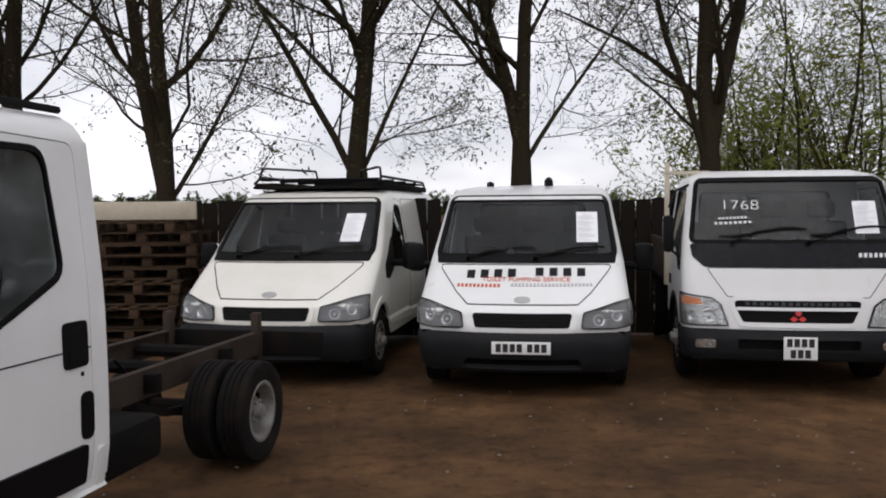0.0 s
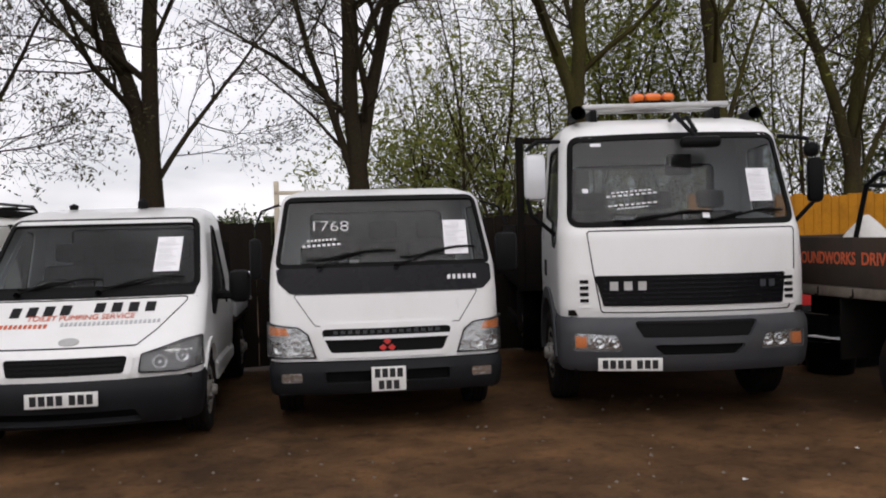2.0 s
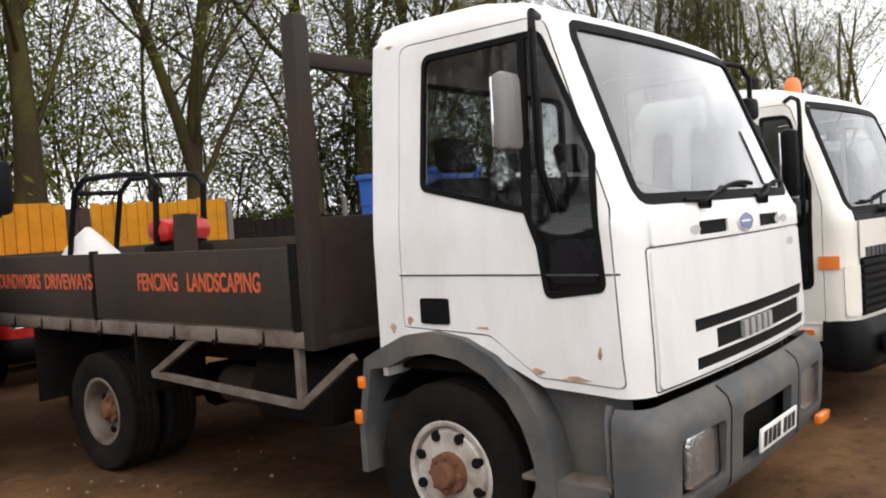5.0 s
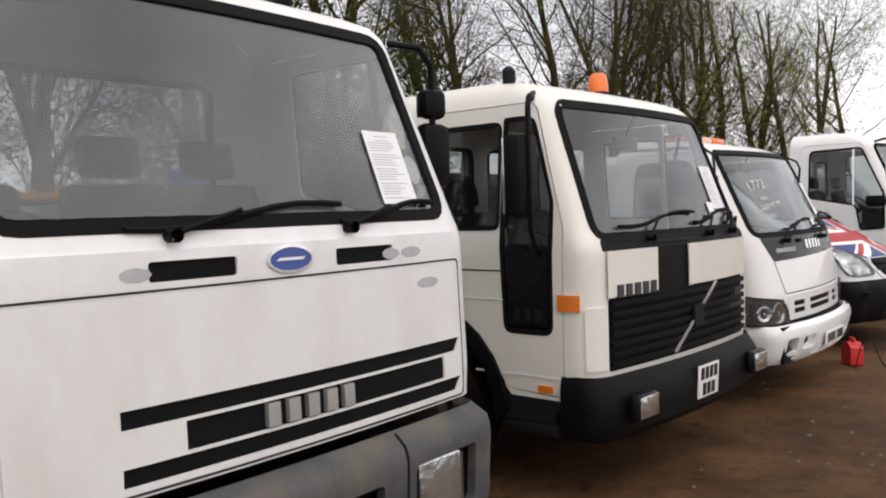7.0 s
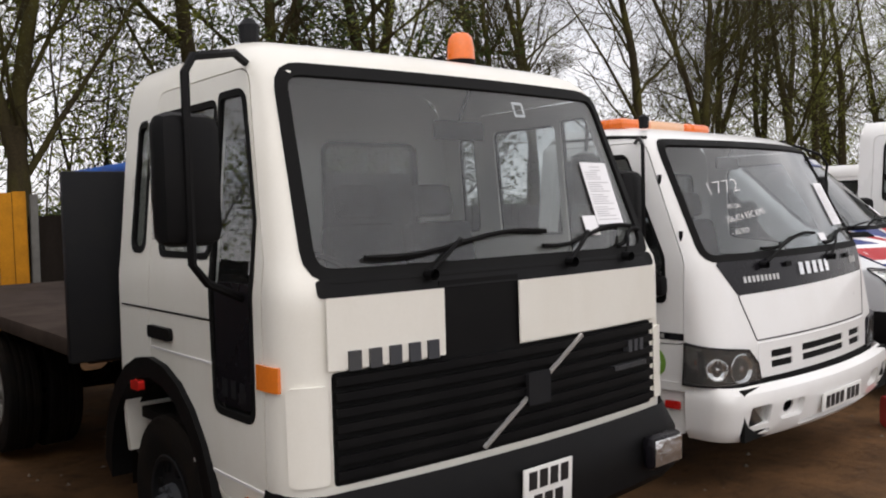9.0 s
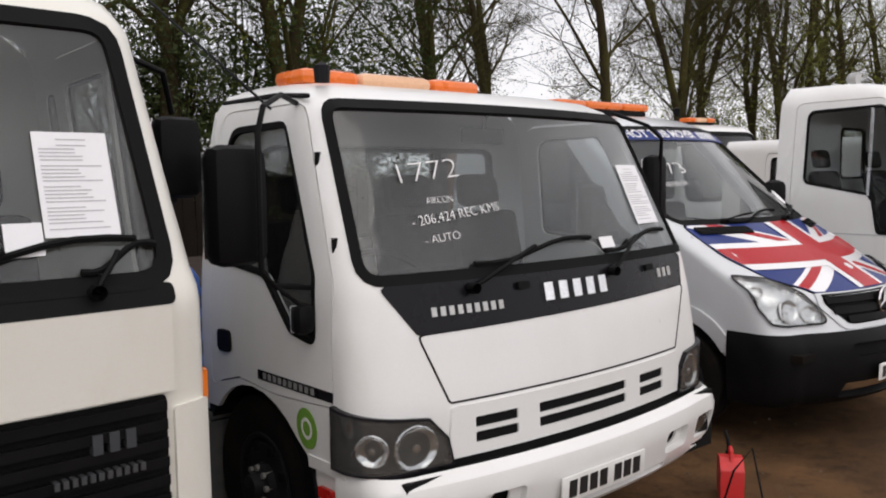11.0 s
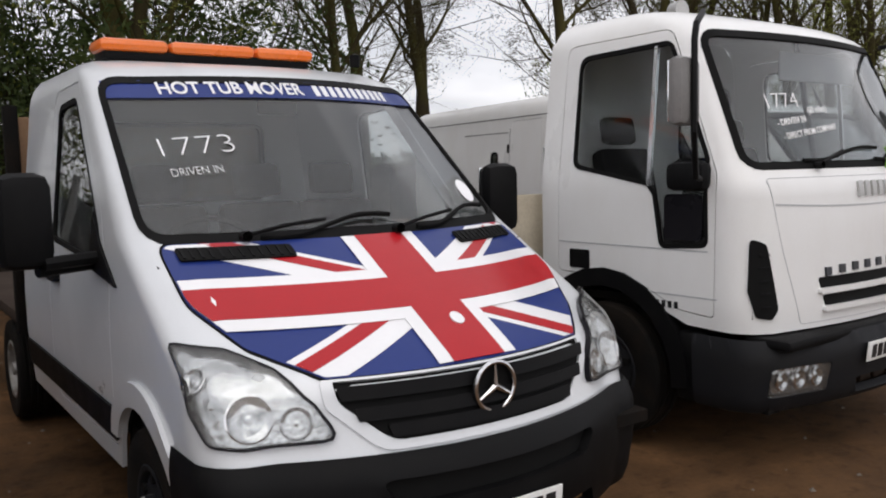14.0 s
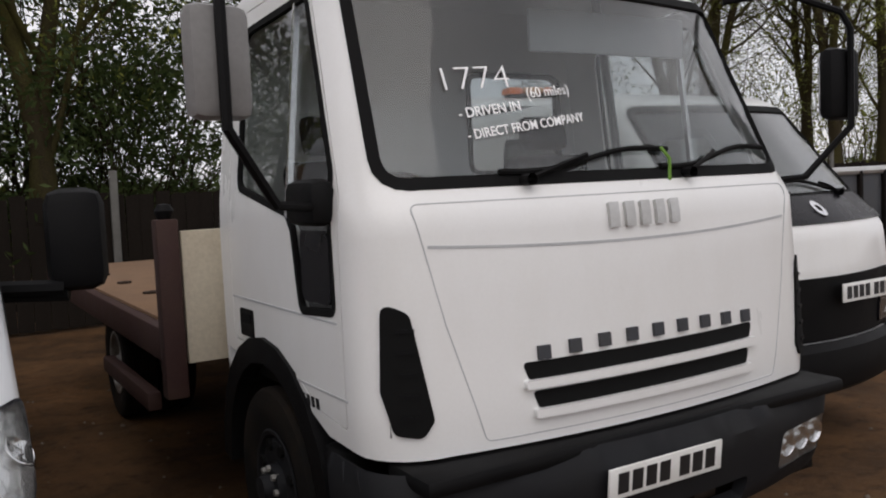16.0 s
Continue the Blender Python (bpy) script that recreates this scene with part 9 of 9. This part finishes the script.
    part("end_beam", Geo().box(-0.55, 5.46, 0.50, 0.95, 5.52, 0.70, 0.012), CHASSIS, fr)
    part("rear_axle", Geo().tube([(-0.8, 4.22, 0.34), (0.8, 4.22, 0.34)], 0.06, 10).lathe([(4.02, 0.03), (4.08, 0.15), (4.22, 0.18), (4.36, 0.15), (4.42, 0.03)], 16, "y", (0, 0, 0.34)), CHASSIS, root)
    part("prop_shaft", Geo().tube([(0, 2.0, 0.48), (0, 4.05, 0.36)], 0.04, 10), BROWNSTEEL, root)
    part("fuel_tank", Geo().box(0.46, 2.52, 0.30, 0.82, 3.25, 0.56, 0.05), CHASSIS, root)
    part("brake_hose", Geo().tube([(0.3, 3.3, 0.72), (0.2, 3.7, 0.76), (0.05, 4.0, 0.66), (0.0, 4.2, 0.52)], 0.012, 6), TRIM, root)
    part("air_tank", Geo().lathe([(-0.2, 0.001), (-0.19, 0.09), (0.19, 0.09), (0.2, 0.001)], 14, "x", (0.0, 3.0, 0.5)), MIDGREY, root)
    bs = Shell([(0.24, 0.10, 0.94, 0.13), (0.30, 0.0, 0.97, 0.14), (0.50, 0.0, 0.985, 0.14), (0.56, 0.05, 0.98, 0.14)], 0.2, 0.5)
    u = bs.on_side(0.5, 0.4, 1)[0]
    part("bumper", bs.sheet("bumper", dense([(-u, 0.25), (u, 0.25), (u, 0.555), (-u, 0.555)], 0.06), [], 0, 0.05, 0.08), DKGREY, root)
    grille_bars(root, sh, sh.front(rect(-0.4, 0.66, 0.4, 0.84, 0.03)), 0.68, 0.83, 3, BLACK, TRIM)
    interior(root, sh, 0.6, 1.25, 1.36, 1.45, 0.82, (-0.5, 0.05, 0.5), 0.45)
    under_body(root, 0.4, 0.5, 1.6, 0.28, 0.75)


chassis_cab()


def blue_bin(m):
    """A tapered plastic bin with a rolled rim, upright ribs and two skids."""
    root = thing("plastic_bin", "bright blue ribbed plastic bin on a truck bed", "bin", m, "blue bins")
    def wall(z, grow_):
        return 0.31 + 0.03 * z / 1.3 + grow_
    g = Geo()
    for z0, z1, o in ((0.06, 1.26, 0.0),):
        a, b = wall(z0, o), wall(z1, o)
        for inner in (0, 0.025):
            a1, b1 = a - inner, b - inner
            v = [(-a1, -a1, z0 + inner), (a1, -a1, z0 + inner), (a1, a1, z0 + inner), (-a1, a1, z0 + inner), (-b1, -b1, z1), (b1, -b1, z1), (b1, b1, z1), (-b1, b1, z1)]
            f = [(0, 1, 5, 4), (1, 2, 6, 5), (2, 3, 7, 6), (3, 0, 4, 7), (3, 2, 1, 0)]
            g.add(v, f if inner == 0 else [tuple(reversed(q)) for q in f])
    part("tub", g, DRUMBLUE, root)
    w = wall(1.26, 0.0)
    rim = Geo()
    for q in ((-w - 0.03, -w - 0.03, w + 0.03, -w + 0.03), (-w - 0.03, w - 0.03, w + 0.03, w + 0.03)):
        rim.box(q[0], q[1], 1.22, q[2], q[3], 1.30, 0.012)
    for q in ((-w - 0.03, -w + 0.03, -w + 0.03, w - 0.03), (w - 0.03, -w + 0.03, w + 0.03, w - 0.03)):
        rim.box(q[0], q[1], 1.22, q[2], q[3], 1.30, 0.012)
    part("rim", rim, DRUMBLUE, root)
    for k in range(4):
        x = -0.24 + k * 0.16
        for s in (-1, 1):
            part("rib", Geo().box(x - 0.02, -0.022, 0.1, x + 0.02, 0.022, 1.2, 0.01, pose(0, s * 0.33, 0, s * -1.3)), DRUMBLUE, root)
    for z in (0.45, 0.85):
        a = wall(z, 0.012)
        part("band", Geo().box(-a, -a, z - 0.02, a, a, z + 0.02, 0.01), DRUMBLUE, root)
    for s in (-1, 1):
        part("skid", Geo().box(s * 0.22 - 0.05, -0.3, 0.0, s * 0.22 + 0.05, 0.3, 0.08, 0.01), DRUMBLUE, root)
    return root


first_bin = blue_bin(pose(12.10, 7.31, 1.085, 0, 0, -3))
first_bin.scale = (1, 1, 0.84)
copy_thing(first_bin, pose(12.06, 6.58, 1.085, 0, 0, -3))


def drum(m, r, h, stand):
    root = thing("plastic_drum", "blue ribbed plastic drum with a screw lid", "drum", m)
    prof = [(0.0, 0.001), (0.0, r * 0.9), (0.02, r)]
    for k in range(5):
        z = h * (0.12 + 0.17 * k)
        prof += [(z, r), (z + 0.015, r * 1.05), (z + 0.035, r * 1.05), (z + 0.05, r)]
    prof += [(h * 0.93, r), (h, r * 0.8), (h, 0.001)]
    part("body", Geo().lathe(prof, 24, "z"), DRUMBLUE, root)
    part("lid", Geo().lathe([(h - 0.005, r * 0.6), (h + 0.03, r * 0.6), (h + 0.035, r * 0.5), (h + 0.035, 0.001)], 20, "z"), BLACK, root, "black screw lid")
    if stand:
        box = thing("steel_box", "grey painted steel box on the ground", "box", m @ pose(0, 0, -0.66))
        part("body", Geo().box(-0.26, -0.24, -0.02, 0.26, 0.24, 0.62, 0.02), MIDGREY, box)
        part("lid", Geo().box(-0.27, -0.25, 0.62, 0.27, 0.25, 0.66, 0.01), MIDGREY, box)


drum(pose(12.93, 3.1, 0.66), 0.165, 0.68, True)
drum(pose(15.6, 4.2, -0.01), 0.2, 1.2, False)


def fuel_can():
    root = thing("fuel_can", "red plastic fuel can with black spout on earth", "can", pose(15.44, 1.50, -0.02, 0, 0, 35))
    root.scale = (0.62, 0.62, 0.62)
    part("body", Geo().prism(fillet([(-0.19, 0), (0.19, 0), (0.19, 0.27), (0.10, 0.36), (-0.06, 0.38), (-0.19, 0.30)], 0.035, 3), -0.10, 0.10, "xz"), REDCAN, root)
    part("handle", Geo().tube([(-0.10, 0, 0.34), (-0.08, 0, 0.43), (0.03, 0, 0.44), (0.08, 0, 0.36)], 0.018, 7), REDCAN, root)
    part("cap", Geo().lathe([(0.0, 0.035), (0.05, 0.035), (0.052, 0.001)], 14, "z", (0.13, 0, 0.33)), BLACK, root, "black screw cap")
    part("spout", Geo().tube([(0.13, 0, 0.37), (0.15, 0.01, 0.47), (0.21, 0.03, 0.54)], 0.016, 8), BLACK, root, "black pouring spout")
    cable = thing("loose_cable", "thin black cable trailing on the ground", "cable", pose(15.50, 1.30, -0.02))
    part("wire", Geo().tube([(-0.3, 0.12, 0.0), (-0.24, 0.08, 0.22), (-0.16, 0.02, 0.34), (-0.26, -0.1, 0.10), (-0.34, -0.2, -0.01), (-0.1, -0.32, -0.01), (0.2, -0.3, -0.01)], 0.006, 5), BLACK, cable)


fuel_can()


def ford_load():
    base = pose(8.134, 1.531, -0.05, 0, 0, -0.7)
    rng = random.Random(31)
    g = Geo()
    n, v, f = 18, [], []
    for j in range(9):
        z = 0.66 * j / 8
        for i in range(n):
            a = 2 * math.pi * i / n
            r = (0.36 * (1 - (j / 8) ** 2.2) + 0.02) * (1 + 0.16 * noise.noise(Vector((math.cos(a) * 1.5, math.sin(a) * 1.5, z * 4))))
            v.append((r * math.cos(a), r * 0.9 * math.sin(a), z))
    for j in range(8):
        f += [(j * n + i, j * n + (i + 1) % n, (j + 1) * n + (i + 1) % n, (j + 1) * n + i) for i in range(n)]
    f += [tuple(reversed(range(n))), tuple(8 * n + i for i in range(n))]
    tagged(part("white_sack", Geo().add(v, f), SACK, smooth=60), "crumpled white woven sack on the truck bed", "sack").matrix_world = base @ pose(-0.45, 5.42, 1.10)
    mach = thing("plate_compactor", "red engined compactor with a black tube guard", "machine", base @ pose(-0.45, 4.55, 1.10))
    part("base_plate", Geo().box(-0.3, -0.55, 0.0, 0.3, 0.6, 0.10, 0.03), CHASSIS, mach)
    part("engine", Geo().box(-0.18, -0.62, 0.10, 0.2, -0.2, 0.50, 0.06).lathe([(0.2, 0.12), (0.26, 0.12), (0.28, 0.001)], 16, "x", (0, -0.4, 0.32)), CHASSIS, mach)
    part("fuel_tank", Geo().box(-0.2, -0.60, 0.50, 0.2, -0.30, 0.68, 0.07), REDPAINT, mach, "red fuel tank")
    part("filler_cap", Geo().lathe([(0.68, 0.04), (0.71, 0.04), (0.712, 0.001)], 12, "z", (0.05, -0.45, 0)), BLACK, mach)
    for s in (-0.2, 0.2):
        part("guard_tube", Geo().tube([(s, 0.82, 0.10), (s, 0.80, 0.45), (s, 0.66, 0.93), (s, 0.50, 1.03), (s, 0.0, 1.03), (s, -0.42, 1.00), (s, -0.50, 0.92), (s, -0.46, 0.5)], 0.024, 8), BLACK, mach)
    part("guard_cross", Geo().tube([(-0.2, 0.66, 0.93), (0.2, 0.66, 0.93)], 0.02, 8), BLACK, mach)
    part("belt_cover", Geo().box(-0.26, -0.25, 0.1, -0.18, 0.35, 0.34, 0.03), REDPAINT, mach)
    tagged(part("timber_post", Geo().box(-0.06, -0.06, 0, 0.06, 0.06, 0.70, 0.008), BROWNSTEEL), "short brown square post on the truck bed", "post").matrix_world = base @ pose(-0.6, 3.84, 1.10, 1, 2, 12)
    v, f = [], []
    for j in range(9):
        for i in range(25):
            x, y = -1.0 + 2.0 * j / 8, 2.1 + 4.1 * i / 24
            v.append((x, y, 1.10 + 0.36 * max(0, 0.35 + 0.65 * (j / 8)) * (0.75 + 0.5 * noise.noise(Vector((x * 1.4, y * 1.1, 3)))) + 0.03 * noise.noise(Vector((x * 7, y * 7, 1)))))
    f = [(j * 25 + i, j * 25 + i + 1, (j + 1) * 25 + i + 1, (j + 1) * 25 + i) for j in range(8) for i in range(24)]
    tagged(part("rubble_heap", Geo().add(v, f), CONCRETE), "pale rubble and dust heaped along the bed", "rubble", kind="stuff").matrix_world = base


ford_load()


def red_car():
    root = thing("red_car", "red hatchback parked with its tail to the yard", "car", pose(9.05, 9.6, 0, 0, 0, -3))
    sh = Shell([(0.30, 0.06, 0.80, 0.06), (0.55, 0.0, 0.83, 0.07), (0.92, 0.05, 0.83, 0.07), (1.0, 0.14, 0.80, 0.06), (1.36, 0.50, 0.66, 0.05), (1.42, 0.75, 0.60, 0.03)], 0.16, 3.3)
    bottom = [(0.2, 0.33), (0.34, 0.32)] + arch(0.75, 0.30, 0.35, 0.34, 9)[1:-1] + [(1.2, 0.3), (2.3, 0.3)] + arch(2.75, 0.30, 0.35, 0.34, 9)[1:-1] + [(3.3, 0.34)]
    door = fillet([(1.3, 0.36), (2.3, 0.36), (2.35, 1.34), (1.3, 1.34)], 0.06)
    glasspoly = fillet([(1.36, 0.95), (2.25, 0.95), (2.2, 1.30), (1.36, 1.30)], 0.06)
    cab(root, sh, REDPAINT, bottom, fillet([(-0.60, 1.02), (0.60, 1.02), (0.52, 1.33), (-0.52, 1.33)], 0.05), [(door, [glasspoly], DARKGLASS)], screen_label="dark rear window")
    for s in (-1, 1):
        lp = sh.front(rect(s * 0.68 - 0.08, 0.62, s * 0.68 + 0.10, 0.90, 0.02))
        tl = part("tail_lamp", sh.sheet("tail_lamp", lp, [], 0.012, 0.016, 0.05), REDLENS, root, "red and clear tail lamp")
        part("clear_lens", sh.sheet("clear_lens", sh.front(rect(s * 0.68 - 0.07, 0.66, s * 0.68 + 0.09, 0.73)), [], 0.016, 0.006, 0.05), REFLECTOR, tl)
        wheel(root, s * 0.74, 0.75, 0.29, 0.17, s, rim=0.6, dish=0.0, holes=4)
        wheel(root, s * 0.74, 2.75, 0.29, 0.17, s, rim=0.6, dish=0.0, holes=4)
    bs = Shell([(0.26, 0.02, 0.82, 0.07), (0.32, -0.04, 0.84, 0.07), (0.52, -0.05, 0.845, 0.07), (0.56, 0.0, 0.84, 0.07)], 0.16, 0.4)
    u = bs.on_side(0.4, 0.4, 1)[0]
    part("bumper", bs.sheet("bumper", dense([(-u, 0.27), (u, 0.27), (u, 0.555), (-u, 0.555)], 0.06), [], 0, 0.04, 0.08), BLACK, root, "black plastic rear bumper")
    tub = thing("rubber_tub", "black rubber tub standing on earth", "tub", pose(8.35, 8.12, -0.02, 0, 0, 10))
    part("wall", Geo().lathe([(0.0, 0.001), (0.0, 0.24), (0.34, 0.30), (0.36, 0.31), (0.36, 0.28), (0.03, 0.22), (0.03, 0.001)], 20, "z"), BLACK, tub)
    crate = thing("plastic_crate", "black plastic crate standing on earth", "crate", pose(8.82, 8.45, -0.02, 0, 0, 4))
    part("base", Geo().box(-0.42, -0.24, 0.0, 0.42, 0.24, 0.04, 0.01), BLACK, crate)
    for y in (-0.25, 0.25):
        part("long_wall", Geo().box(-0.44, y - 0.02, 0.0, 0.44, y + 0.02, 0.62, 0.01), BLACK, crate)
    for x in (-0.43, 0.43):
        part("end_wall", Geo().box(x - 0.02, -0.23, 0.0, x + 0.02, 0.23, 0.62, 0.01), BLACK, crate)
    part("rim", Geo().box(-0.47, -0.29, 0.59, 0.47, -0.25, 0.64, 0.01), BLACK, crate)
    tagged(part("white_sheet", Geo().box(-0.16, -0.22, 0, 0.16, 0.22, 0.012, 0.003), PAPER), "white sheet of board lying over a tub", "sheet").matrix_world = pose(8.37, 8.14, 0.345, 3, 4, 24)


red_car()


def far_vehicles():
    root = thing("minibus", "white fronted minibus with black nose band and round emblem", "van", pose(22.66, 2.36, 0, 0, 0, -2))
    sh = Shell([(0.42, 0.10, 0.80, 0.10), (0.60, 0.02, 0.84, 0.12), (1.0, 0.0, 0.85, 0.12), (1.26, 0.03, 0.85, 0.12), (1.33, 0.08, 0.85, 0.12), (1.46, 0.24, 0.85, 0.12), (2.08, 0.80, 0.80, 0.10), (2.16, 0.95, 0.77, 0.06), (2.2, 1.2, 0.70, 0.0)], 0.2, 2.9)
    bottom = [(0.45, 0.45), (0.55, 0.45)] + arch(0.95, 0.36, 0.42, 0.44, 9)[1:-1] + [(1.5, 0.44), (2.9, 0.44)]
    door = fillet([(1.45, 0.5), (2.3, 0.5), (2.3, 2.02), (1.7, 2.02), (1.3, 1.45)], 0.06)
    glasspoly = fillet([(1.45, 1.40), (2.22, 1.40), (2.22, 1.95), (1.72, 1.95), (1.42, 1.52)], 0.05)
    cab(root, sh, WHITE, bottom, fillet([(-0.78, 1.48), (0.78, 1.48), (0.73, 2.06), (-0.73, 2.06)], 0.06), [(door, [glasspoly], DARKGLASS)], (), trim=0.03)
    part("nose_band", sh.sheet("nose_band", sh.front(rect(-0.80, 1.31, 0.80, 1.47, 0.02)), [], 0.012, 0.016, 0.06), GLOSSBLACK, root, "black nose band below the windscreen")
    em = part("emblem", sh.sheet("emblem", sh.front(ellipse(0.05, 1.385, 0.045, 0.045)), [sh.front(ellipse(0.05, 1.385, 0.02, 0.02))], 0.022, 0.01, 0.1), CHROME, root, "small round chrome emblem")
    part("lower_nose", sh.sheet("lower_nose", sh.front(rect(-0.80, 0.62, 0.80, 1.0, 0.03)), [], 0.012, 0.016, 0.06), BLACK, root, "black lower nose panel")
    for s in (-1, 1):
        headlamp(root, sh, sh.front(rect(s * 0.66 - 0.11, 0.66, s * 0.66 + 0.11, 0.82, 0.03)), ((sh.on_front(s * 0.66, 0.74)[0], 0.74, 0.05),), off=0.02)
        wheel(root, s * 0.74, 0.95, 0.36, 0.2, s, rim=0.6, dish=-0.01, holes=5)
        wheel(root, s * 0.74, 2.3, 0.36, 0.2, s, rim=0.6, dish=-0.01, holes=5)
    number_plate(root, pose(0.26, -0.045, 0.90, 0, 0, 3))
    bs = Shell([(0.28, 0.04, 0.82, 0.12), (0.34, -0.05, 0.85, 0.12), (0.56, -0.06, 0.86, 0.12), (0.62, 0.0, 0.85, 0.12)], 0.2, 0.5)
    u = bs.on_side(0.5, 0.4, 1)[0]
    part("bumper", bs.sheet("bumper", dense([(-u, 0.29), (u, 0.29), (u, 0.615), (-u, 0.615)], 0.06), [], 0, 0.04, 0.08), BLACK, root, "black plastic bumper")
    interior(root, sh, 0.7, 1.0, 1.42, 1.4, 0.9, (-0.5, 0.5), 0.4)
    wiper(root, sh, 0.45, 1.47, 0.30, 1.54, -0.05, 0.02)
    wiper(root, sh, -0.2, 1.47, -0.35, 1.54, -0.68, 0.02)
    tr = thing("box_trailer", "low grey trailer with a white side panel", "trailer", pose(25.4, 4.2, 0, 0, 0, -2))
    part("body", Geo().box(0, 0.02, 0.60, 4.2, 2.2, 1.58, 0.03), GREY, tr, "grey panelled trailer body")
    part("side_panel", Geo().box(1.2, -0.01, 0.66, 4.1, 0.02, 1.56, 0.01), FLAGWHITE, tr, "flat white side panel")
    for x in (0.03, 0.42, 0.80, 1.16, 4.15):
        part("frame_post", Geo().box(x - 0.025, -0.02, 0.56, x + 0.025, 0.018, 1.6, 0.005), CHASSIS, tr)
    part("top_edge", Geo().tube([(0, 0.02, 1.60), (4.2, 0.02, 1.60)], 0.04, 8), ALU, tr)
    part("lower_rail", Geo().box(0, -0.03, 0.50, 4.2, 0.02, 0.58, 0.005), BROWNSTEEL, tr)
    for x in (1.6, 2.5):
        for y, s in ((0.15, -1), (2.05, 1)):
            wh = wheel(tr, 0, 0, 0.32, 0.2, s, rim=0.6, dish=0.0, holes=5)
            wh.rotation_euler = (0, 0, radians(90))
            wh.location = (x, y, 0.32)
    part("axle", Geo().box(1.3, 0.3, 0.28, 2.8, 1.9, 0.5, 0.02), CHASSIS, tr)


far_vehicles()


def high_van():
    root = thing("high_roof_van", "tall white van with large dark glass and orange beacon", "van", pose(23.9, 6.3, 0, 0, 0, -12))
    sh = Shell([(0.40, 0.05, 0.94, 0.05), (0.60, 0.0, 0.97, 0.05), (1.25, 0.02, 0.98, 0.05), (1.40, 0.05, 0.975, 0.05), (2.38, 0.22, 0.92, 0.05), (2.50, 0.32, 0.89, 0.05), (2.57, 0.50, 0.83, 0.03), (2.60, 0.8, 0.74, 0.0)], 0.12, 4.9)
    bottom = [(0.2, 0.43), (0.42, 0.42)] + arch(0.95, 0.36, 0.42, 0.42, 9)[1:-1] + [(1.5, 0.42), (3.3, 0.42)] + arch(3.9, 0.36, 0.42, 0.42, 9)[1:-1] + [(4.9, 0.42)]
    door = fillet([(0.75, 0.95), (1.55, 0.95), (1.55, 2.30), (0.75, 2.30)], 0.06)
    cab(root, sh, WHITE, bottom, fillet([(-0.86, 1.36), (0.86, 1.36), (0.82, 2.40), (-0.82, 2.40)], 0.10), [(door, [], DARKGLASS)], [fillet([(1.95, 1.40), (2.13, 1.40), (2.13, 1.86), (1.95, 1.86)], 0.06)], trim=0.05, glass_mat=DARKGLASS, screen_label="large dark upright windscreen")
    for s in (-1, 1):
        side_strip(root, sh, 0.45, 2.34, 4.85, 2.352, s, GREY, 0.003, 0.005, 0, "roof_groove")
        side_strip(root, sh, 1.65, 2.14, 3.0, 2.15, s, GREY, 0.002, 0.004, 0, "panel_groove")
        side_strip(root, sh, 1.62, 1.86, 1.66, 1.98, s, BLACK, 0.012, 0.016, 0.01, "door_latch", "black door latch")
        side_strip(root, sh, 1.60, 0.60, 1.608, 2.2, s, GREY, 0.002, 0.004, 0, "panel_groove")
        wheel(root, s * 0.85, 0.95, 0.36, 0.2, s, rim=0.6, dish=-0.01, holes=5)
        wheel(root, s * 0.85, 3.9, 0.36, 0.2, s, rim=0.6, dish=-0.01, holes=5)
        headlamp(root, sh, sh.front(rect(s * 0.74 - 0.13, 0.74, s * 0.74 + 0.13, 0.92, 0.03)), ((sh.on_front(s * 0.74, 0.83)[0], 0.83, 0.06),))
        mirror_head(root, (s * 1.16, 0.20, 1.75), (0.16, 0.12, 0.34), s * -8, BLACK, [[(s * 0.96, 0.28, 1.6), (s * 1.12, 0.22, 1.66)]], arm_r=0.02)
    beacon_bar(root, -0.32, 0.32, 0.75, 2.60, 0.10, 0.24, BEACON, PALEBEACON)
    bs = Shell([(0.28, 0.02, 0.93, 0.05), (0.34, -0.05, 0.97, 0.05), (0.56, -0.06, 0.98, 0.05), (0.62, 0.0, 0.97, 0.05)], 0.15, 0.45)
    u = bs.on_side(0.45, 0.4, 1)[0]
    part("bumper", bs.sheet("bumper", dense([(-u, 0.29), (u, 0.29), (u, 0.615), (-u, 0.615)], 0.06), [], 0, 0.04, 0.08), BLACK, root, "black plastic bumper")
    interior(root, sh, 0.7, 0.55, 1.34, 0.8, 0.95, (-0.5, 0.5), 0.4)


high_van()
